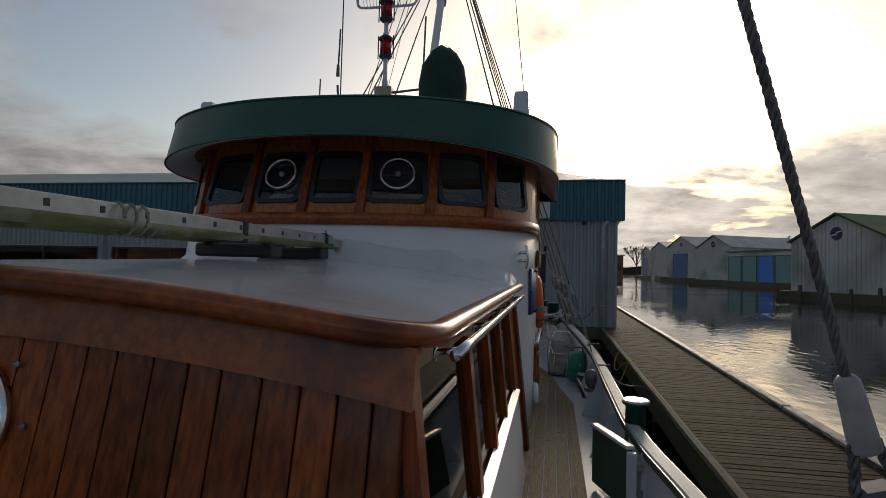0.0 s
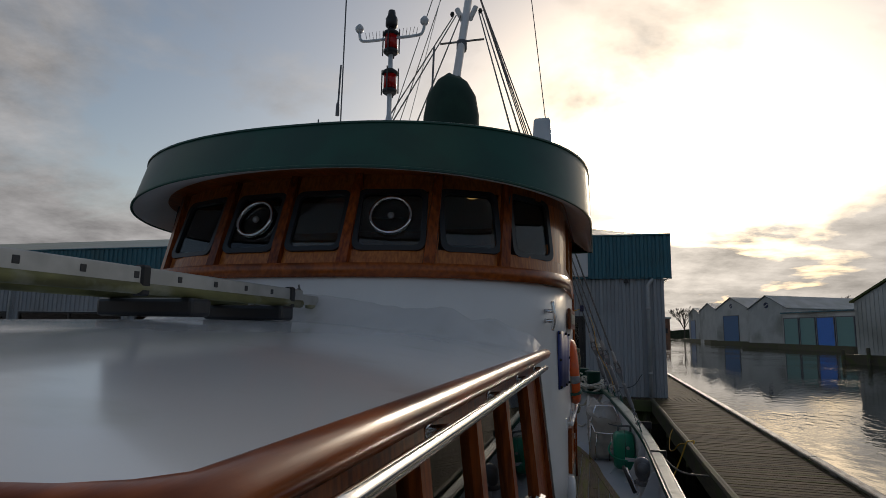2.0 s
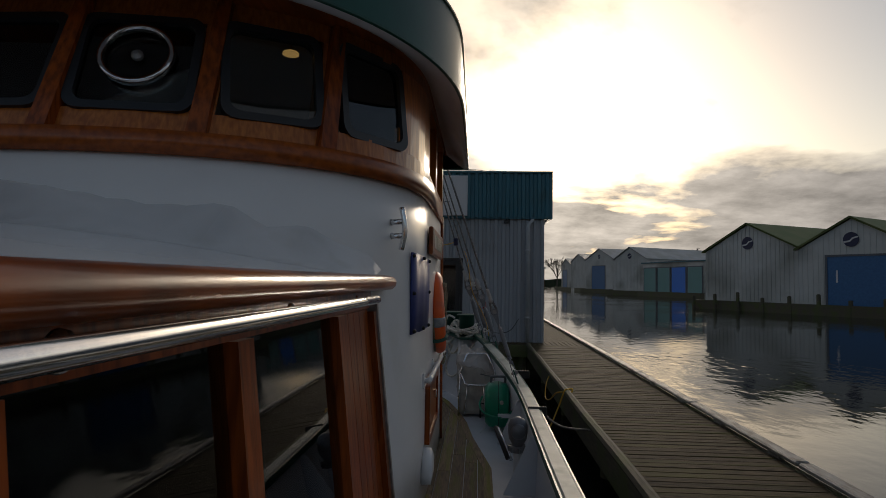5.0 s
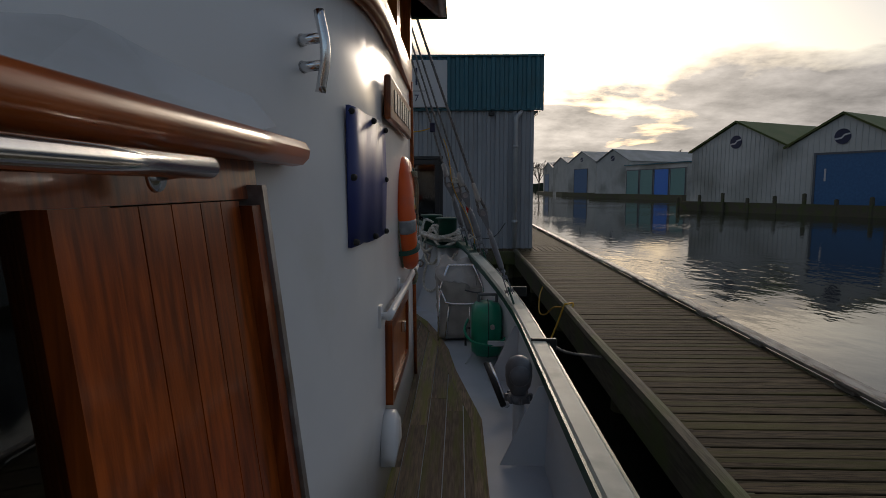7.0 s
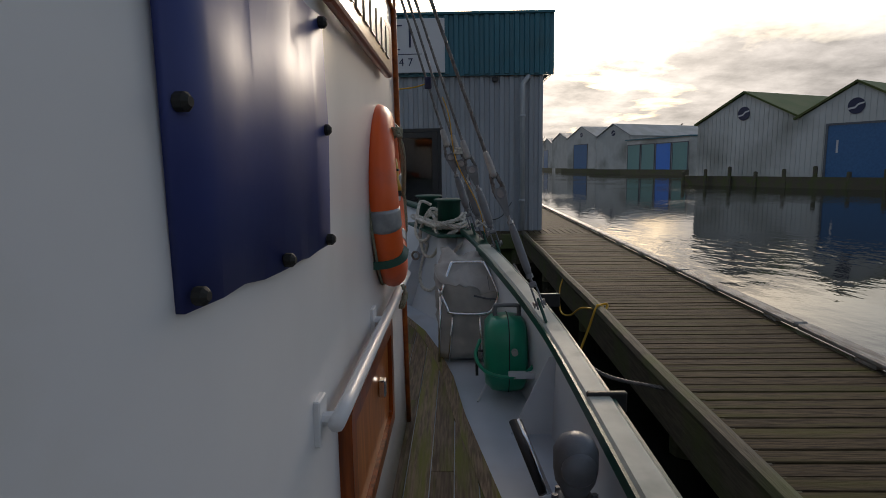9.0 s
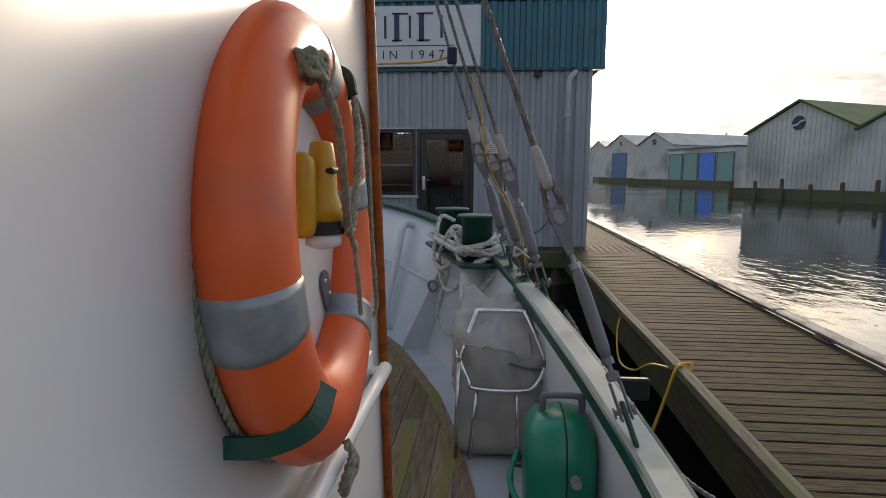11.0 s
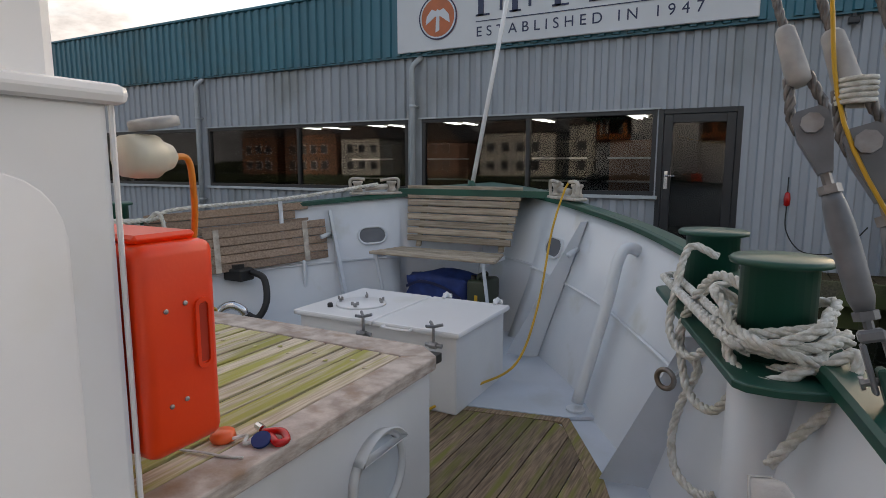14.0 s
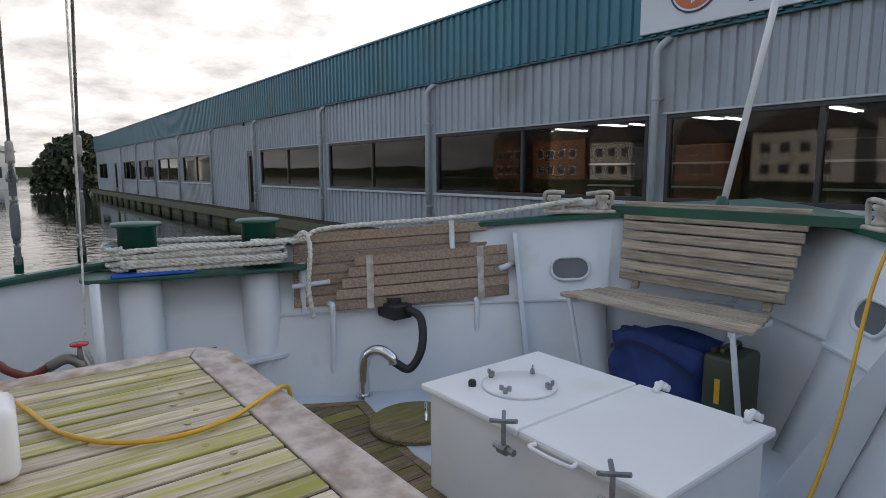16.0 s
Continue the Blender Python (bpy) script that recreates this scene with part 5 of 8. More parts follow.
def build_trunk_clutter():
    f = thing("key_float", "orange cork key float with a cord", "key float")
    part("disc", lathe([(0.0, 0), (0.032, 0.0), (0.036, 0.01), (0.032, 0.026), (0.0, 0.028)], 18, None, pose(-0.70, 6.03, TR_Z)), BUOY, f, "", True)
    part("cord", sweep(curve_points([(-0.67, 6.03, TR_Z + 0.01), (-0.64, 6.06, TR_Z + 0.015), (-0.62, 6.03, TR_Z + 0.008), (-0.60, 6.07, TR_Z + 0.01)], 5), 0.005, 6), ROPE, f)
    g = thing("key_tag", "blue plastic key tag", "key tag")
    part("disc", lathe([(0.0, 0), (0.027, 0), (0.027, 0.008), (0.0, 0.009)], 16, None, pose(-0.585, 6.06, TR_Z + 0.012, 25, 10, 0)), BLUECLOTH, g)
    r = thing("red_shackle", "red enamelled snap hook", "hook")
    part("body", sweep(curve_points([(-0.62, 6.10, TR_Z + 0.012), (-0.57, 6.12, TR_Z + 0.018), (-0.53, 6.10, TR_Z + 0.012), (-0.535, 6.07, TR_Z + 0.012), (-0.58, 6.09, TR_Z + 0.015)], 5), 0.011, 8), LAMPRED, r, "", True)
    part("gate", sweep([(-0.63, 6.11, TR_Z + 0.014), (-0.66, 6.12, TR_Z + 0.014)], 0.012, 8), STEEL, r)
    l = thing("thin_line", "thin white line lying on the trunk top", "line")
    part("line", sweep(curve_points([(-0.75, 5.93, TR_Z + 0.004), (-0.68, 5.95, TR_Z + 0.004), (-0.62, 5.96, TR_Z + 0.004), (-0.57, 5.98, TR_Z + 0.004)], 6), 0.004, 6), ROPE, l)
    y = thing("yellow_cable", "yellow power cable lying over the trunk top", "cable")
    pts = curve_points([(-2.72, 6.18, TR_Z - 0.2), (-2.70, 6.18, TR_Z), (-2.6, 6.20, TR_Z + 0.014), (-2.25, 6.30, TR_Z + 0.012), (-1.98, 6.37, TR_Z + 0.012), (-1.80, 6.49, TR_Z + 0.012), (-1.73, 6.65, TR_Z + 0.012), (-1.77, 6.82, TR_Z + 0.012), (-1.87, 6.97, TR_Z + 0.015), (-1.93, 7.06, TR_Z + 0.008), (-1.95, 7.09, TR_Z - 0.06), (-1.95, 7.10, 0.2), (-1.9, 7.2, DECK + 0.012)], 8)
    part("cable", sweep(pts, 0.008, 8), YELLOW, y, "", True)
    w = thing("white_canister", "white plastic canister on the trunk top", "canister")
    part("body", box(-1.92, -1.73, 6.06, 6.27, TR_Z, TR_Z + 0.2, 0.03, None, None, 3), WHITE, w, "", True)
    part("cap", lathe([(0.03, 0), (0.03, 0.03), (0.024, 0.035)], 14, None, pose(-1.83, 6.16, TR_Z + 0.2)), RUBBER, w)


build_trunk_clutter()


# ---------------------------------------------------------------- bow deck
HT = 0.42


def build_hatch():
    h = thing("deck_hatch", "white steel deck hatch box with two lids", "hatch")
    x0, x1, y0, y1 = -1.97, -0.79, 7.70, 8.46
    part("coaming", box(x0 + 0.03, x1 - 0.03, y0 + 0.03, y1 - 0.03, DECK, HT - 0.03, 0.012, None, None, 2), WHITE, h)
    mid = -1.37
    lid1 = part("lid", box(x0, mid - 0.004, y0, y1, HT - 0.035, HT, 0.012, None, None, 2), WHITE, h)
    lid2 = part("lid", box(mid + 0.004, x1, y0, y1, HT - 0.035, HT, 0.012, None, None, 2), WHITE, h)
    part("cover_plate", lathe([(0.165, 0), (0.165, 0.01), (0.16, 0.013), (0.0, 0.014)], 36, None, pose(-1.67, 8.02, HT)), WHITE, lid1, "", True)
    for i in range(4):
        a = radians(20 + 90 * i)
        nut = lathe([(0.011, 0), (0.011, 0.018), (0.006, 0.026)], 8, None, pose(-1.67 + 0.14 * math.cos(a), 8.02 + 0.14 * math.sin(a), HT + 0.012))
        for s in (-1, 1):
            box(-0.004, 0.004, s * 0.008 if s > 0 else -0.026, 0.026 if s > 0 else -0.008, 0.012, 0.036, 0.002, nut, pose(-1.67 + 0.14 * math.cos(a), 8.02 + 0.14 * math.sin(a), HT + 0.012, 0, 0, 40 * i))
        part("wing_nut", nut, GALV, lid1)
    part("plug", lathe([(0.018, 0), (0.018, 0.02), (0.012, 0.028)], 12, None, pose(-1.80, 7.86, HT)), RUBBER, lid1)
    for x in (-1.40, -0.93):
        thing_part_clamp(x, y0, h)
    part("lift_bar", sweep(curve_points([(-1.27, y0 - 0.005, HT - 0.015), (-1.26, y0 - 0.04, HT - 0.015), (-1.1, y0 - 0.04, HT - 0.015), (-1.09, y0 - 0.005, HT - 0.015)], 4), 0.008, 8), WHITE, lid2)
    for x in (-1.26, -0.88):
        hg = sweep([(x, y1 - 0.05, HT + 0.004), (x, y1 + 0.0, HT + 0.03), (x, y1 + 0.04, HT + 0.008)], 0.014, 6)
        lathe([(0.016, -0.03), (0.016, 0.03)], 10, hg, pose(x, y1 + 0.01, HT + 0.012, 0, 90, 0))
        part("hinge", hg, WHITE, lid2)


def thing_part_clamp(x, y0, h):
    rod = lathe([(0.009, -0.07), (0.009, 0.03)], 8, None, pose(x, y0 - 0.035, HT))
    lathe([(0.02, -0.02), (0.02, 0.02)], 10, rod, pose(x, y0 - 0.035, HT - 0.075, 0, 90, 0))
    lathe([(0.013, -0.05), (0.013, 0.05)], 10, rod, pose(x, y0 - 0.03, HT - 0.075, 0, 90, 0))
    c = part("clamp", rod, GALV, h, "swing bolt clamp")
    st = bmesh.new()
    for a in (0, 120, 240):
        sweep([(x, y0 - 0.035, HT + 0.03), (x + 0.055 * math.cos(radians(a + 15)), y0 - 0.035 + 0.055 * math.sin(radians(a + 15)), HT + 0.045)], 0.009, 6, st)
    part("star_handle", st, GREYPAINT, c, "dark three-armed handle")
    return c


build_hatch()


def build_bench():
    b = thing("bow_bench", "weathered grey slatted wooden bench in the bow", "bench")
    x0, x1 = -2.32, -1.17
    for i in range(5):
        y = 9.03 + i * 0.083
        part("seat_slat", box(x0 + 0.02 * i, x1 - 0.02 * i + 0.02, y, y + 0.074, 0.575, 0.60, 0.006), SLAT, b)
    for i in range(8):
        z = 0.655 + i * 0.063
        y = 9.47 + i * 0.022
        part("back_slat", box(x0 + 0.12 - 0.012 * i, x1 - 0.02 + 0.006 * i, y, y + 0.022, z, z + 0.055, 0.005, None, None), SLAT, b)
    for x in (x0 + 0.2, x1 - 0.14):
        part("back_batten", box(x, x + 0.05, 9.495, 9.52, 0.6, 1.13, 0.004, None, Matrix.Translation((0, 0.08, 0)) @ Matrix(((1, 0, 0, 0), (0, 1, 0.349, -0.3), (0, 0, 1, 0), (0, 0, 0, 1)))), SLAT, b)
    for x, dx in ((x0 + 0.06, 0.09), (x1 - 0.08, 0.05)):
        part("leg", sweep([(x, 9.05, 0.57), (x + dx, 9.12, DECK + 0.01)], 0.015, 8), BULWARK, b, "painted tube leg")
        part("bearer", box(x - 0.02, x + 0.02, 9.04, 9.46, 0.545, 0.574, 0.003), BULWARK, b)
    return b


build_bench()


def lumpy(center, size, seed, mat, name, parent, cuts=3, amount=0.12, label="", square=0.45):
    """A soft, creased bundle."""
    bm = bmesh.new()
    bmesh.ops.create_cube(bm, size=2.0)
    bmesh.ops.subdivide_edges(bm, edges=bm.edges[:], cuts=7, use_grid_fill=True)
    for v in bm.verts:
        d = v.co.normalized()
        p = d.lerp(v.co, square)
        n1 = noise.noise(p * 1.7 + Vector((seed, 0, 0))) * amount
        n2 = abs(noise.noise(p * 4.0 + Vector((0, seed, 0)))) * amount * 0.7
        p = p * (1 + n1 - n2)
        v.co = Vector((center[0] + p.x * size[0], center[1] + p.y * size[1], center[2] + p.z * size[2]))
    return part(name, bm, mat, parent, label, True)


def build_under_bench():
    s = thing("blue_bag", "crumpled dark blue cloth bag under the bench", "bag")
    lumpy((-1.76, 9.30, 0.20), (0.36, 0.15, 0.25), 3, BLUECLOTH, "cloth", s, amount=0.2)
    part("strap", sweep(curve_points([(-2.02, 9.16, 0.30), (-1.86, 9.135, 0.36), (-1.66, 9.135, 0.33), (-1.50, 9.16, 0.24)], 6), 0, section=[(-0.012, -0.003), (0.012, -0.003), (0.012, 0.003), (-0.012, 0.003)]), NAVY, s, "dark webbing strap")
    j = thing("jerrycan", "dark olive jerrycan with a yellow label under the bench", "jerrycan")
    olive = material("olive_plastic", (0.035, 0.045, 0.025), 0.4)
    part("body", box(-1.42, -1.24, 9.1, 9.38, DECK + 0.01, 0.42, 0.025, None, None, 2), olive, j, "", True)
    part("handle", sweep(curve_points([(-1.33, 9.14, 0.415), (-1.33, 9.15, 0.455), (-1.33, 9.3, 0.455), (-1.33, 9.32, 0.415)], 5), 0.012, 8), olive, j)
    part("label_strip", box(-1.345, -1.318, 9.096, 9.0995, 0.17, 0.30), YELLOW, j)
    part("cap", lathe([(0.022, 0), (0.022, 0.03)], 12, None, pose(-1.38, 9.16, 0.42)), CAULK, j)


build_under_bench()


def build_bow_plate():
    pts = [p for p in side_points(1, 0.0, 0.05) if p.y > 9.55]
    poly = [(p.x, p.y) for p in pts] + [(2 * AXIS - p.x, p.y) for p in reversed(pts[:-1])]
    bm = prism([(x, y) for x, y in poly], 1.06, 1.115)
    for v in bm.verts:
        v.co.z += 0.05 * (1 - min(1, abs(v.co.x - AXIS) / 0.8)) + (v.co.y - 9.55) * 0.02
    tagged(link("bow_plate", bm, GREEN), "dark green breasthook plate at the bow", "bow plate", kind="structure")
    f = thing("flagstaff", "white flagstaff with a wire crossbar at the bow", "flagstaff")
    a, b = Vector((-1.66, 9.70, 1.12)), Vector((-1.30, 9.78, 3.12))
    part("staff", sweep([a, b], 0.02, 10), WHITE, f, "", True)
    part("socket", lathe([(0.045, 0), (0.04, 0.03), (0.028, 0.08)], 14, None, pose(a.x, a.y, a.z)), GREEN, f, "", True)
    part("truck", lathe([(0.03, 0), (0.035, 0.015), (0.03, 0.03), (0.0, 0.036)], 12, None, pose(b.x, b.y, b.z)), WHITE, f, "", True)
    c = a.lerp(b, 0.84)
    part("crossbar", sweep([c + Vector((-0.27, 0, 0.03)), c + Vector((0.27, 0, -0.05))], 0.007, 6), STEEL, f)
    part("crossbar", sweep([c + Vector((-0.10, -0.25, -0.02)), c + Vector((0.10, 0.25, 0.02))], 0.007, 6), STEEL, f)


build_bow_plate()


def build_fairlead(side):
    i = min(range(len(RAIL)), key=lambda k: abs(RAIL[k][1] - 9.42))
    a, b = side_points(side, 0, 0.05)[i - 2], side_points(side, 0, 0.05)[i + 2]
    d = (b - a).normalized()
    d.z = 0
    d.normalize()
    m = Matrix((d, Vector((-d.y, d.x, 0)), Vector((0, 0, 1)))).transposed().to_4x4()
    m.translation = side_points(side, 0, 0.05)[i] + Vector((0, 0, 0.03))
    f = thing("roller_fairlead", "worn cream roller fairlead on the bow rail", "fairlead", "bow fairleads")
    worn = LEADCREAM
    part("base", box(-0.24, 0.24, -0.055, 0.055, 0.0, 0.025, 0.008, None, m), worn, f)
    for x in (-0.17, 0.15):
        part("roller", lathe([(0.045, 0.026), (0.048, 0.04), (0.034, 0.06), (0.034, 0.09), (0.048, 0.11), (0.045, 0.125)], 16, None, m @ pose(x, 0, 0)), worn, f, "waisted roller", True)
    part("horn", sweep(curve_points([m @ Vector(p) for p in ((-0.22, 0.03, 0.02), (-0.235, 0.03, 0.12), (-0.2, 0.03, 0.145), (-0.1, 0.03, 0.14))], 5), 0.014, 8), worn, f, "", True)
    part("horn", sweep(curve_points([m @ Vector(p) for p in ((0.21, 0.03, 0.02), (0.225, 0.03, 0.12), (0.19, 0.03, 0.145), (0.05, 0.03, 0.13))], 5), 0.014, 8), worn, f, "", True)
    part("bar", sweep([m @ Vector((-0.1, 0.0, 0.06)), m @ Vector((0.11, 0.0, 0.075))], 0.026, 10), worn, f, "", True)
    return f


LEADCREAM = material("worn_cream_paint", (0.50, 0.47, 0.42), 0.5, colour2=(0.33, 0.29, 0.25), scale=16, bump=0.1, bump_scale=50)
for s in (1, -1):
    build_fairlead(s)


def build_bitts(side, poss, wrap):
    """A pair of green capped mooring bitts on white pipes."""
    b = thing("mooring_bitts", "dark green mooring bitts on white posts at the rail", "bollard", "mooring bitts")
    (xa, ya), (xb, yb) = poss
    PZ = 0.73
    for x, y in poss:
        part("pipe", lathe([(0.125, DECK - 0.01), (0.12, DECK + 0.03), (0.118, PZ)], 22, None, pose(x, y, 0)), BULWARK, b, "pale painted pipe", True)
        part("bollard", lathe([(0.105, PZ + 0.02), (0.105, 1.03), (0.137, 1.037), (0.14, 1.049), (0.13, 1.057), (0.0, 1.065)], 26, None, pose(x, y, 0)), GREEN, b, "green drum with a flat cap", True)
    d = Vector((xb - xa, yb - ya, 0)).normalized()
    n = Vector((d.y, -d.x, 0))
    c0, c1 = Vector((xa, ya, 0)) - d * 0.24, Vector((xb, yb, 0)) + d * 0.24
    poly = []
    for i in range(7):
        a = math.pi * i / 6
        poly.append(c1 + n * 0.18 * math.cos(a) + d * 0.07 * math.sin(a))
    for i in range(7):
        a = math.pi + math.pi * i / 6
        poly.append(c0 + n * 0.18 * math.cos(a) + d * 0.07 * math.sin(a))
    part("platform", prism([(p.x, p.y) for p in poly], PZ, PZ + 0.025, None, None, 0.006), GREEN, b, "green platform plate")
    return b


SB = [(0.65, 6.93), (0.43, 7.66)]
PB = [(-3.78, 6.93), (-3.60, 7.60)]
build_bitts(1, SB, 0)
build_bitts(-1, PB, 0)


def coil(poss, turns, z0, z1, r, spread, seed):
    """A line wound in long loops round both bitts."""
    (xa, ya), (xb, yb) = poss
    a, b = Vector((xa, ya, 0)), Vector((xb, yb, 0))
    d = (b - a).normalized()
    n = Vector((d.y, -d.x, 0))
    rng = random.Random(seed)
    pts = []
    for t in range(turns):
        g = spread + 0.02 * (t % 3) + rng.uniform(0, 0.02)
        for k in range(16):
            f = (t + k / 16) / turns
            ang = 2 * math.pi * k / 16
            c = b if math.sin(ang) > 0 else a
            p = c + n * (0.105 + r + g) * math.cos(ang) + d * (0.105 + r + g) * math.sin(ang)
            p.z = z0 + (z1 - z0) * f + 0.012 * math.sin(ang * 2 + t * 1.3)
            pts.append(p)
    return curve_points(pts, 3)


def build_mooring_lines():
    r = thing("mooring_line", "thick white laid mooring line coiled on the bitts", "rope", "mooring lines")
    R = 0.017
    part("coil", laid_rope(coil(SB, 4, 0.775, 0.86, R, 0.0, 1), R, 3), ROPE, r, "", True)
    (xa, ya), (xb, yb) = SB
    loose = [(0.461, 7.5, 0.964), (0.357, 7.5, 0.997), (0.32, 7.42, 0.848), (0.317, 7.3, 0.689), (0.407, 7.15, 0.646), (0.507, 7.05, 0.775), (0.569, 7.0, 0.915), (0.467, 7.15, 0.944), (0.359, 7.3, 0.721), (0.396, 7.2, 0.515), (0.492, 7.0, 0.518), (0.571, 6.9, 0.658), (0.643, 6.8, 0.747), (0.752, 6.74, 0.79), (0.823, 6.74, 0.839), (0.815, 6.7, 0.747), (0.716, 6.68, 0.622), (0.65, 6.7, 0.511)]
    part("loose_loop", laid_rope(curve_points(loose, 7), R, 3), ROPE, r, "", True)
    hang = [(0.539, 7.25, 0.922), (0.413, 7.3, 0.839), (0.346, 7.3, 0.647), (0.43, 7.2, 0.597), (0.38, 7.25, 0.443), (0.351, 7.25, 0.293), (0.375, 7.2, 0.181), (0.45, 7.1, 0.163), (0.512, 7.0, 0.218)]
    part("hanging_bight", laid_rope(curve_points(hang, 7), R, 3), ROPE, r, "", True)
    top = []
    for i in range(33):
        a = 2 * math.pi * i / 11
        w = 0.15 + 0.035 * math.sin(i * 1.7) + 0.05 * max(0.0, -math.sin(a))
        top.append((xa + w * math.cos(a), ya + w * math.sin(a), 0.785 + 0.0042 * i + 0.035 * math.sin(a * 2 + i * 0.3) - 0.05 * max(0.0, -math.sin(a))))
    part("top_turn", laid_rope(curve_points(top, 4), R, 3), ROPE, r, "", True)
    p = thing("mooring_line", "white laid mooring line wound on the port bitts and led forward", "rope", "mooring lines")
    part("coil", laid_rope(coil(PB, 6, 0.785, 0.93, R, 0.0, 2), R, 3), ROPE, p, "", True)
    (xa, ya), (xb, yb) = PB
    lead = curve_points([(xb + 0.13, yb - 0.1, 0.93), (xb + 0.16, yb + 0.22, 0.92), (-3.42, 8.0, 0.985), (-2.95, 8.75, 1.05), (-2.58, 9.32, 1.14), (-2.50, 9.45, 1.16)], 8)
    part("lead", laid_rope(lead, R, 3), ROPE, p, "", True)
    part("tail", laid_rope(curve_points([(xb + 0.15, yb + 0.16, 0.90), (xb + 0.20, yb + 0.22, 0.97), (xb + 0.24, yb + 0.24, 0.86), (xb + 0.24, yb + 0.22, 0.62), (xb + 0.26, yb + 0.24, 0.42)], 7), R, 3), ROPE, p, "", True)
    bl = thing("blue_strap", "blue webbing strap under the coiled line", "strap")
    part("strap", box(-0.03, 0.03, -0.22, 0.22, 0, 0.02, 0.004, None, Matrix.Translation((xa + 0.15, ya + 0.05, 0.757)) @ pose(0, 0, 0, 0, 0, -10)), material("blue_webbing", (0.01, 0.10, 0.55), 0.6), bl)


build_mooring_lines()


def build_bulwark_ribs():
    """Stays, stringers, pipe and knees inside the bow bulwark."""
    for side in (1, -1):
        top, low = side_points(side, 0.06, 0.075), side_points(side, 1.0, 0.075)
        mid = side_points(side, 0.48, 0.078)
        inn = Vector((-side, 0, 0))
        sel = [p for p in mid if 7.6 < p.y < 9.9]
        part("stringer", sweep([p + inn * 0.006 for p in sel], 0.012, 6), BULWARK, BULWARKS[side])
        for yy in (8.05, 9.12):
            i = min(range(len(RAIL)), key=lambda k: abs(RAIL[k][1] - yy))
            a, b = top[i], low[i]
            c = Vector((AXIS, a.y - 1.1, 0)) - a
            c.z = 0
            c.normalize()
            if side == -1 and yy < 9:
                continue
            if yy > 9:
                foot = b + c * 0.24 + Vector((0, 0, 0.05))
                rings = [[a + Vector((0, 0.02, 0)), a - Vector((0, 0.02, 0)), a + c * 0.05 - Vector((0, 0.02, 0)), a + c * 0.05 + Vector((0, 0.02, 0))],
                         [b + Vector((0, 0.02, 0)), b - Vector((0, 0.02, 0)), foot - Vector((0, 0.02, 0)), foot + Vector((0, 0.02, 0))]]
                part("stay_plate", loft(rings), BULWARK, BULWARKS[side], "tapered bulwark stay")
                stub = sweep([a.lerp(b, 0.2) - Vector((side * 0.0, 0.02, 0)), a.lerp(b, 0.2) + c * 0.02 + Vector((0, -0.16, -0.02))], 0.02, 8)
                part("belaying_pin", stub, BULWARK, BULWARKS[side], "", True)
    # the bent pipe at starboard
    pipe = curve_points([(0.04, 8.50, 0.80), (-0.04, 8.44, 0.85), (-0.09, 8.38, 0.80), (-0.13, 8.30, 0.55), (-0.24, 8.12, -0.02)], 8)
    p = thing("vent_pipe", "pale painted bent pipe against the bulwark", "pipe")
    part("pipe", sweep(pipe, 0.035, 12), BULWARK, p, "", True)
    part("flange", lathe([(0.055, 0), (0.055, 0.012)], 14, None, pose(-0.245, 8.11, DECK + 0.01)), BULWARK, p)
    # knee plates under the bitts
    k = thing("bulwark_knee", "grey triangular knee plate with a lightening hole", "knee", "bulwark knees")
    pts = [(0.04, 7.45, DECK), (0.33, 7.48, DECK), (0.42, 7.52, 0.62), (0.36, 7.5, 0.62)]
    part("plate", loft([[Vector(q) + Vector((0, o, 0)) for q in pts] for o in (-0.008, 0.008)]), DECKGREY, k)
    k2 = thing("bulwark_knee", "grey triangular knee plate at the rail", "knee", "bulwark knees")
    pts = [(0.62, 6.55, DECK), (0.95, 6.6, DECK), (0.92, 6.62, 0.68), (0.86, 6.6, 0.68)]
    part("plate", loft([[Vector(q) + Vector((0, o, 0)) for q in pts] for o in (-0.008, 0.008)]), DECKGREY, k2)
    # mooring eye
    e = thing("mooring_eye", "painted steel ring eye on the white post", "ring")
    part("ring", sweep([Vector((0.30, 7.40, 0.46)) + Vector((0.035 * math.cos(t), -0.015 * math.cos(t), 0.04 * math.sin(t))) for t in [2 * math.pi * i / 18 for i in range(18)]], 0.011, 8, None, True), GALV, e, "", True)
    part("lug", sweep([(0.33, 7.44, 0.46), (0.37, 7.56, 0.47)], 0.012, 8), BULWARK, e)
    # oval hawse openings
    for side in (1, -1):
        i = min(range(len(RAIL)), key=lambda q: abs(RAIL[q][1] - (9.40 if side == 1 else 9.36)))
        a, b = side_points(side, 0.30, 0.074)[i - 1], side_points(side, 0.30, 0.074)[i + 2]
        u = (b - a).normalized()
        v = (side_points(side, 0.1, 0.074)[i] - side_points(side, 0.6, 0.074)[i]).normalized()
        w = u.cross(v).normalized()
        if w.dot(Vector((-side, -0.5, 0))) < 0:
            u = -u
            w = -w
        v = w.cross(u)
        m = Matrix((u, v, w)).transposed().to_4x4()
        m.translation = side_points(side, 0.30, 0.072)[i]
        hz = part("hawse_rim", ring_prism(rounded(0.27, 0.17, 0.084, 8), rounded(0.235, 0.135, 0.066, 8), -0.02, 0.022, m), BULWARK, BULWARKS[side], "oval hawse opening rim", True)
        # solid dark disc closes the oval; its colour stands in for the shaded opening
        part("hawse_dark_disc", prism(rounded(0.236, 0.136, 0.067, 8), 0.006, 0.009, None, m), FRAMEGREY, hz)


build_bulwark_ribs()


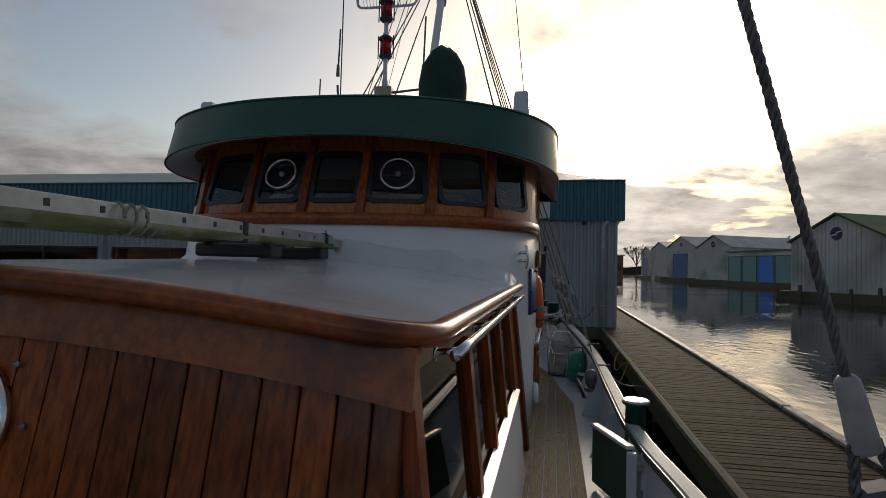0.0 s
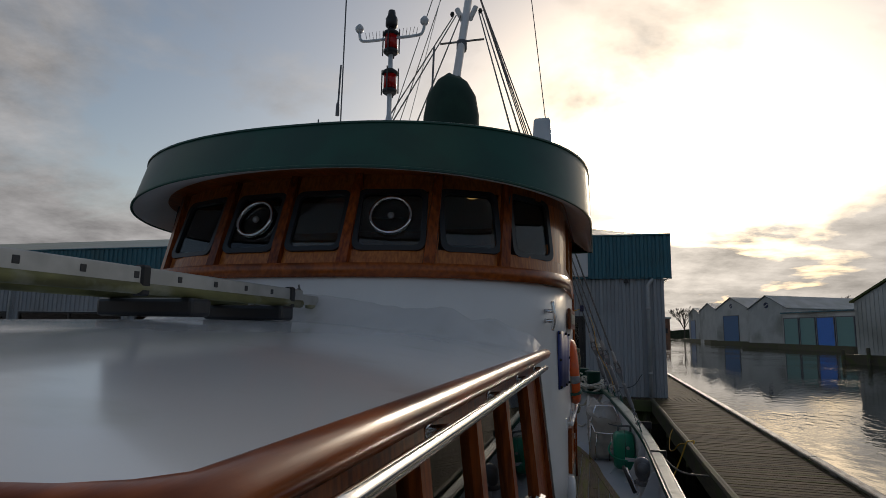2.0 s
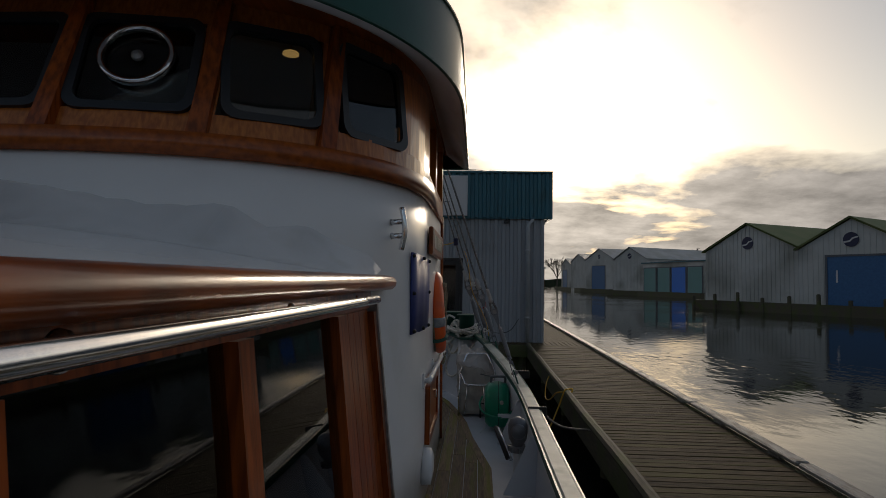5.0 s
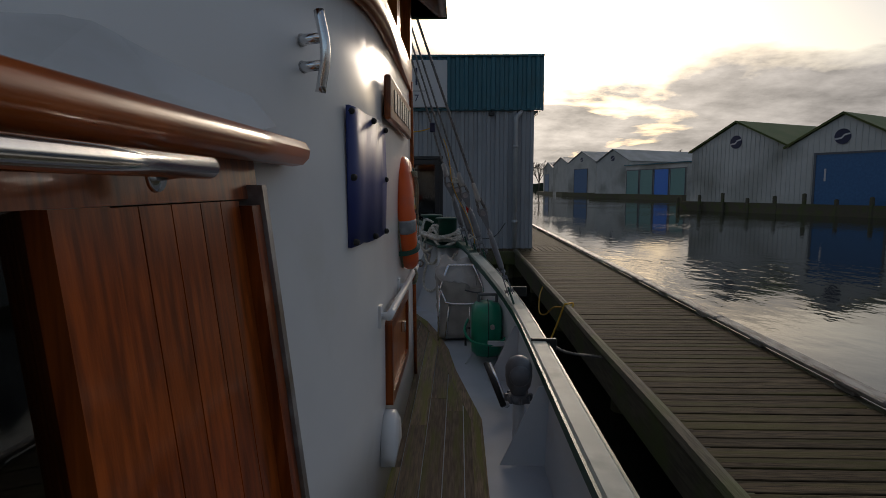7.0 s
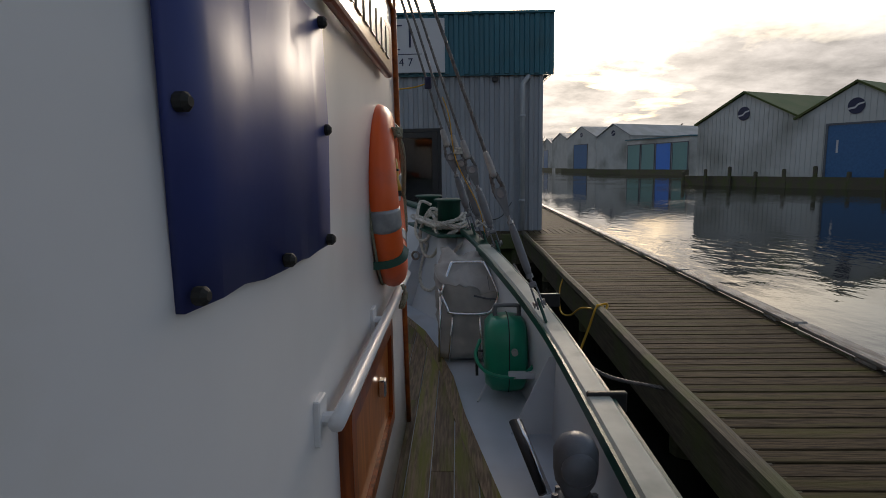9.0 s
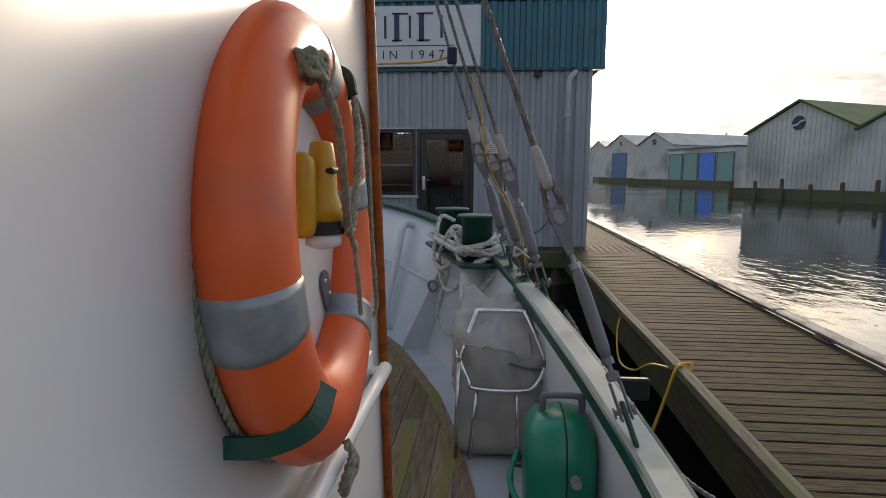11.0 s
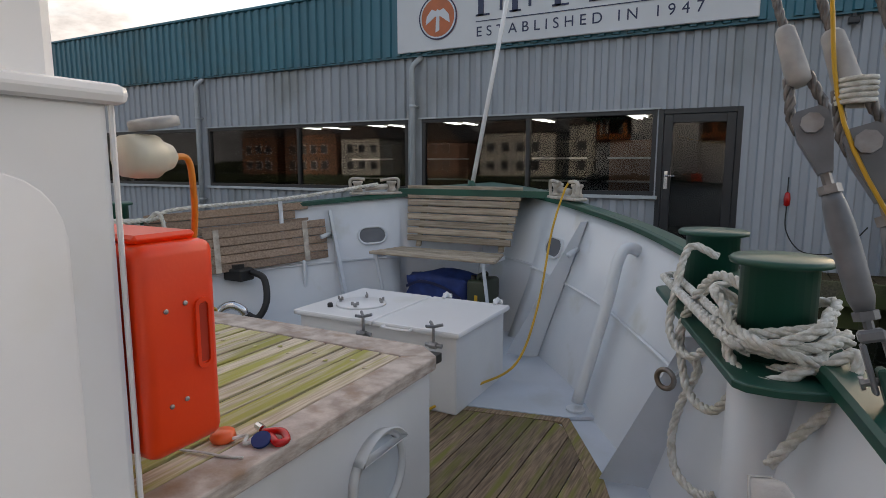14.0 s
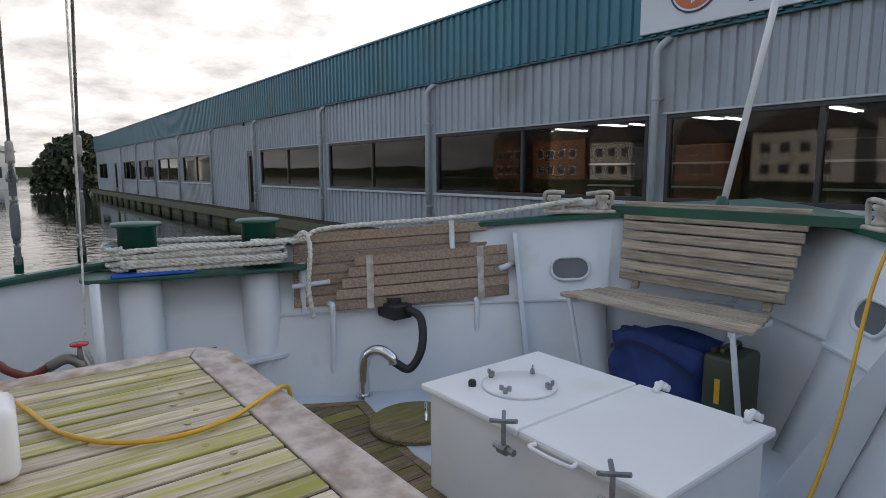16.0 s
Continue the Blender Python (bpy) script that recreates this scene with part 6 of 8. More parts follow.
def build_port_gear():
    # two folded slatted tables hung on the bulwark
    def table(name, label, a, b, z0, z1, rows, cut, lean):
        t = thing(name, label, "table top", "folded tables")
        d = (Vector(b) - Vector(a))
        L = d.length
        u = d.normalized()
        w = Vector((u.y, -u.x, 0))
        v = (Vector((0, 0, 1)) - w * lean).normalized()
        m = Matrix((u, v, u.cross(v))).transposed().to_4x4()
        m.translation = Vector(a)
        h = (z1 - z0) / rows
        for i in range(rows):
            c0 = cut * (i / rows) if cut > 0 else 0
            c1 = 0.12 * (i % 2) if cut == 0 and i > rows - 3 else 0
            part("slat", box(c0, L - c1, i * h + 0.003, (i + 1) * h - 0.003, -0.01, 0.012, 0.004, None, m), SLAT_PORT, t)
        for x in (L * 0.2, L * 0.82):
            st = box(x, x + 0.045, 0.0, rows * h, 0.013, 0.019, 0, None, m)
            if cut > 0:
                part("strap", st, LEADCREAM, t, "perforated metal strap")
        return m
    table("folded_table", "weathered slatted table top folded against the bulwark", (-3.50, 7.78, 0.46), (-2.86, 8.92, 0.53), 0.46, 0.95, 7, 0, 0.15)
    table("folded_table", "smaller weathered slatted table with metal straps, folded", (-3.30, 7.94, 0.45), (-2.72, 8.98, 0.52), 0.45, 0.80, 5, 0.2, 0.2)
    s = thing("table_stand", "pale painted tube stand of the folded tables", "stand")
    for x, y in ((-3.30, 7.95), (-2.84, 8.78)):
        part("leg", sweep(curve_points([(x - 0.12, y + 0.03, 0.48), (x, y, 0.50), (x + 0.03, y - 0.01, 0.44), (x + 0.03, y - 0.02, DECK + 0.005)], 5), 0.018, 8), BULWARK, s, "", True)
    part("leg", sweep([(-3.02, 8.72, 1.06), (-2.94, 8.70, DECK + 0.005)], 0.018, 8), BULWARK, s, "", True)
    # swan-neck pipe with a hose
    p = thing("swan_neck", "polished steel swan-neck vent pipe", "pipe")
    part("pipe", sweep(curve_points([(-3.06, 8.04, DECK), (-3.06, 8.04, 0.12), (-3.04, 8.06, 0.21), (-2.98, 8.11, 0.24), (-2.92, 8.16, 0.20), (-2.91, 8.17, 0.16)], 7), 0.035, 14), STEEL, p, "", True)
    part("flange", lathe([(0.055, DECK), (0.055, DECK + 0.015)], 16, None, pose(-3.06, 8.04, 0)), STEEL, p)
    h = thing("black_hose", "black ribbed hose to a pump below the table", "hose")
    part("hose", sweep(curve_points([(-2.91, 8.17, 0.17), (-2.84, 8.24, 0.13), (-2.82, 8.32, 0.25), (-2.88, 8.36, 0.42), (-3.00, 8.34, 0.47)], 8), 0.027, 12), RUBBER, h, "", True)
    part("pump", box(-3.2, -3.0, 8.23, 8.38, 0.40, 0.50, 0.015, None, None, 2), RUBBER, h)
    part("pump_cap", lathe([(0.05, 0.0), (0.05, 0.03)], 12, None, pose(-3.10, 8.30, 0.50)), RUBBER, h)
    # round manhole lid
    l = thing("manhole_lid", "round dark wooden manhole lid in the deck", "lid")
    part("disc", lathe([(0.27, 0), (0.27, 0.02), (0.26, 0.026), (0, 0.026)], 36, None, pose(-2.50, 8.06, DECK + 0.01)), TEAKDARK, l)
    part("grip", sweep(curve_points([(-2.56, 8.16, DECK + 0.075), (-2.52, 8.13, DECK + 0.105), (-2.42, 8.06, DECK + 0.105), (-2.38, 8.03, DECK + 0.075)], 4), 0.009, 8), STEEL, l)
    # tap on a standpipe
    t = thing("water_tap", "grey metal water tap with a red hand wheel", "tap")
    brass = material("dull_tap_metal", (0.22, 0.21, 0.19), 0.45, 0.7)
    part("standpipe", lathe([(0.02, 0.0), (0.02, 0.52)], 10, None, pose(-2.93, 6.52, DECK)), GALV, t, "", True)
    part("body", sweep(curve_points([(-2.93, 6.52, 0.45), (-2.93, 6.52, 0.50), (-2.95, 6.47, 0.53), (-2.97, 6.40, 0.50)], 5), 0.024, 10), brass, t, "", True)
    part("spindle", lathe([(0.018, 0), (0.012, 0.05), (0.008, 0.09)], 10, None, pose(-2.93, 6.52, 0.50)), brass, t, "", True)
    part("wheel", lathe([(0.02, 0), (0.038, 0.004), (0.038, 0.012), (0.0, 0.014)], 14, None, pose(-2.93, 6.52, 0.585)), LAMPRED, t, "", True)
    part("hose_end", sweep(curve_points([(-2.97, 6.40, 0.50), (-2.99, 6.33, 0.47), (-3.02, 6.26, 0.50), (-3.08, 6.2, 0.53), (-3.15, 6.12, 0.4)], 6), 0.018, 10), material("red_brown_hose", (0.16, 0.03, 0.02), 0.5), t, "", True)
    # shelf under the port bitts and stanchion
    f = thing("bitt_shelf", "pale painted shelf plate between the port bitt pipes", "shelf")
    part("plate", box(-3.98, -3.44, 6.72, 7.82, 0.16, 0.19, 0.005), BULWARK, f)
    for y in (6.66, 7.84):
        part("stanchion", sweep([(-3.50, y, 0.76), (-3.44, y, DECK)], 0.026, 8), BULWARK, f, "", True)
    part("pin", sweep([(-3.44, 7.74, 0.62), (-3.40, 7.99, 0.63)], 0.016, 8), BULWARK, f)


SLAT_PORT = material("brown_grey_slats", (0.34, 0.25, 0.19), 0.75, colour2=(0.21, 0.145, 0.105), scale=7, stretch=(0.9, 10, 10), mask=(0.35, 0.65), bump=0.3, bump_scale=14, vary=0.2)
build_port_gear()


# ---------------------------------------------------------------- rigging
HEAD = Vector((-1.58, 7.9, 8.8))


def build_shroud(foot, head, label, group, scale=1.0, sleeve=True, girth=1.0):
    s = thing("shroud", label, "shroud", group)
    f, h = Vector(foot), Vector(head)
    d = (h - f).normalized()
    side = d.cross(Vector((0, 1, 0))).normalized()
    other = d.cross(side)
    k = scale
    m = Matrix((side * k * girth, other * k * girth, d * k)).transposed().to_4x4()
    m.translation = f
    # lug on the rail, fork, bottle screw, fork, thimble, sleeve, wire
    part("chainplate", box(-0.012, 0.012, -0.035, 0.035, -0.10, 0.06, 0.006, None, m), GREEN, s, "green chain plate")
    fork = bmesh.new()
    for o in (-0.026, 0.026):
        box(o - 0.007, o + 0.007, -0.024, 0.024, -0.01, 0.13, 0.005, fork, m)
    box(-0.033, 0.033, -0.024, 0.024, 0.13, 0.165, 0.008, fork, m)
    part("lower_fork", fork, GREYPAINT, s)
    part("pin", lathe([(0.022, -0.055), (0.022, -0.038), (0.011, -0.038), (0.011, 0.045), (0.02, 0.045), (0.02, 0.056)], 8, None, m @ pose(0, 0, 0.025, 0, 90, 0)), GALV, s, "bolt with nut")
    part("lock_nut", lathe([(0.013, 0.165), (0.013, 0.19), (0.032, 0.19), (0.032, 0.215), (0.013, 0.215)], 6, None, m), GREYPAINT, s)
    part("bottle_screw", lathe([(0.024, 0.215), (0.034, 0.25), (0.036, 0.33), (0.036, 0.46), (0.03, 0.52), (0.024, 0.55)], 16, None, m), GREYPAINT, s, "grey bottle screw body", True)
    # black disc on the solid body paints the dark of a drilled hole
    part("hole", lathe([(0.009, 0.0345), (0.009, 0.0368)], 10, None, m @ pose(0, 0, 0.38, 90, 0, 0)), RUBBER, s)
    part("upper_nut", lathe([(0.03, 0.55), (0.03, 0.575), (0.014, 0.575), (0.014, 0.63)], 6, None, m), GALV, s)
    fk = bmesh.new()
    loft([[m @ Vector((x * w, y * 0.026, z)) for x, y in ((-1, -1), (1, -1), (1, 1), (-1, 1))] for z, w in ((0.61, 0.018), (0.66, 0.03), (0.72, 0.045), (0.78, 0.047), (0.80, 0.03))], bm=fk)
    part("jaw", fk, GREYPAINT, s)
    part("jaw_bolt", lathe([(0.03, -0.04), (0.03, 0.04)], 8, None, m @ pose(0, 0, 0.755, 90, 0, 0)), GALV, s)
    loop = [m @ Vector((0.045 * math.sin(t) * (1.0 if t < 3.2 else 1.0), 0, 0.79 - 0.075 * math.cos(t) + (0.05 if math.cos(t) < -0.8 else 0))) for t in [2 * math.pi * i / 20 for i in range(21)]]
    part("thimble_loop", laid_rope(loop, 0.013, 3), WIRE, s, "wire eye round a thimble", True)
    if sleeve:
        part("sleeve", lathe([(0.016, 0.875), (0.034, 0.885), (0.033, 0.93), (0.031, 0.97), (0.030, 1.0), (0.027, 1.05), (0.017, 1.062)], 14, None, m), LEAD, s, "pale grey sleeve", True)
    wire_len = (h - f).length
    part("wire", laid_rope([f + d * 1.05 * k, f + d * min(wire_len, 3.2)], 0.0125 * k, 4, 0.10, 0.012, None, 5), WIRE, s, "twisted wire rope", True)
    if wire_len > 3.2:
        part("upper_wire", sweep([f + d * 3.2, h], 0.0125 * k, 6), WIRE, s)
    return s


SHROUD = 0.84
build_shroud((0.86, 6.54, 0.82), HEAD, "heavy wire shroud with a grey bottle screw", "starboard shrouds", SHROUD)
build_shroud((0.95, 6.33, 0.77), HEAD, "heavy wire shroud with a grey bottle screw and yellow cord", "starboard shrouds", SHROUD)
build_shroud((1.04, 6.13, 0.72), HEAD, "heavy wire shroud with a whipped eye", "starboard shrouds", SHROUD)
build_shroud((1.19, 4.80, 0.56), HEAD, "thick wire shroud with a pale taped sleeve", "starboard shrouds", 0.92, True, 0.7)
build_shroud((1.58, -2.48, 0.46), (0.34, -2.88, 4.75), "thick wire stay at the after rail", "after stays", 0.98)
build_shroud((-4.19, 6.36, 0.82), (-1.62, 6.42, 8.8), "slim wire shroud at the port rail", "port shrouds", 0.7)
build_shroud((-4.14, 6.68, 0.86), (-1.62, 6.74, 8.8), "slim wire shroud at the port rail", "port shrouds", 0.7)


def build_small_lines():
    a = thing("signal_halyard", "thin halyard led down to the port rail", "line")
    part("line", sweep([(-3.55, 6.60, 0.42), (-3.56, 6.62, 0.9), (-1.7, 6.6, 8.6)], 0.006, 6), ROPE, a)
    part("tassel", laid_rope(curve_points([(-3.55, 6.60, 0.44), (-3.52, 6.62, 0.36), (-3.56, 6.63, 0.30), (-3.57, 6.59, 0.40)], 5), 0.007, 3), ROPE, a)
    y = thing("yellow_twine", "yellow cord twisted along the shroud", "cord")
    f = Vector((0.95, 6.33, 0.77))
    d = (HEAD - f).normalized()
    pts = [f + d * s + Vector((0.03 * math.sin(s * 7), -0.04 + 0.02 * math.cos(s * 9), 0)) for s in [0.02 + 0.06 * i for i in range(21)]]
    part("cord", sweep(pts, 0.0045, 6), YELLOW, y, "", True)
    top = Vector((0.49, 6.70, 2.05))
    sw = [top + Vector((0, -0.03, 0)), top + Vector((-0.16, -0.12, -0.05)), Vector((-0.03, 6.36, 1.95)), Vector((-0.18, 6.3, 1.928)), Vector((-0.59, 6.25, 1.98)), Vector((-0.95, 6.2, 2.05)), Vector((-1.5, 6.0, 2.2))]
    l = thing("yellow_lead", "yellow cable hung from the shroud to the deck house", "cable")
    part("cable", sweep(curve_points(sw, 8), 0.0065, 6), YELLOW, l, "", True)
    part("plug", box(-0.03, 0.03, -0.02, 0.02, -0.05, 0.05, 0.008, None, Matrix.Translation(top + Vector((0.0, -0.04, 0)))), NAVY, l)
    w = thing("whipping_cord", "white cord whipped round the shrouds", "cord")
    c = f + d * 0.72
    part("turns", sweep([c + Vector((0.034 * math.cos(t), 0.034 * math.sin(t), 0.0018 * t)) for t in [0.5 * i for i in range(64)]], 0.006, 5), ROPE, w, "", True)
    q = f + d * 0.12
    part("knot", sweep(curve_points([q + Vector((0.05 * math.cos(t * 2.1), 0.045 * math.sin(t * 1.7), 0.03 * math.sin(t * 2.9))) for t in range(14)], 4), 0.007, 6), ROPE, w, "", True)
    b = thing("bow_cable", "yellow cord hung from the bow fairlead to the deck", "cord")
    part("cord", sweep(curve_points([(-0.68, 9.36, 1.20), (-0.70, 9.30, 1.12), (-0.72, 9.1, 0.85), (-0.70, 8.75, 0.35), (-0.72, 8.4, 0.05), (-0.85, 8.0, 0.0), (-1.05, 7.55, DECK + 0.01), (-1.3, 7.35, DECK + 0.01)], 8), 0.008, 8), YELLOW, b, "", True)
    k = thing("dock_cord", "yellow mooring cord tied round the jetty edge", "cord")
    part("cord", sweep(curve_points([(2.0, 6.86, 0.06), (2.10, 6.88, 0.07), (2.08, 6.84, 0.03), (2.0, 6.83, 0.06), (1.9, 6.75, -0.15), (1.75, 6.6, -0.42), (1.6, 6.4, -0.5), (1.4, 6.3, -0.3)], 7), 0.011, 8), YELLOW, k, "", True)
    part("slack", sweep(curve_points([(2.0, 6.9, 0.02), (1.93, 7.2, -0.05), (1.88, 7.5, -0.2), (1.86, 7.9, -0.25), (1.92, 8.3, -0.1), (2.03, 8.6, 0.03)], 7), 0.009, 8), YELLOW, k, "", True)
    ml = thing("spring_line", "dark mooring line from the rail to the jetty", "rope")
    part("line", laid_rope(curve_points([(1.18, 6.3, 0.55), (1.4, 6.0, 0.2), (1.7, 5.6, -0.1), (2.05, 5.1, -0.05)], 8), 0.014, 3), WIRE, ml, "", True)


build_small_lines()


# ---------------------------------------------------------------- side deck gear
def build_covered_bag():
    b = thing("raft_bag", "grey canvas covered bag in a steel tube cradle", "bag")
    rings = []

    def top_z(x, y):
        return 0.46 + (y - 5.72) * 0.40 - (x - 0.80) * 0.16

    # sides up to the sloped top, then the top drawn in to its middle
    steps = [(f / 9, 1.0) for f in range(10)] + [(1.03, 0.94), (1.05, 0.80), (1.06, 0.6), (1.065, 0.38), (1.065, 0.12)]
    for f, g in steps:
        ring = []
        for i in range(48):
            a = 2 * math.pi * i / 48
            c, s = math.cos(a), math.sin(a)
            q = (abs(c) ** 7 + abs(s) ** 7) ** (-1 / 7)
            x, y = 0.81 + 0.215 * q * c * g, 5.97 + 0.245 * q * s * g
            z = DECK + 0.02 + (top_z(x, y) - DECK - 0.02) * f
            # canvas folds: long ridges, a sagging middle and creases under the rim
            fold = 0.034 * (1 - abs(noise.noise(Vector((x * 7 + z * 5, y * 7 - z * 3, z * 2)))) * 3)
            crease = 0.020 * (1 - abs(noise.noise(Vector((x * 15, y * 15 + 4, z * 9)))) * 4)
            d = Vector((c, s, 0)) * (1 if g == 1.0 else 0.2) + Vector((0, 0, 1)) * (0 if f < 0.9 else 0.9)
            p = Vector((x, y, z)) + d * (fold + crease) * (0.35 + 0.65 * min(1, f))
            p.x += 0.02 * math.sin(f * 3) * (1 if c > 0 else -1)
            ring.append(p)
        rings.append(ring)
    part("cover", loft(rings), TARP, b, "creased grey canvas cover", True)
    part("piping", sweep([p * 1.0 for p in rings[9]], 0.004, 6, None, True), TARP, b)
    part("webbing", sweep(curve_points([(0.95, 6.16, top_z(0.95, 6.16) + 0.03), (0.94, 5.95, top_z(0.94, 5.95) + 0.035), (0.95, 5.78, top_z(0.95, 5.78) + 0.03), (0.96, 5.715, 0.38)], 6), 0, section=[(-0.012, -0.002), (0.012, -0.002), (0.012, 0.002), (-0.012, 0.002)]), FRAMEGREY, b)
    hoop = [(0.575, 6.12, 0.47), (0.585, 5.80, 0.46), (0.60, 5.72, 0.44), (0.65, 5.68, 0.34), (0.68, 5.672, 0.305), (0.90, 5.672, 0.30), (0.97, 5.68, 0.33), (1.02, 5.72, 0.42), (1.05, 5.80, 0.46), (1.06, 6.1, 0.47)]
    part("cradle_tube", sweep(curve_points(hoop, 6), 0.011, 10), STEEL, b, "polished steel tube", True)
    over = [(0.60, 5.715, 0.42), (0.625, 5.73, 0.50), (0.65, 5.79, 0.57), (0.675, 5.88, 0.625), (0.70, 5.905, 0.635), (0.90, 5.905, 0.635), (0.93, 5.88, 0.62), (0.97, 5.78, 0.55), (1.0, 5.73, 0.48), (1.02, 5.715, 0.42)]
    part("cradle_tube", sweep(curve_points(over, 6), 0.011, 10), STEEL, b, "polished steel tube", True)
    for x0, x1 in ((0.60, 0.585), (0.69, 0.655), (0.88, 0.90)):
        part("cradle_tube", sweep([(x0, 5.69, 0.42 if x0 < 0.65 else 0.305), (x1, 5.70, DECK)], 0.010, 10), STEEL, b, "polished steel tube", True)
    part("clamp", lathe([(0.018, -0.018), (0.018, 0.018)], 10, None, pose(0.60, 5.715, 0.43)), STEEL, b)
    part("clamp", lathe([(0.018, -0.018), (0.018, 0.018)], 10, None, pose(1.02, 5.715, 0.43)), STEEL, b)
    part("zip", sweep([(0.84, 5.70, 0.425), (0.93, 5.695, 0.405), (1.0, 5.70, 0.40)], 0.007, 6), FRAMEGREY, b)


build_covered_bag()


def build_hose_reel():
    r = thing("hose_reel", "green plastic hose reel with a dark carrying handle", "hose reel")
    cx, cy, cz = 1.03, 5.16, 0.19
    rings = []
    for x, rr in ((-0.15, 0.10), (-0.145, 0.17), (-0.10, 0.205), (0.0, 0.215), (0.09, 0.205), (0.12, 0.17), (0.125, 0.1)):
        ring = []
        for i in range(30):
            a = 2 * math.pi * i / 30
            c, s = math.cos(a), math.sin(a)
            q = (abs(c) ** 3 + abs(s) ** 3) ** (-1 / 3)
            ring.append(Vector((cx + x * 0.95, cy + rr * c * q * 0.95, cz + rr * s * q * 1.12)))
        rings.append(ring)
    part("shell", loft(rings), REEL, r, "", True)
    part("seam", sweep([Vector((cx, cy + (p.y - cy) * 1.004, cz + (p.z - cz) * 1.004)) for p in rings[3]], 0.003, 4, None, True), CAULK, r)
    part("handle", sweep(curve_points([(cx - 0.075, cy, 0.41), (cx - 0.075, cy, 0.465), (cx - 0.06, cy, 0.485), (cx + 0.06, cy, 0.485), (cx + 0.075, cy, 0.465), (cx + 0.075, cy, 0.41)], 4), 0.014, 8), GREYPAINT, r, "dark grey carrying handle", True)
    part("handle_base", box(cx - 0.085, cx + 0.085, cy - 0.02, cy + 0.02, 0.40, 0.425, 0.006), GREYPAINT, r)
    part("spigot", lathe([(0.02, 0), (0.02, 0.03), (0.014, 0.03), (0.014, 0.04)], 12, None, pose(cx + 0.03, cy - 0.20, 0.25, 90, 0, 0)), LEAD, r)
    part("hose", sweep(curve_points([(cx - 0.17, cy - 0.05, 0.28), (cx - 0.20, cy - 0.14, 0.20), (cx - 0.13, cy - 0.23, 0.13), (cx + 0.03, cy - 0.25, 0.11), (cx + 0.14, cy - 0.2, 0.16), (cx + 0.16, cy - 0.08, 0.22)], 7), 0.011, 8), REEL, r, "green hose end", True)
    part("crank", sweep([(cx - 0.15, cy, cz), (cx - 0.19, cy, cz), (cx - 0.19, cy - 0.06, cz - 0.14)], 0.01, 6), RUBBER, r)
    b = thing("reel_bracket", "pale bracket holding the reel to the bulwark", "bracket")
    part("arm", box(1.02, 1.24, 4.90, 4.94, 0.10, 0.14, 0.004), BULWARK, b)
    part("foot", sweep([(0.96, 5.3, 0.02), (0.84, 5.0, DECK - 0.01)], 0.008, 6), BULWARK, b)


build_hose_reel()


def build_deck_vent():
    v = thing("deck_vent", "grey cast gooseneck vent with a screw collar", "vent")
    x, y = 1.13, 3.52
    part("pipe", lathe([(0.036, DECK), (0.034, 0.02), (0.034, 0.18)], 14, None, pose(x, y, 0)), BULWARK, v, "", True)
    part("collar", lathe([(0.05, 0.155), (0.066, 0.165), (0.07, 0.175), (0.07, 0.195), (0.055, 0.205)], 16, None, pose(x, y, 0)), GREYPAINT, v, "", True)
    for k in range(8):
        a = 2 * math.pi * k / 8
        part("collar_lug", lathe([(0.012, 0.165), (0.012, 0.205)], 6, None, pose(x + 0.07 * math.cos(a), y + 0.07 * math.sin(a), 0)), GREYPAINT, v)
    part("head", lathe([(0.04, 0.20), (0.05, 0.225), (0.07, 0.26), (0.078, 0.31), (0.078, 0.37), (0.06, 0.41), (0.025, 0.43), (0.0, 0.432)], 18, None, pose(x, y, 0)), GREYPAINT, v, "", True)
    part("flap", lathe([(0.058, 0.05), (0.062, 0.07), (0.05, 0.085), (0.0, 0.09)], 18, None, pose(x, y, 0.33, 90, 0, 0)), GREYPAINT, v, "", True)
    s = thing("rail_strap", "black strap round the rail capping", "strap", "rail straps")
    part("strap", box(1.24, 1.40, 3.84, 3.87, 0.36, 0.447, 0.006), RUBBER, s)
    s2 = copy_thing(s, pose(-0.03, 1.36, 0.10))
    w = thing("dark_wiper", "dark folded chair frame behind the vent", "frame")
    part("bar", sweep([(0.97, 4.12, 0.20), (1.07, 3.86, 0.0)], 0.02, 8), RUBBER, w, "", True)
    part("bar", sweep([(1.00, 4.17, 0.18), (1.10, 3.90, -0.02)], 0.016, 8), STEEL, w, "", True)
    k = thing("bulwark_stay", "grey tapered plate stay inside the bulwark", "stay", "bulwark stays")
    part("plate", loft([[Vector(q) + Vector((0, o, 0)) for q in ((1.0, 3.2, DECK), (1.26, 3.2, DECK), (1.26, 3.2, 0.36), (1.2, 3.2, 0.36))] for o in (-0.006, 0.006)]), BULWARK, k)
    for y in (1.6, 4.55):
        copy_thing(k, pose(0, y - 3.2, 0))


build_deck_vent()


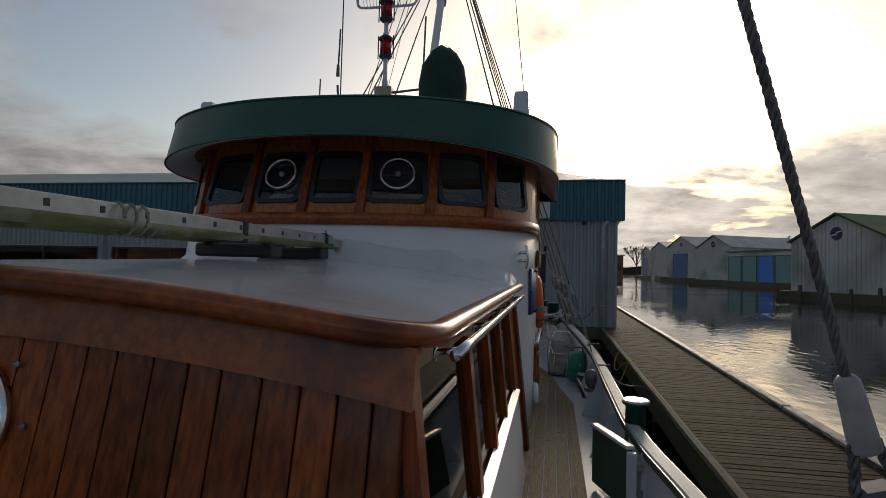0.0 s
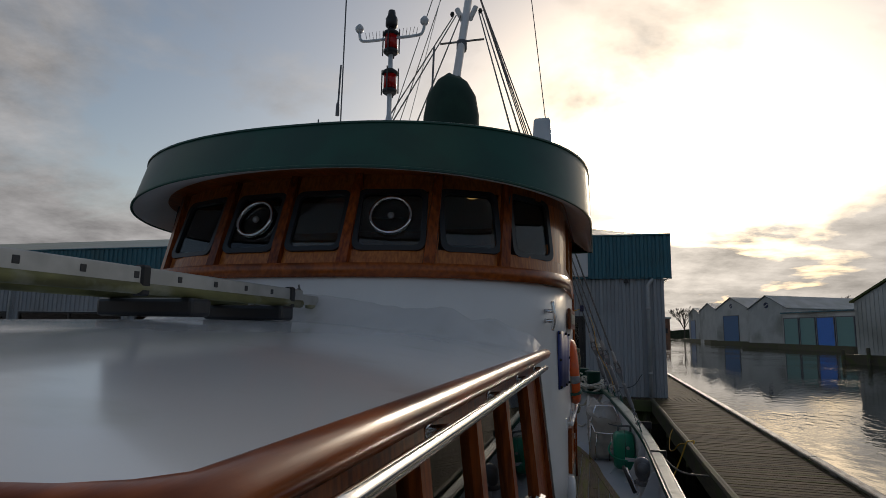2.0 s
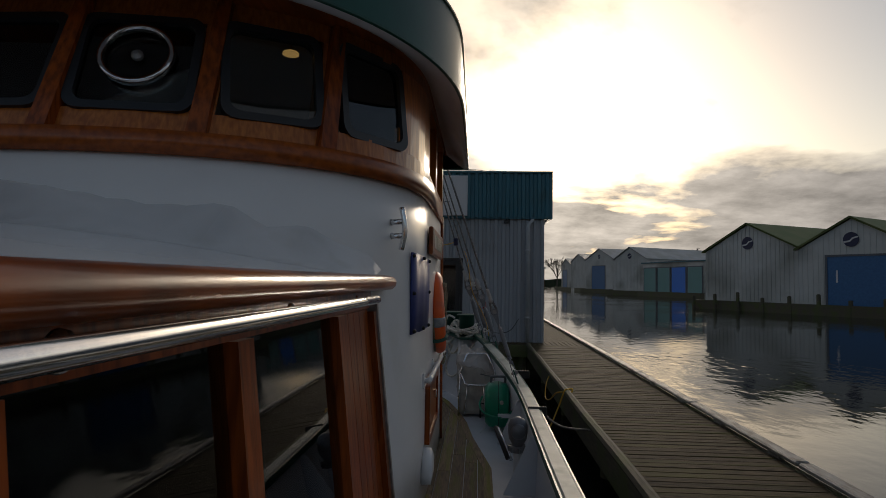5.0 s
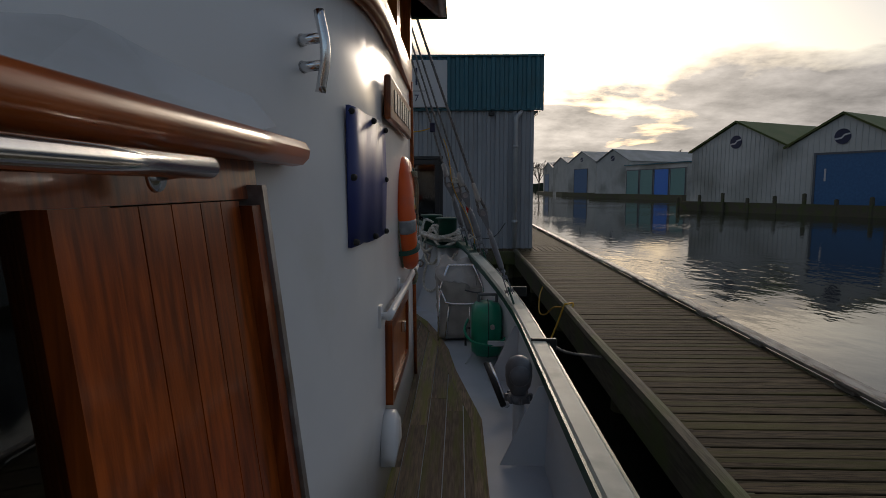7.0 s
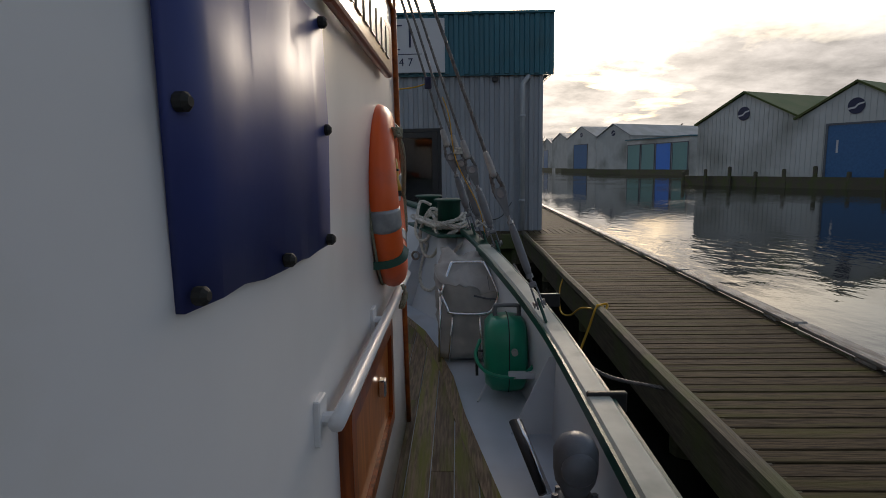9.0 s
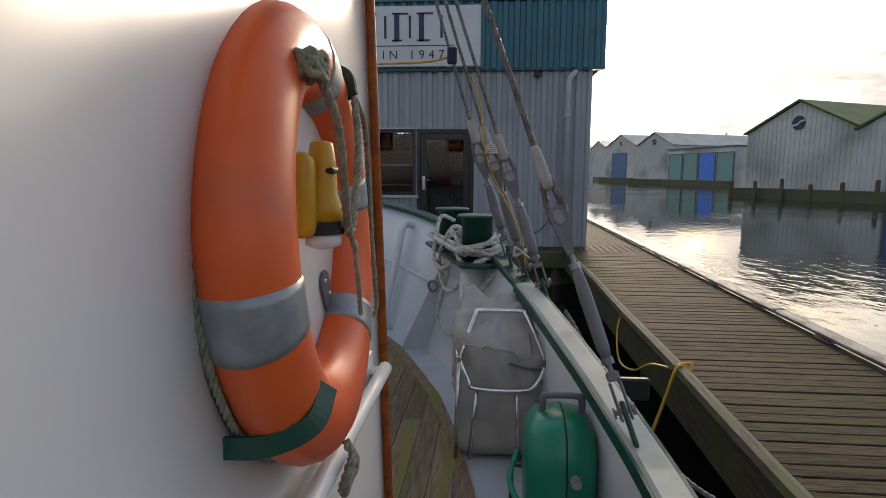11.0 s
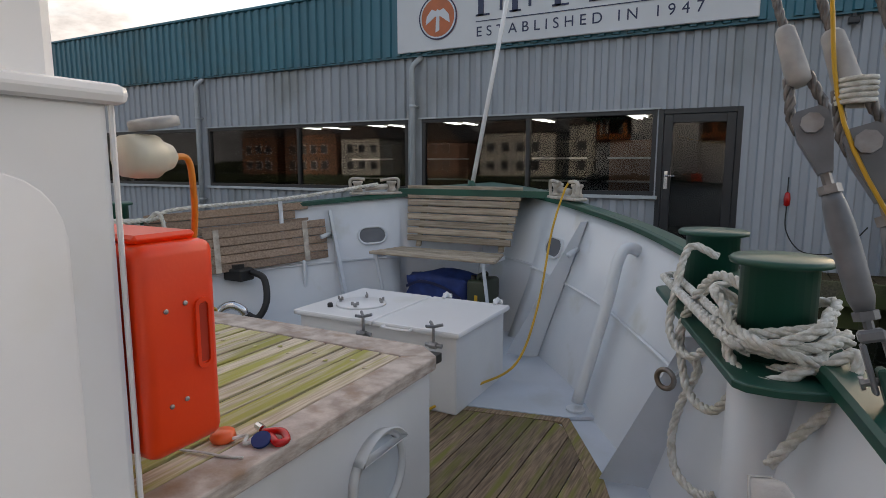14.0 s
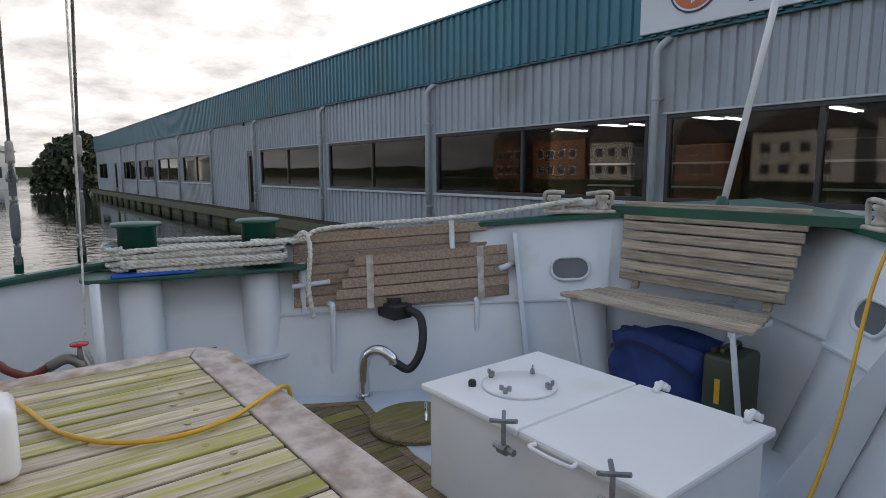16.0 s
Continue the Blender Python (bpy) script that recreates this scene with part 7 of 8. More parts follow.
def build_gate():
    p = thing("mooring_post", "green mooring post with a pale worn cap at the rail", "bollard")
    part("post", lathe([(0.085, 0.2), (0.08, 0.56), (0.11, 0.585), (0.11, 0.60)], 20, None, pose(1.33, 1.02, 0)), GREEN, p, "", True)
    part("cap", lathe([(0.112, 0.60), (0.112, 0.612), (0.1, 0.618), (0, 0.618)], 20, None, pose(1.33, 1.02, 0)), ROOFWHITE, p)
    g = thing("bulwark_gate", "dark green bulwark gate swung inboard with a pale cap", "gate")
    part("panel", box(-0.30, 0.30, -0.02, 0.02, DECK + 0.03, 0.40, 0.006, None, Matrix.Translation((1.10, 0.62, 0)) @ pose(0, 0, 0, 0, 0, -70)), GREEN, g)
    part("cap", box(-0.31, 0.31, -0.035, 0.035, 0.40, 0.43, 0.008, None, Matrix.Translation((1.10, 0.62, 0)) @ pose(0, 0, 0, 0, 0, -70)), ROOFWHITE, g)
    for x, y in ((1.21, 0.28), (1.31, 0.30)):
        part("gate_post", box(x - 0.035, x + 0.035, y - 0.03, y + 0.03, DECK, 0.40, 0.008), BULWARK, g)
    for z in (0.1, 0.28):
        part("hinge", box(1.235, 1.285, 0.25, 0.29, z, z + 0.05, 0.004), GALV, g)


build_gate()


# ---------------------------------------------------------------- on the cabin roof
def build_gangway():
    g = thing("gangway", "folded aluminium gangway ladder with mossy lower flanges on the roof", "gangway")
    moss = material("mossy_aluminium", (0.24, 0.23, 0.085), 0.6, 0.2, colour2=(0.12, 0.115, 0.045), scale=5, stretch=(2, 0.5, 2), stain=(0.38, 0.38, 0.30), stain_scale=3)
    alu = material("dull_aluminium", (0.50, 0.50, 0.48), 0.4, 0.5, colour2=(0.40, 0.40, 0.38), scale=6)
    y0, y1 = -3.2, 0.98
    for x in (-1.28, -1.72):
        part("side_beam", box(x - 0.02, x + 0.02, y0, y1 - 0.2, 1.85, 1.93, 0.006), alu, g)
        part("lower_flange", sweep([(x + 0.004, y0, 1.835), (x + 0.004, y1 - 0.2, 1.835)], 0.028, 10), moss, g, "mossy green tube", True)
        part("inner_beam", box(x - 0.014, x + 0.014, y1 - 0.5, y1 + 0.05, 1.83, 1.90, 0.005), alu, g)
        part("tip", sweep([(x, y1 - 0.1, 1.825), (x, y1 + 0.12, 1.815)], 0.018, 8), moss, g, "", True)
    y = y0 + 0.2
    while y < y1 - 0.25:
        # solid near-black rung ends stand in for the dark square holes in the beam
        part("rung", box(-1.70, -1.2575, y, y + 0.034, 1.875, 1.909, 0.004), FRAME, g)
        y += 0.28
    for y in (-0.72, 0.60):
        for x in (-1.28,):
            st = box(x - 0.028, x + 0.03, y, y + 0.06, 1.80, 1.94, 0.01)
            part("strap", st, RUBBER, g, "black rubber strap")
    for y in (-0.35, 0.5):
        c = thing("roof_chock", "dark wedge chock carrying the gangway", "chock", "roof chocks")
        part("wedge", prism([(-1.79, y - 0.08), (-1.21, y - 0.08), (-1.21, y + 0.08), (-1.79, y + 0.08)], 1.715, 1.808, None, None, 0.02), FRAME, c)
    h = thing("lashing_hook", "small dark hook and shackle on the white wall", "hook")
    part("ring", sweep([Vector((-1.45, 1.06, 1.93)) + Vector((0.022 * math.cos(t), 0.0, 0.03 * math.sin(t))) for t in [2 * math.pi * i / 14 for i in range(14)]], 0.007, 6, None, True), GALV, h)
    part("pin", sweep([(-1.47, 1.14, 1.94), (-1.44, 1.05, 1.96), (-1.44, 1.04, 1.99)], 0.008, 6), GALV, h)
    r = thing("roof_lashing", "frayed rope lashing on the gangway", "rope")
    part("turns", laid_rope([Vector((-1.28 + 0.06 * math.cos(t), -1.78 + 0.012 * t, 1.86 + 0.075 * math.sin(t))) for t in [0.35 * i for i in range(54)]], 0.008, 3), ROPEGREEN, r, "", True)


build_gangway()


# ---------------------------------------------------------------- wheelhouse roof and mast
def build_roof_gear():
    c = thing("searchlight_cover", "dark green domed canvas cover on the wheelhouse roof", "cover")
    rings = []
    for z, r in ((3.30, 0.27), (3.5, 0.275), (3.8, 0.285), (4.02, 0.25), (4.18, 0.16), (4.26, 0.06)):
        rings.append([Vector((-0.66 + r * math.cos(a) * (1 + 0.05 * math.sin(3 * a + z)), 2.6 + r * math.sin(a), z + 0.02 * math.sin(2 * a))) for a in [2 * math.pi * i / 22 for i in range(22)]])
    part("canvas", loft(rings), material("green_canvas", (0.006, 0.04, 0.026), 0.8, colour2=(0.004, 0.03, 0.02), scale=5, bump=0.2, bump_scale=8), c, "", True)
    for x in (0.27, -3.51):
        v = thing("roof_vent", "white tapered vent box on the wheelhouse roof", "vent", "roof vents")
        part("box", loft([[Vector((x + w * sx, 2.35 + d * sy, z)) for sx, sy in ((-1, -1), (1, -1), (1, 1), (-1, 1))] for z, w, d in ((3.2, 0.095, 0.12), (3.58, 0.075, 0.10), (3.61, 0.06, 0.085))]), BULWARK, v)
        part("cowl", lathe([(0.06, 0), (0.06, 0.1), (0.03, 0.14)], 14, None, pose(x + 0.17 * (1 if x > 0 else -1), 2.5, 3.2)), BULWARK, v, "", True)
    m = thing("signal_mast", "slim mast with red signal lanterns and a yard", "mast")
    x, y = -1.52, 3.05
    part("column", lathe([(0.05, 3.3), (0.04, 4.2), (0.028, 4.25), (0.028, 5.35)], 12, None, pose(x, y, 0)), BULWARK, m, "", True)
    part("foot_box", box(x - 0.11, x + 0.11, y - 0.1, y + 0.1, 3.95, 4.12, 0.01), material("pinkish_paint", (0.42, 0.30, 0.28), 0.5), m)
    for z in (4.50, 4.98):
        lan = part("lantern", lathe([(0.06, z), (0.085, z + 0.02), (0.085, z + 0.05), (0.07, z + 0.05), (0.07, z + 0.24), (0.09, z + 0.24), (0.09, z + 0.27), (0.05, z + 0.3)], 14, None, pose(x, y, 0)), FRAME, m, "black lantern", True)
        part("lens", lathe([(0.073, z + 0.06), (0.073, z + 0.23)], 14, None, pose(x, y, 0)), LAMPRED, lan, "red lens", True)
        for a in (0, 90, 180, 270):
            part("guard", sweep([(x + 0.1 * math.cos(radians(a)), y + 0.1 * math.sin(radians(a)), z), (x + 0.1 * math.cos(radians(a)), y + 0.1 * math.sin(radians(a)), z + 0.30)], 0.008, 5), FRAME, lan)
    part("top_lamp", lathe([(0.04, 5.3), (0.07, 5.33), (0.07, 5.42), (0.05, 5.46), (0.04, 5.52), (0.0, 5.54)], 14, None, pose(x, y, 0)), FRAME, m, "", True)
    for s in (-1, 1):
        part("yard_arm", sweep(curve_points([(x, y, 5.18), (x + s * 0.3, y, 5.18), (x + s * 0.38, y, 5.21), (x + s * 0.40, y, 5.30)], 5), 0.018, 8), BULWARK, m, "", True)
        part("dome", lathe([(0.03, 0), (0.05, 0.03), (0.05, 0.06), (0.02, 0.10), (0, 0.105)], 12, None, pose(x + s * 0.40, y, 5.30)), BULWARK, m, "", True)
        spikes = bmesh.new()
        for k in range(6):
            sweep([(x + s * (0.1 + k * 0.04), y, 5.19), (x + s * (0.1 + k * 0.045), y, 5.29)], 0.003, 4, spikes)
        part("bird_spikes", spikes, GALV, m)
    part("lower_arm", sweep(curve_points([(x, y, 4.02), (x - 0.5, y, 4.02), (x - 0.62, y, 4.05), (x - 0.64, y, 4.18)], 5), 0.016, 8), FRAMEGREY, m, "", True)
    part("lower_arm", sweep([(x, y, 4.05), (x + 0.6, y, 4.10)], 0.016, 8), FRAMEGREY, m, "", True)
    for dx, z0, z1, r in ((-0.64, 4.15, 4.75, 0.012), (-0.60, 3.35, 6.8, 0.009), (0.5, 4.1, 4.85, 0.012), (-0.9, 3.35, 4.1, 0.01)):
        a = thing("whip_antenna", "thin dark whip antenna", "antenna", "antennas")
        part("whip", sweep([(x + dx, y, z0), (x + dx + 0.02, y, z1)], r, 6), FRAMEGREY, a)
        part("base", lathe([(0.025, z0 - 0.02), (0.02, z0 + 0.12), (0.008, z0 + 0.14)], 8, None, pose(x + dx, y, 0)), FRAMEGREY, a)
    m.location.z = -0.17
    M = thing("main_mast", "white main mast with tripod stays and fittings", "mast")
    a, b = Vector((-1.62, 5.1, 2.7)), Vector((-1.62, 7.9, 8.9))
    part("pole", sweep([a, a.lerp(b, 0.5), b], 0.075, 14), WHITE, M, "", True)
    c = a.lerp(b, 0.70)
    part("crosstree", sweep([c + Vector((-0.42, 0, 0)), c + Vector((0.42, 0, 0))], 0.02, 8), GALV, M, "", True)
    part("lamp_ring", lathe([(0.09, -0.1), (0.1, -0.06), (0.1, 0.06), (0.09, 0.1)], 12, None, Matrix.Translation(c + Vector((0, -0.02, -0.1)))), FRAMEGREY, M, "", True)
    e = a.lerp(b, 0.82)
    for s in (-1, 1):
        part("head_plate", box(-0.05, 0.05, -0.03, 0.03, -0.16, 0.16, 0.02, None, Matrix.Translation(e + Vector((s * 0.13, 0, 0))) @ pose(0, 0, 0, 0, 25 * s, 0)), WHITE, M)
        part("block", lathe([(0.03, -0.04), (0.045, 0), (0.03, 0.04)], 10, None, Matrix.Translation(e + Vector((s * 0.28, 0, 0.03)))), RUBBER, M)
    stays = [((-2.6, 3.9, 3.25), -0.25), ((-2.45, 3.9, 3.25), -0.2), ((0.0, 3.6, 3.2), 0.25), ((0.12, 3.6, 3.2), 0.3), ((-2.1, 4.4, 3.3), -0.1)]
    for p, dx in stays:
        st = thing("mast_stay", "dark wire stay from the mast to the roof", "stay", "mast stays")
        part("wire", sweep([Vector(p), e + Vector((dx, 0, 0))], 0.012, 6), WIRE, st)
    k = thing("aerial_wire", "thin aerial wire from the roof vent up", "wire")
    part("wire", sweep([(0.3, 2.5, 3.5), (-0.2, 3.6, 8.0)], 0.005, 5), WIRE, k)


build_roof_gear()


def build_wheelhouse_inside():
    l = thing("cabin_lamp", "small warm ceiling lamp inside the wheelhouse", "lamp")
    part("shade", lathe([(0.05, 0), (0.046, 0.014), (0.016, 0.026)], 16, None, pose(-0.35, 2.15, 2.86)), WARMLAMP, l, "", True)
    part("stem", lathe([(0.012, 0.03), (0.012, 0.16)], 8, None, pose(-0.35, 2.15, 2.86)), STEEL, l)
    w = thing("helm_console", "dark helm console under the wheelhouse windows", "console")
    # the desk takes the near-black that paints the wheelhouse's dim inside
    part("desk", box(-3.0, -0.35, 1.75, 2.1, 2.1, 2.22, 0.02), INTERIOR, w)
    s = thing("letter_sheet", "white sheet with a capital A in the window", "sheet")
    a0 = angle_of(1.72)
    p = wh_point(a0, 2.42, -0.10)
    q = wh_point(angle_of(1.92), 2.42, -0.10)
    u = (q - p).normalized()
    m = Matrix((u, Vector((0, 0, 1)), u.cross(Vector((0, 0, 1))))).transposed().to_4x4()
    m.translation = p
    part("paper", box(0.0, 0.2, -0.08, 0.18, 0, 0.003, 0, None, m), SIGN, s)
    text_mesh("letter", "A", 0.2, FRAMEGREY, s, m @ pose(0.04, -0.05, 0.006), 0.001)


build_wheelhouse_inside()


# ---------------------------------------------------------------- sign, lights and fittings of the building
def build_sign():
    s = thing("company_sign", "long pale company sign with an orange round emblem", "sign")
    y = FACADE - 0.17
    part("panel", box(-4.85, 0.51, y, y + 0.04, 3.20, 4.24, 0.01), SIGN, s)
    m = Matrix(((1, 0, 0, 0), (0, 0, -1, 0), (0, 1, 0, 0), (0, 0, 0, 1)))
    at = Matrix.Translation((-4.07, y, 3.70)) @ m
    part("emblem", lathe([(0.345, 0), (0.345, 0.012), (0, 0.013)], 40, None, at), ORANGE, s, "orange disc")
    circ = lambda r: [(r * math.cos(2 * math.pi * i / 40), r * math.sin(2 * math.pi * i / 40)) for i in range(40)]
    part("emblem_ring", ring_prism(circ(0.345), circ(0.325), 0.013, 0.018, at), NAVY, s)
    part("emblem_ring", ring_prism(circ(0.322), circ(0.300), 0.013, 0.018, at), SIGN, s)
    for sgn in (-1, 1):
        wing = [(0.0, -0.02), (0.04 * sgn, 0.02), (0.15 * sgn, -0.06), (0.22 * sgn, -0.10), (0.20 * sgn, 0.03), (0.11 * sgn, 0.13), (0.03 * sgn, 0.10), (0.0, 0.13)]
        part("emblem_shape", prism(wing if sgn > 0 else wing[::-1], 0.0132, 0.0175, None, at), SIGN, s)
    part("emblem_shape", prism([(-0.04, -0.23), (0.03, -0.2), (0.03, 0.0), (-0.03, 0.0)], 0.0132, 0.0175, None, at), SIGN, s)
    # plain shapes for the name: thick and thin strokes of its height
    x, lo, hi = -3.40, 3.64, 4.12
    for w, gap, solid in ((0.46, 0.10, 1), (0.36, 0.30, 0), (0.50, 0.04, 1), (0.50, 0.08, 0), (0.36, 0.08, 1), (0.48, 0.0, 0)):
        z = Matrix.Translation((0, y, 0)) @ m
        bar = box(x + 0.04, x + 0.13, lo, hi, 0.0, 0.014, 0, None, z)
        box(x, x + w * 0.5, lo, lo + 0.025, 0.0, 0.014, 0, bar, z)
        box(x, x + w * (0.8 if solid else 0.6), hi - 0.025, hi, 0.0, 0.014, 0, bar, z)
        box(x + w - 0.06, x + w - 0.02, lo + 0.05, hi - 0.05, 0.0, 0.014, 0, bar, z)
        part("letter_shape", bar, NAVY, s, "dark navy lettering shape")
        x += w + gap
    part("rule", box(-3.40, 0.05, y - 0.008, y - 0.001, 3.555, 3.568), NAVY, s)
    text_mesh("motto", "ESTABLISHED IN 1947", 0.215, NAVY, s, Matrix.Translation((-3.40, y - 0.002, 3.335)) @ m, 0.004, 1.63)


build_sign()


def build_building_fittings():
    for x in [-1.2 - 1.85 * i for i in range(13)]:
        for dx, y in ((0.0, FACADE + 1.7), (-0.35, FACADE + 3.3)):
            z = 2.22 + (y - FACADE - 1.7) * 0.06
            t = thing("strip_light", "fluorescent strip light on the showroom ceiling", "ceiling light", "showroom lights")
            part("housing", box(x + dx - 0.09, x + dx + 0.09, y - 0.6, y + 0.6, z, z + 0.07, 0.008), WHITE, t)
            for o in (-0.045, 0.045):
                part("tube", sweep([(x + dx + o, y - 0.58, z - 0.012), (x + dx + o, y + 0.58, z - 0.012)], 0.014, 8), TUBE, t)
            part("hanger", sweep([(x + dx, y, z + 0.06), (x + dx, y, 2.49)], 0.008, 5), GALV, t)
    # racks given INTERIOR share the room's painted near-black
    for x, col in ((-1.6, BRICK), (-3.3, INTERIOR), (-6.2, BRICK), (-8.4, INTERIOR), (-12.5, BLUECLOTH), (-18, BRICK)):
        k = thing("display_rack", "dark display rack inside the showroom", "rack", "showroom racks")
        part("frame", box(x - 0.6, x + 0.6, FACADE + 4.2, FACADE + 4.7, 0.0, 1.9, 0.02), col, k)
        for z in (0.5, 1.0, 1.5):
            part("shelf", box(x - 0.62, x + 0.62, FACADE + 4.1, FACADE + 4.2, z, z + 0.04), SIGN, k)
    s = thing("wall_lamp", "small dark security lamp under the parapet", "lamp", "wall lamps")
    part("body", box(1.45, 1.57, FACADE - 0.12, FACADE - 0.04, 3.02, 3.10, 0.01), FRAME, s)
    part("arm", box(1.49, 1.53, FACADE - 0.09, FACADE - 0.03, 3.10, 3.15), FRAME, s)
    copy_thing(s, pose(-22.6, 0, 0))
    b = thing("lifeline_float", "small red float on a cord on the wall", "float")
    part("float", lathe([(0.0, 0), (0.035, 0.02), (0.04, 0.1), (0.03, 0.17), (0.008, 0.19)], 12, None, pose(0.98, FACADE - 0.08, 0.82)), LAMPRED, b, "", True)
    part("cord", sweep(curve_points([(0.98, FACADE - 0.06, 1.2), (0.98, FACADE - 0.08, 0.82), (1.0, FACADE - 0.1, 0.5), (1.2, FACADE - 0.12, 0.25), (1.6, FACADE - 0.1, 0.28), (1.85, FACADE - 0.12, 0.6)], 6), 0.008, 6), CAULK, b)


build_building_fittings()


# ---------------------------------------------------------------- boathouses across the water
def build_boathouse(p, q, eave, peak, depth, roof_mat, name_label, door=None, logo=True, number=False, flat=False):
    h = thing("boathouse", name_label, "boathouse", "boathouses across the water")
    a, b = Vector((p[0], p[1], 0)), Vector((q[0], q[1], 0))
    u = (b - a).normalized()
    w = (b - a).length
    back = Vector((-u.y, u.x, 0))
    if back.y < 0 and back.x < 0 or back.dot(Vector((1, 1, 0))) < 0:
        back = -back
    m = Matrix((u, Vector((0, 0, 1)), -back)).transposed().to_4x4()
    m.translation = a
    mid = w / 2
    outline = [(0, -0.8), (w, -0.8), (w, eave), (0, eave)] if flat else [(0, -0.8), (w, -0.8), (w, eave), (mid, peak), (0, eave)]
    part("wall", prism(outline, -depth, 0.0, None, m), SHED, h, "grey sheet metal wall")
    ribs = bmesh.new()
    if not flat:
        k = 0.25
        while k < w:
            top = eave + (peak - eave) * (1 - abs(k - mid) / mid) - 0.05
            box(k, k + 0.06, 0.3, top, 0.003, 0.035, 0, ribs, m)
            k += 0.4
        part("wall_ribs", ribs, SHED, h)
    rf = bmesh.new()
    if flat:
        box(-0.2, w + 0.2, eave + 0.004, eave + 0.2, -depth, 0.3, 0, rf, m)
    else:
        for s, e in ((0, mid), (w, mid)):
            o = -0.25 if s == 0 else 0.25
            loft([[m @ Vector((s + o, eave - 0.1 + t, z)), m @ Vector((mid, peak + 0.05 + t, z))] for t in (0.0, 0.16) for z in (0.25,)] , closed=False, bm=rf)
            loft([[m @ Vector((s + o, eave - 0.06, z)), m @ Vector((mid, peak + 0.09, z)), m @ Vector((mid, peak + 0.2, z)), m @ Vector((s + o, eave + 0.05, z))] for z in (0.25, -depth)], bm=rf)
    part("roof", rf, roof_mat, h, "sheet metal roof")
    if door:
        for (x0, x1, z0, z1, mat) in door:
            d = part("door", box(x0, x1, z0, z1, 0.02, 0.09, 0, None, m), mat, h, "roller shutter door")
            part("door_frame", ring_prism([(x0 - 0.15, z0), (x1 + 0.15, z0), (x1 + 0.15, z1 + 0.15), (x0 - 0.15, z1 + 0.15)], [(x0, z0), (x1, z0), (x1, z1), (x0, z1)], 0.0, 0.14, m), FRAMEGREY, d)
            sl = bmesh.new()
            z = z0 + 0.4
            while z < z1:
                box(x0, x1, z, z + 0.05, 0.091, 0.105, 0, sl, m)
                z += 0.4
            part("slats", sl, mat, d)
    if logo and not flat:
        circ = lambda r: [(r * math.cos(2 * math.pi * i / 24), r * math.sin(2 * math.pi * i / 24)) for i in range(24)]
        c = Matrix.Translation((0, 0, 0)) @ m @ pose(mid, eave + (peak - eave) * 0.28, 0.04)
        part("emblem", prism(circ(0.55), 0.0, 0.03, None, c), NAVY, h, "dark round emblem")
        part("emblem_stripe", prism([(-0.52, -0.12), (-0.1, -0.06), (0.1, 0.16), (0.5, 0.24), (0.5, 0.14), (0.14, 0.04), (-0.06, -0.18), (-0.48, -0.24)], 0.031, 0.045, None, c), SIGN, h)
    if number:
        text_mesh("number", "1", 1.35, SIGN, h, m @ pose(door[0][0] + 0.35, 1.9, 0.13), 0.01)
    return h


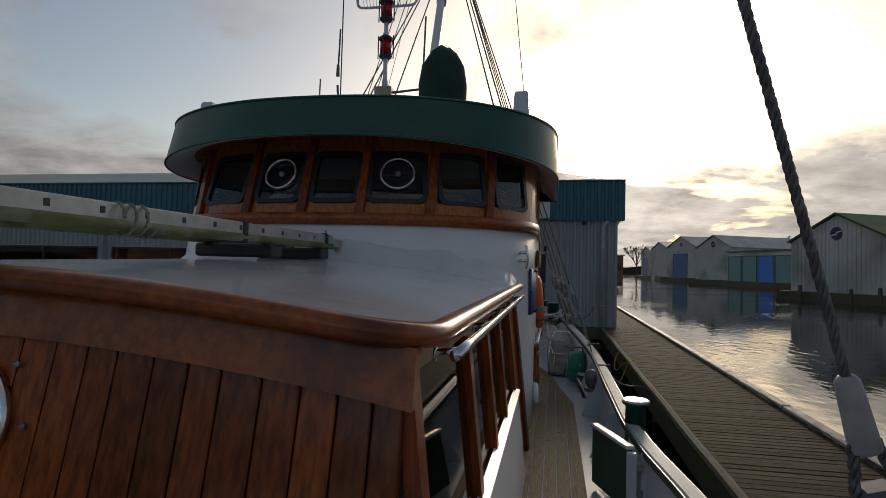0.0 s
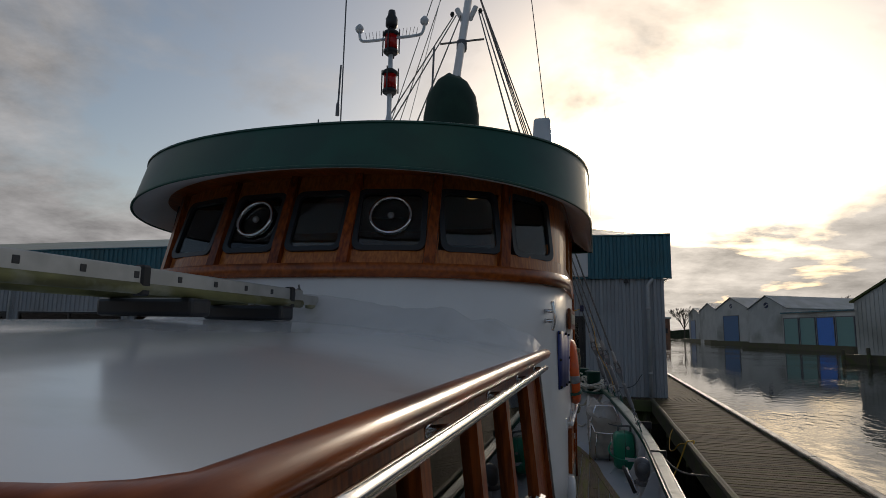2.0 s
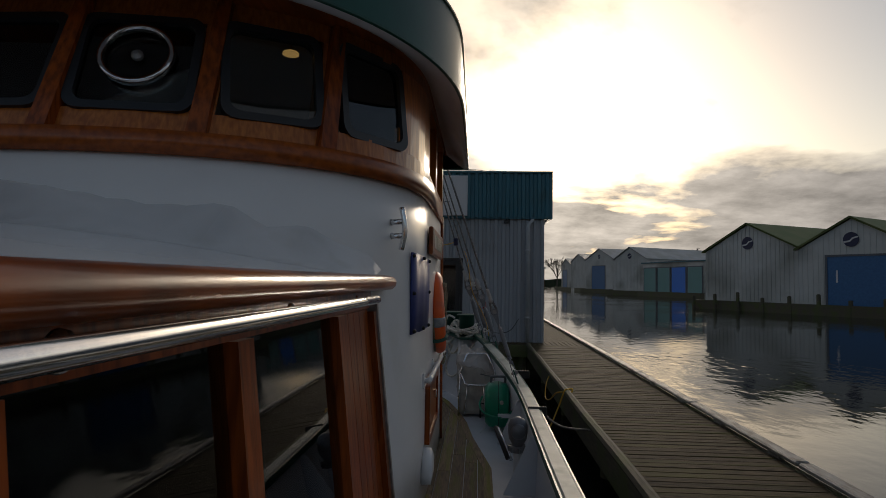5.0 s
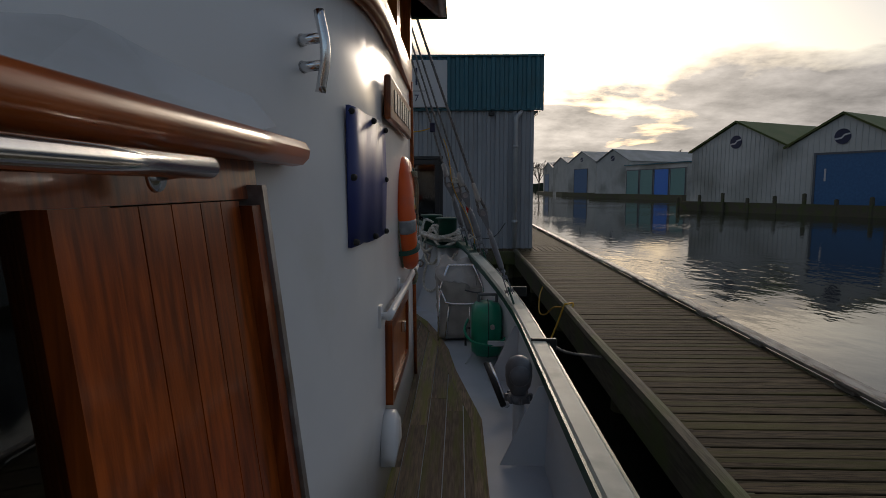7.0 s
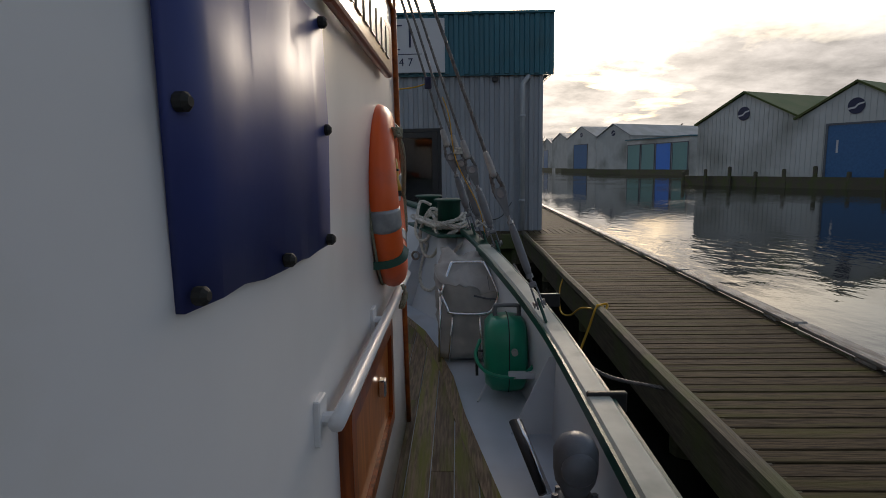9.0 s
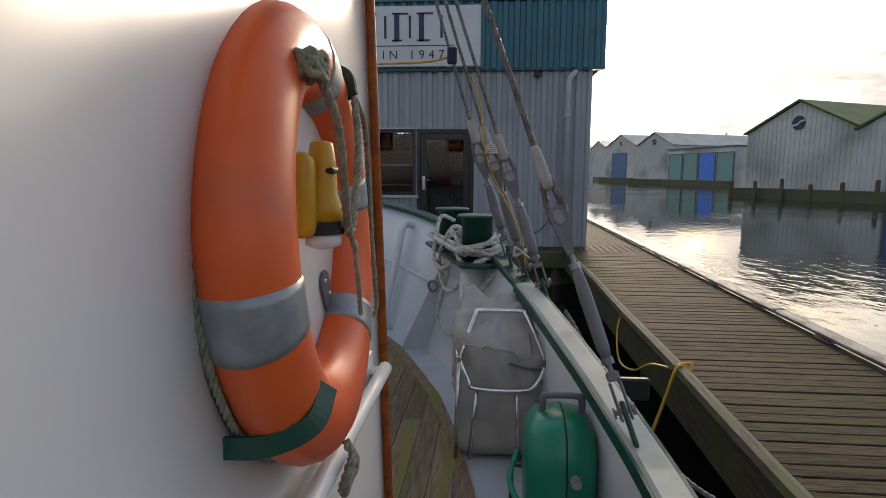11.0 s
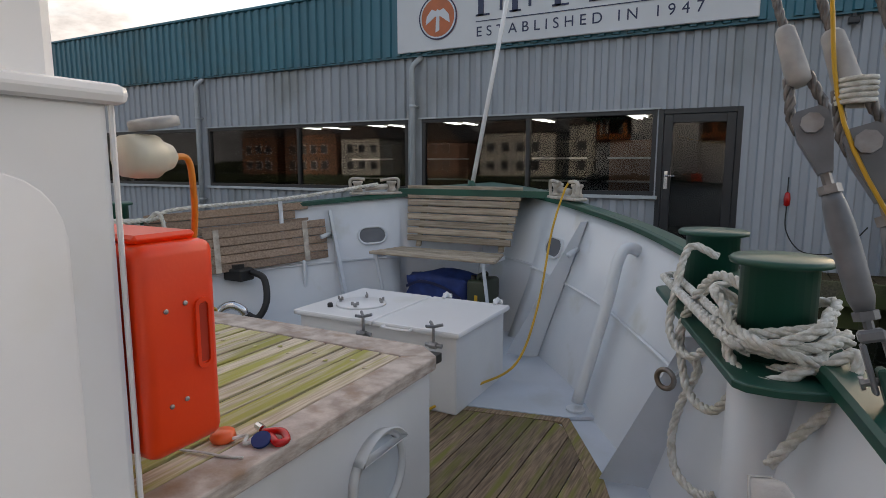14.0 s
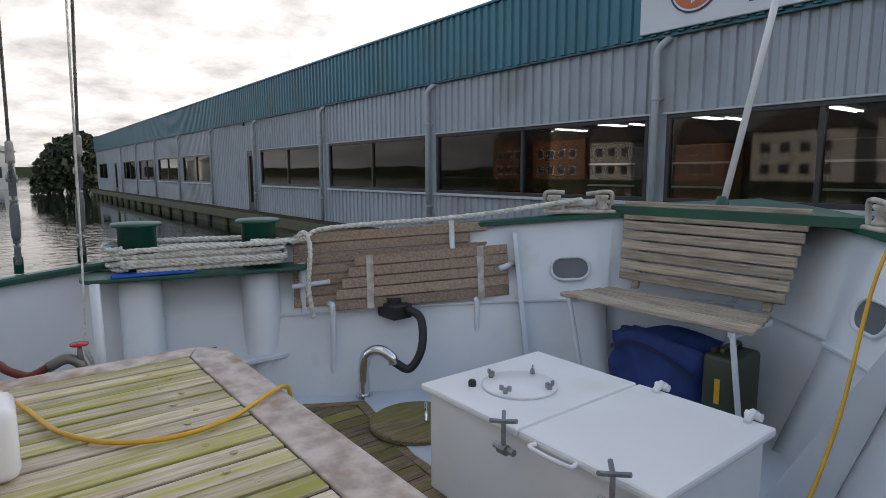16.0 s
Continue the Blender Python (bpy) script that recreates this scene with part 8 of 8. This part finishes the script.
def build_far_side():
    grey = "grey gabled boathouse of sheet metal at the water"
    build_boathouse((22.2, 54.6), (26.3, 46.5), 4.65, 6.85, 16, MOSSROOF, "pale grey gabled boathouse with a mossy roof")
    build_boathouse((26.31, 46.48), (30.4, 39.9), 4.5, 6.65, 16, MOSSROOF, "grey ribbed boathouse with a slate blue numbered door", [(2.2, 6.9, -0.2, 3.85, SHEDDARKBLUE)], True, True)
    build_boathouse((30.41, 39.88), (34.5, 33.3), 4.5, 6.65, 16, MOSSROOF, grey)
    w = 17.5
    build_boathouse((32.2, 111.0), (37.2, 94.3), 5.5, 5.5, 14, TEAL, "low flat row of coloured boat garages",
                    [(0.5, 4.2, 0.1, 4.6, SHEDGREEN), (4.8, 8.4, 0.1, 4.6, SHEDGREEN), (9.0, 12.8, 0.1, 4.6, SHEDBLUE), (13.4, 17.0, 0.1, 4.6, SHEDGREEN)], False, False, True)
    build_boathouse((29.1, 121.0), (33.4, 113.0), 6.6, 8.9, 26, SHEDROOF, grey)
    build_boathouse((28.8, 151.0), (33.2, 139.0), 7.6, 10.2, 30, SHEDROOF, "grey gabled boathouse with a blue-grey door", [(3.2, 9.0, 0, 6.0, SHEDDARKBLUE)])
    build_boathouse((29.0, 176.0), (31.0, 161.0), 8.0, 10.0, 30, SHEDROOF, grey, None, False)
    build_boathouse((30.0, 203.0), (31.0, 188.0), 7.8, 9.8, 30, SHEDROOF, "far gabled boathouse with a dark blue door", [(3, 9, 0, 6, SHEDDARKBLUE)], False)
    far = thing("brick_building", "low red-brown brick building at the far end of the canal", "building")
    part("wall", box(18, 30, 255, 270, -0.6, 8.0), BRICK, far)
    part("roof", box(17.5, 30.5, 254.5, 270.5, 8.0, 8.6), SHEDROOF, far)
    for i in range(5):
        part("window", box(19 + i * 2.2, 20.2 + i * 2.2, 254.9, 255.0, 2, 4), FRAME, far)
    # timber quay edge in front of the sheds
    pts = [(21.4, 55.2), (25.8, 46.4), (29.9, 39.7), (34.0, 33.1)]
    q = bmesh.new()
    for a, b in zip(pts, pts[1:]):
        d = Vector((b[0] - a[0], b[1] - a[1], 0))
        n = Vector((-d.y, d.x, 0)).normalized()
        loft([[Vector((p[0], p[1], z)) + n * o for o, z in ((0.3, -0.8), (0.3, 0.2), (-0.25, 0.2), (-0.25, -0.8))] for p in (a, b)], bm=q)
    for (x0, y0), (x1, y1) in (((31.4, 112), (36.4, 94)), ((27.8, 121.5), (32.4, 113)), ((27.5, 152), (32, 139)), ((28, 205), (30, 160))):
        loft([[Vector((x, y, -0.62)), Vector((x, y, 0.3)), Vector((x + 1.6, y + 0.6, 0.3)), Vector((x + 1.6, y + 0.6, -0.62))] for x, y in ((x0, y0), (x1, y1))], bm=q)
    structure("quay", q, DOCKBEAM, "dark timber quay edge below the boathouses", "quay")
    pile = mesh_of("pile", lathe([(0.16, -1.2), (0.15, 0.55), (0.05, 0.6)], 8), DOCKBEAM)
    for i in range(9):
        f = i / 8
        x, y = 21.0 + 9.2 * f, 54.4 - 15.6 * f
        tagged(shared("mooring_post", pile, pose(x, y, 0.0 + 0.2 * (i % 3)), None), "dark timber mooring pile in the water", "pile", "mooring piles")
    # low far banks that close the horizon
    rng = random.Random(11)
    for cx, cy, r0, a0, a1 in ((0, 0, 420, -30, 210), (0, 0, 420, 200, 340)):
        bm = bmesh.new()
        rings = []
        n = 140
        for i in range(n + 1):
            a = radians(a0 + (a1 - a0) * i / n)
            h = 4.5 + 3.0 * noise.noise(Vector((i * 0.21, a0, 0))) + 1.5 * noise.noise(Vector((i * 0.9, 3, a0)))
            rings.append([Vector((r0 * math.cos(a), r0 * math.sin(a), WATERZ - 0.2)), Vector((r0 * math.cos(a), r0 * math.sin(a), max(1.5, h))), Vector(((r0 + 30) * math.cos(a), (r0 + 30) * math.sin(a), max(1.5, h) - 1))])
        loft(rings, closed=False, bm=bm)
        tagged(link("backdrop", bm, FOLIAGE), "low dark tree line on the far bank", "tree line", kind="structure")


build_far_side()


def build_bare_tree(x, y, z, h, spread, seed):
    t = thing("bare_tree", "bare winter tree behind the boathouses", "tree", "bare trees")
    rng = random.Random(seed)
    trunk = bmesh.new()
    twigs = bmesh.new()
    sweep([(x, y, z), (x + 0.2, y, z + h * 0.35), (x, y, z + h * 0.6)], h * 0.02, 6, trunk)
    def grow(p, d, l, r, level):
        q = p + d * l
        sweep([p, q], r, 4, trunk if level < 2 else twigs)
        if level >= 4:
            return
        for k in range(3 if level < 3 else 4):
            nd = (d + Vector((rng.uniform(-1, 1), rng.uniform(-1, 1), rng.uniform(-0.2, 0.7))) * spread).normalized()
            grow(p.lerp(q, rng.uniform(0.5, 1.0)), nd, l * 0.66, max(0.03, r * 0.55), level + 1)
    for k in range(5):
        a = 2 * math.pi * k / 5
        grow(Vector((x, y, z + h * 0.3)), Vector((math.cos(a) * 0.6, math.sin(a) * 0.6, 1)).normalized(), h * 0.3, h * 0.011, 0)
    part("trunk", trunk, TWIG, t)
    part("crown", twigs, TWIG, t)


for i, (x, y, h) in enumerate(((50, 150, 11.5), (56, 152, 12), (62, 150, 11), (45, 148, 10.5), (30, 215, 12), (24, 262, 13))):
    build_bare_tree(x, y, 0.0, h, 0.6, 20 + i)


def build_dark_bush():
    t = thing("evergreen_hedge", "tall dark evergreen hedge at the end of the building", "hedge")
    rng = random.Random(4)
    bm = bmesh.new()
    for i in range(3200):
        a, f = rng.uniform(0, 2 * math.pi), rng.random()
        r = 2.7 * (1 - f ** 2.2) ** 0.6 * rng.random() ** 0.35
        c = Vector((-67 + r * math.cos(a), 13.5 + r * math.sin(a) * 1.6, -0.5 + f * 5.6))
        s = rng.uniform(0.2, 0.5)
        vs = [bm.verts.new(c + Vector((rng.uniform(-s, s), rng.uniform(-s, s), rng.uniform(-s, s)))) for k in range(4)]
        bm.faces.new(vs[:3])
        bm.faces.new(vs[1:])
    part("leaves", bm, FOLIAGE, t)
    part("trunk", lathe([(0.3, -0.8), (0.2, 4.0)], 8, None, pose(-67, 13.5, 0)), TWIG, t)
    for k, (x, y, w, h) in enumerate(((-88, 20, 9, 3.6), (-100, 5, 12, 4.2), (-95, -8, 8, 3.2))):
        b = thing("far_house", "pale low house across the far basin", "house", "far houses")
        part("wall", box(x - w / 2, x + w / 2, y - 4, y + 4, -0.7, h), SHED, b)
        part("roof", loft([[Vector((x - w / 2 - 0.3, y + s, z)) for s, z in ((-4.3, h), (0, h + 2), (4.3, h))], [Vector((x + w / 2 + 0.3, y + s, z)) for s, z in ((-4.3, h), (0, h + 2), (4.3, h))]]), SHEDROOF, b)
        for j in range(3):
            part("window", box(x + w / 2, x + w / 2 + 0.05, y - 3 + j * 2.2, y - 1.8 + j * 2.2, 0.8, 2.2), FRAME, b)


build_dark_bush()


def build_basin_houses():
    """A row of houses on the bank behind, which the showroom windows mirror."""
    rng = random.Random(21)
    pale = material("pale_render", (0.60, 0.58, 0.54), 0.7, colour2=(0.52, 0.50, 0.46), scale=0.7)
    tile = material("dark_roof_tiles", (0.10, 0.075, 0.065), 0.7, colour2=(0.07, 0.055, 0.05), scale=1.2)
    x = -70.0
    while x < 34:
        w, d, h = rng.uniform(6.5, 10.5), 8.0, rng.uniform(4.6, 6.4)
        y = -44 + rng.uniform(-3, 2)
        light = rng.random() < 0.4
        b = thing("bank_house", "pale gabled house on the bank across the basin" if light else "brown brick gabled house on the bank across the basin", "house", "houses on the bank")
        part("wall", box(x, x + w, y - d, y, -0.7, h), pale if light else BRICK, b)
        part("roof", loft([[Vector((x - 0.3, y + 0.4, h - 0.1)), Vector((x + w / 2, y + 0.4, h + 3.2)), Vector((x + w + 0.3, y + 0.4, h - 0.1))],
                           [Vector((x - 0.3, y - d - 0.4, h - 0.1)), Vector((x + w / 2, y - d - 0.4, h + 3.2)), Vector((x + w + 0.3, y - d - 0.4, h - 0.1))]]), tile, b)
        for z in (0.9, 3.2):
            k = x + 0.9
            while k + 1.2 < x + w - 0.4:
                win = part("window", box(k, k + 1.2, y, y + 0.06, z, z + 1.3), SIGN, b, "white-framed window")
                part("pane", box(k + 0.1, k + 1.1, y + 0.061, y + 0.075, z + 0.1, z + 1.2), FRAME, win)
                k += 2.0
        x += w + rng.uniform(0.3, 4.0)
    bank = box(-90, 60, -60, -42.5, -0.9, 0.25)
    structure("bank", bank, FOLIAGE, "low grassy bank across the basin", "bank")


build_basin_houses()


# ---------------------------------------------------------------- planks of deck, jetty and walkway
def build_deck_planks():
    floor = bpy.data.objects["floor"]
    W = 0.112
    def y_end(x):
        if x <= -0.25:
            return 7.99 - (-0.25 - x) * 0.16 if x > -1.1 else 7.84
        for (y0, a), (y1, b) in zip(DECK_EDGE, DECK_EDGE[1:]):
            if b <= x <= a and a > b:
                return y0 + (y1 - y0) * (a - x) / (a - b)
        return 3.2
    rng = random.Random(9)
    for sgn in (1, -1):
        x = 0.925 - W
        while x > -1.62:
            ya = -3.4 if x > 0.36 else (4.55 if x > -0.66 else 7.05)
            a, b = x, x + W
            yb0, yb1 = y_end(a) - 0.06, y_end(b) - 0.06
            y = ya
            while y < min(yb0, yb1) - 0.05:
                ny = y + rng.uniform(1.5, 2.4)
                if ny > min(yb0, yb1) - 0.4:
                    pts = [(a + 0.003, y + 0.002), (b - 0.003, y + 0.002), (b - 0.003, yb1), (a + 0.003, yb0)]
                    ny = 99
                else:
                    pts = [(a + 0.003, y + 0.002), (b - 0.003, y + 0.002), (b - 0.003, ny - 0.002), (a + 0.003, ny - 0.002)]
                if sgn < 0:
                    pts = [(2 * AXIS - px, py) for px, py in reversed(pts)]
                part("deck_plank", prism(pts, DECK - 0.011, DECK), TEAKDARK, floor)
                y = ny
            x -= W
    for sgn in (1, -1):
        line = [(xx, yy) for yy, xx in DECK_EDGE] + [(-0.9, 7.88), (AXIS, 7.84)]
        line = [(line[0][0], -3.4)] + line[1:]
        if sgn < 0:
            line = [(2 * AXIS - a, b) for a, b in line]
        rings = []
        for i, (a, b) in enumerate(line):
            p0, p1 = line[max(0, i - 1)], line[min(len(line) - 1, i + 1)]
            d = Vector((p1[0] - p0[0], p1[1] - p0[1], 0)).normalized()
            n = Vector((d.y, -d.x, 0)) * sgn
            c = Vector((a, b, 0))
            rings.append([c + Vector((0, 0, DECK - 0.012)), c + Vector((0, 0, DECK + 0.003)), c - n * 0.07 + Vector((0, 0, DECK + 0.003)), c - n * 0.07 + Vector((0, 0, DECK - 0.012))])
        part("margin_plank", loft(rings), TEAKDARK, floor, "dark curved margin plank")


build_deck_planks()


def build_dock_planks():
    W = 0.118
    rng = random.Random(2)
    meshes = [mesh_of("dock_plank", box(2.06 + 0.006 * k, 3.42, 0.0, W - 0.012, -0.032, 0.0, 0.004), DOCK) for k in range(3)]
    y, i = -3.9, 0
    while y < 13.0:
        shared("dock_plank", meshes[i % 3], pose(rng.uniform(-0.012, 0.012), y, rng.uniform(-0.003, 0.002), rng.uniform(-0.4, 0.4), 0, rng.uniform(-0.12, 0.12)), DOCK_OB)
        y += W
        i += 1
    far = bmesh.new()
    y = -14.0
    while y < -3.95:
        box(2.06, 3.42, y, y + W - 0.012, -0.032, 0.0, 0, far)
        y += W
    y = 13.9
    while y < 24:
        box(XR + 0.05, 3.44, y, y + W - 0.012, -0.032, 0.0, 0, far)
        y += W
    tagged(part("far_planks", far, DOCK, DOCK_OB), kind="stuff")
    turned = mesh_of("dock_plank", box(0.0, W - 0.014, 13.06, 13.9, -0.032, 0.001, 0.004), DOCK)
    x = 2.05
    while x < 3.40:
        shared("dock_plank", turned, pose(x, 0, 0), DOCK_OB)
        x += W
    walk_plank = mesh_of("walkway_plank", box(0.0, 0.13, 13.06, FACADE - 0.04, -0.03, 0.0, 0.004), DOCK)
    x, k = 1.92, 0
    while x > XL and k < 280:
        shared("walkway_plank", walk_plank, pose(x, 0, rng.uniform(-0.004, 0.0)), WALKWAY)
        x -= 0.143
        k += 1
    rest = bmesh.new()
    while x > XL:
        box(x, x + 0.13, 13.06, FACADE - 0.04, -0.03, 0.0, 0, rest)
        x -= 0.143
    tagged(part("far_planks", rest, DOCK, WALKWAY), kind="stuff")


build_dock_planks()
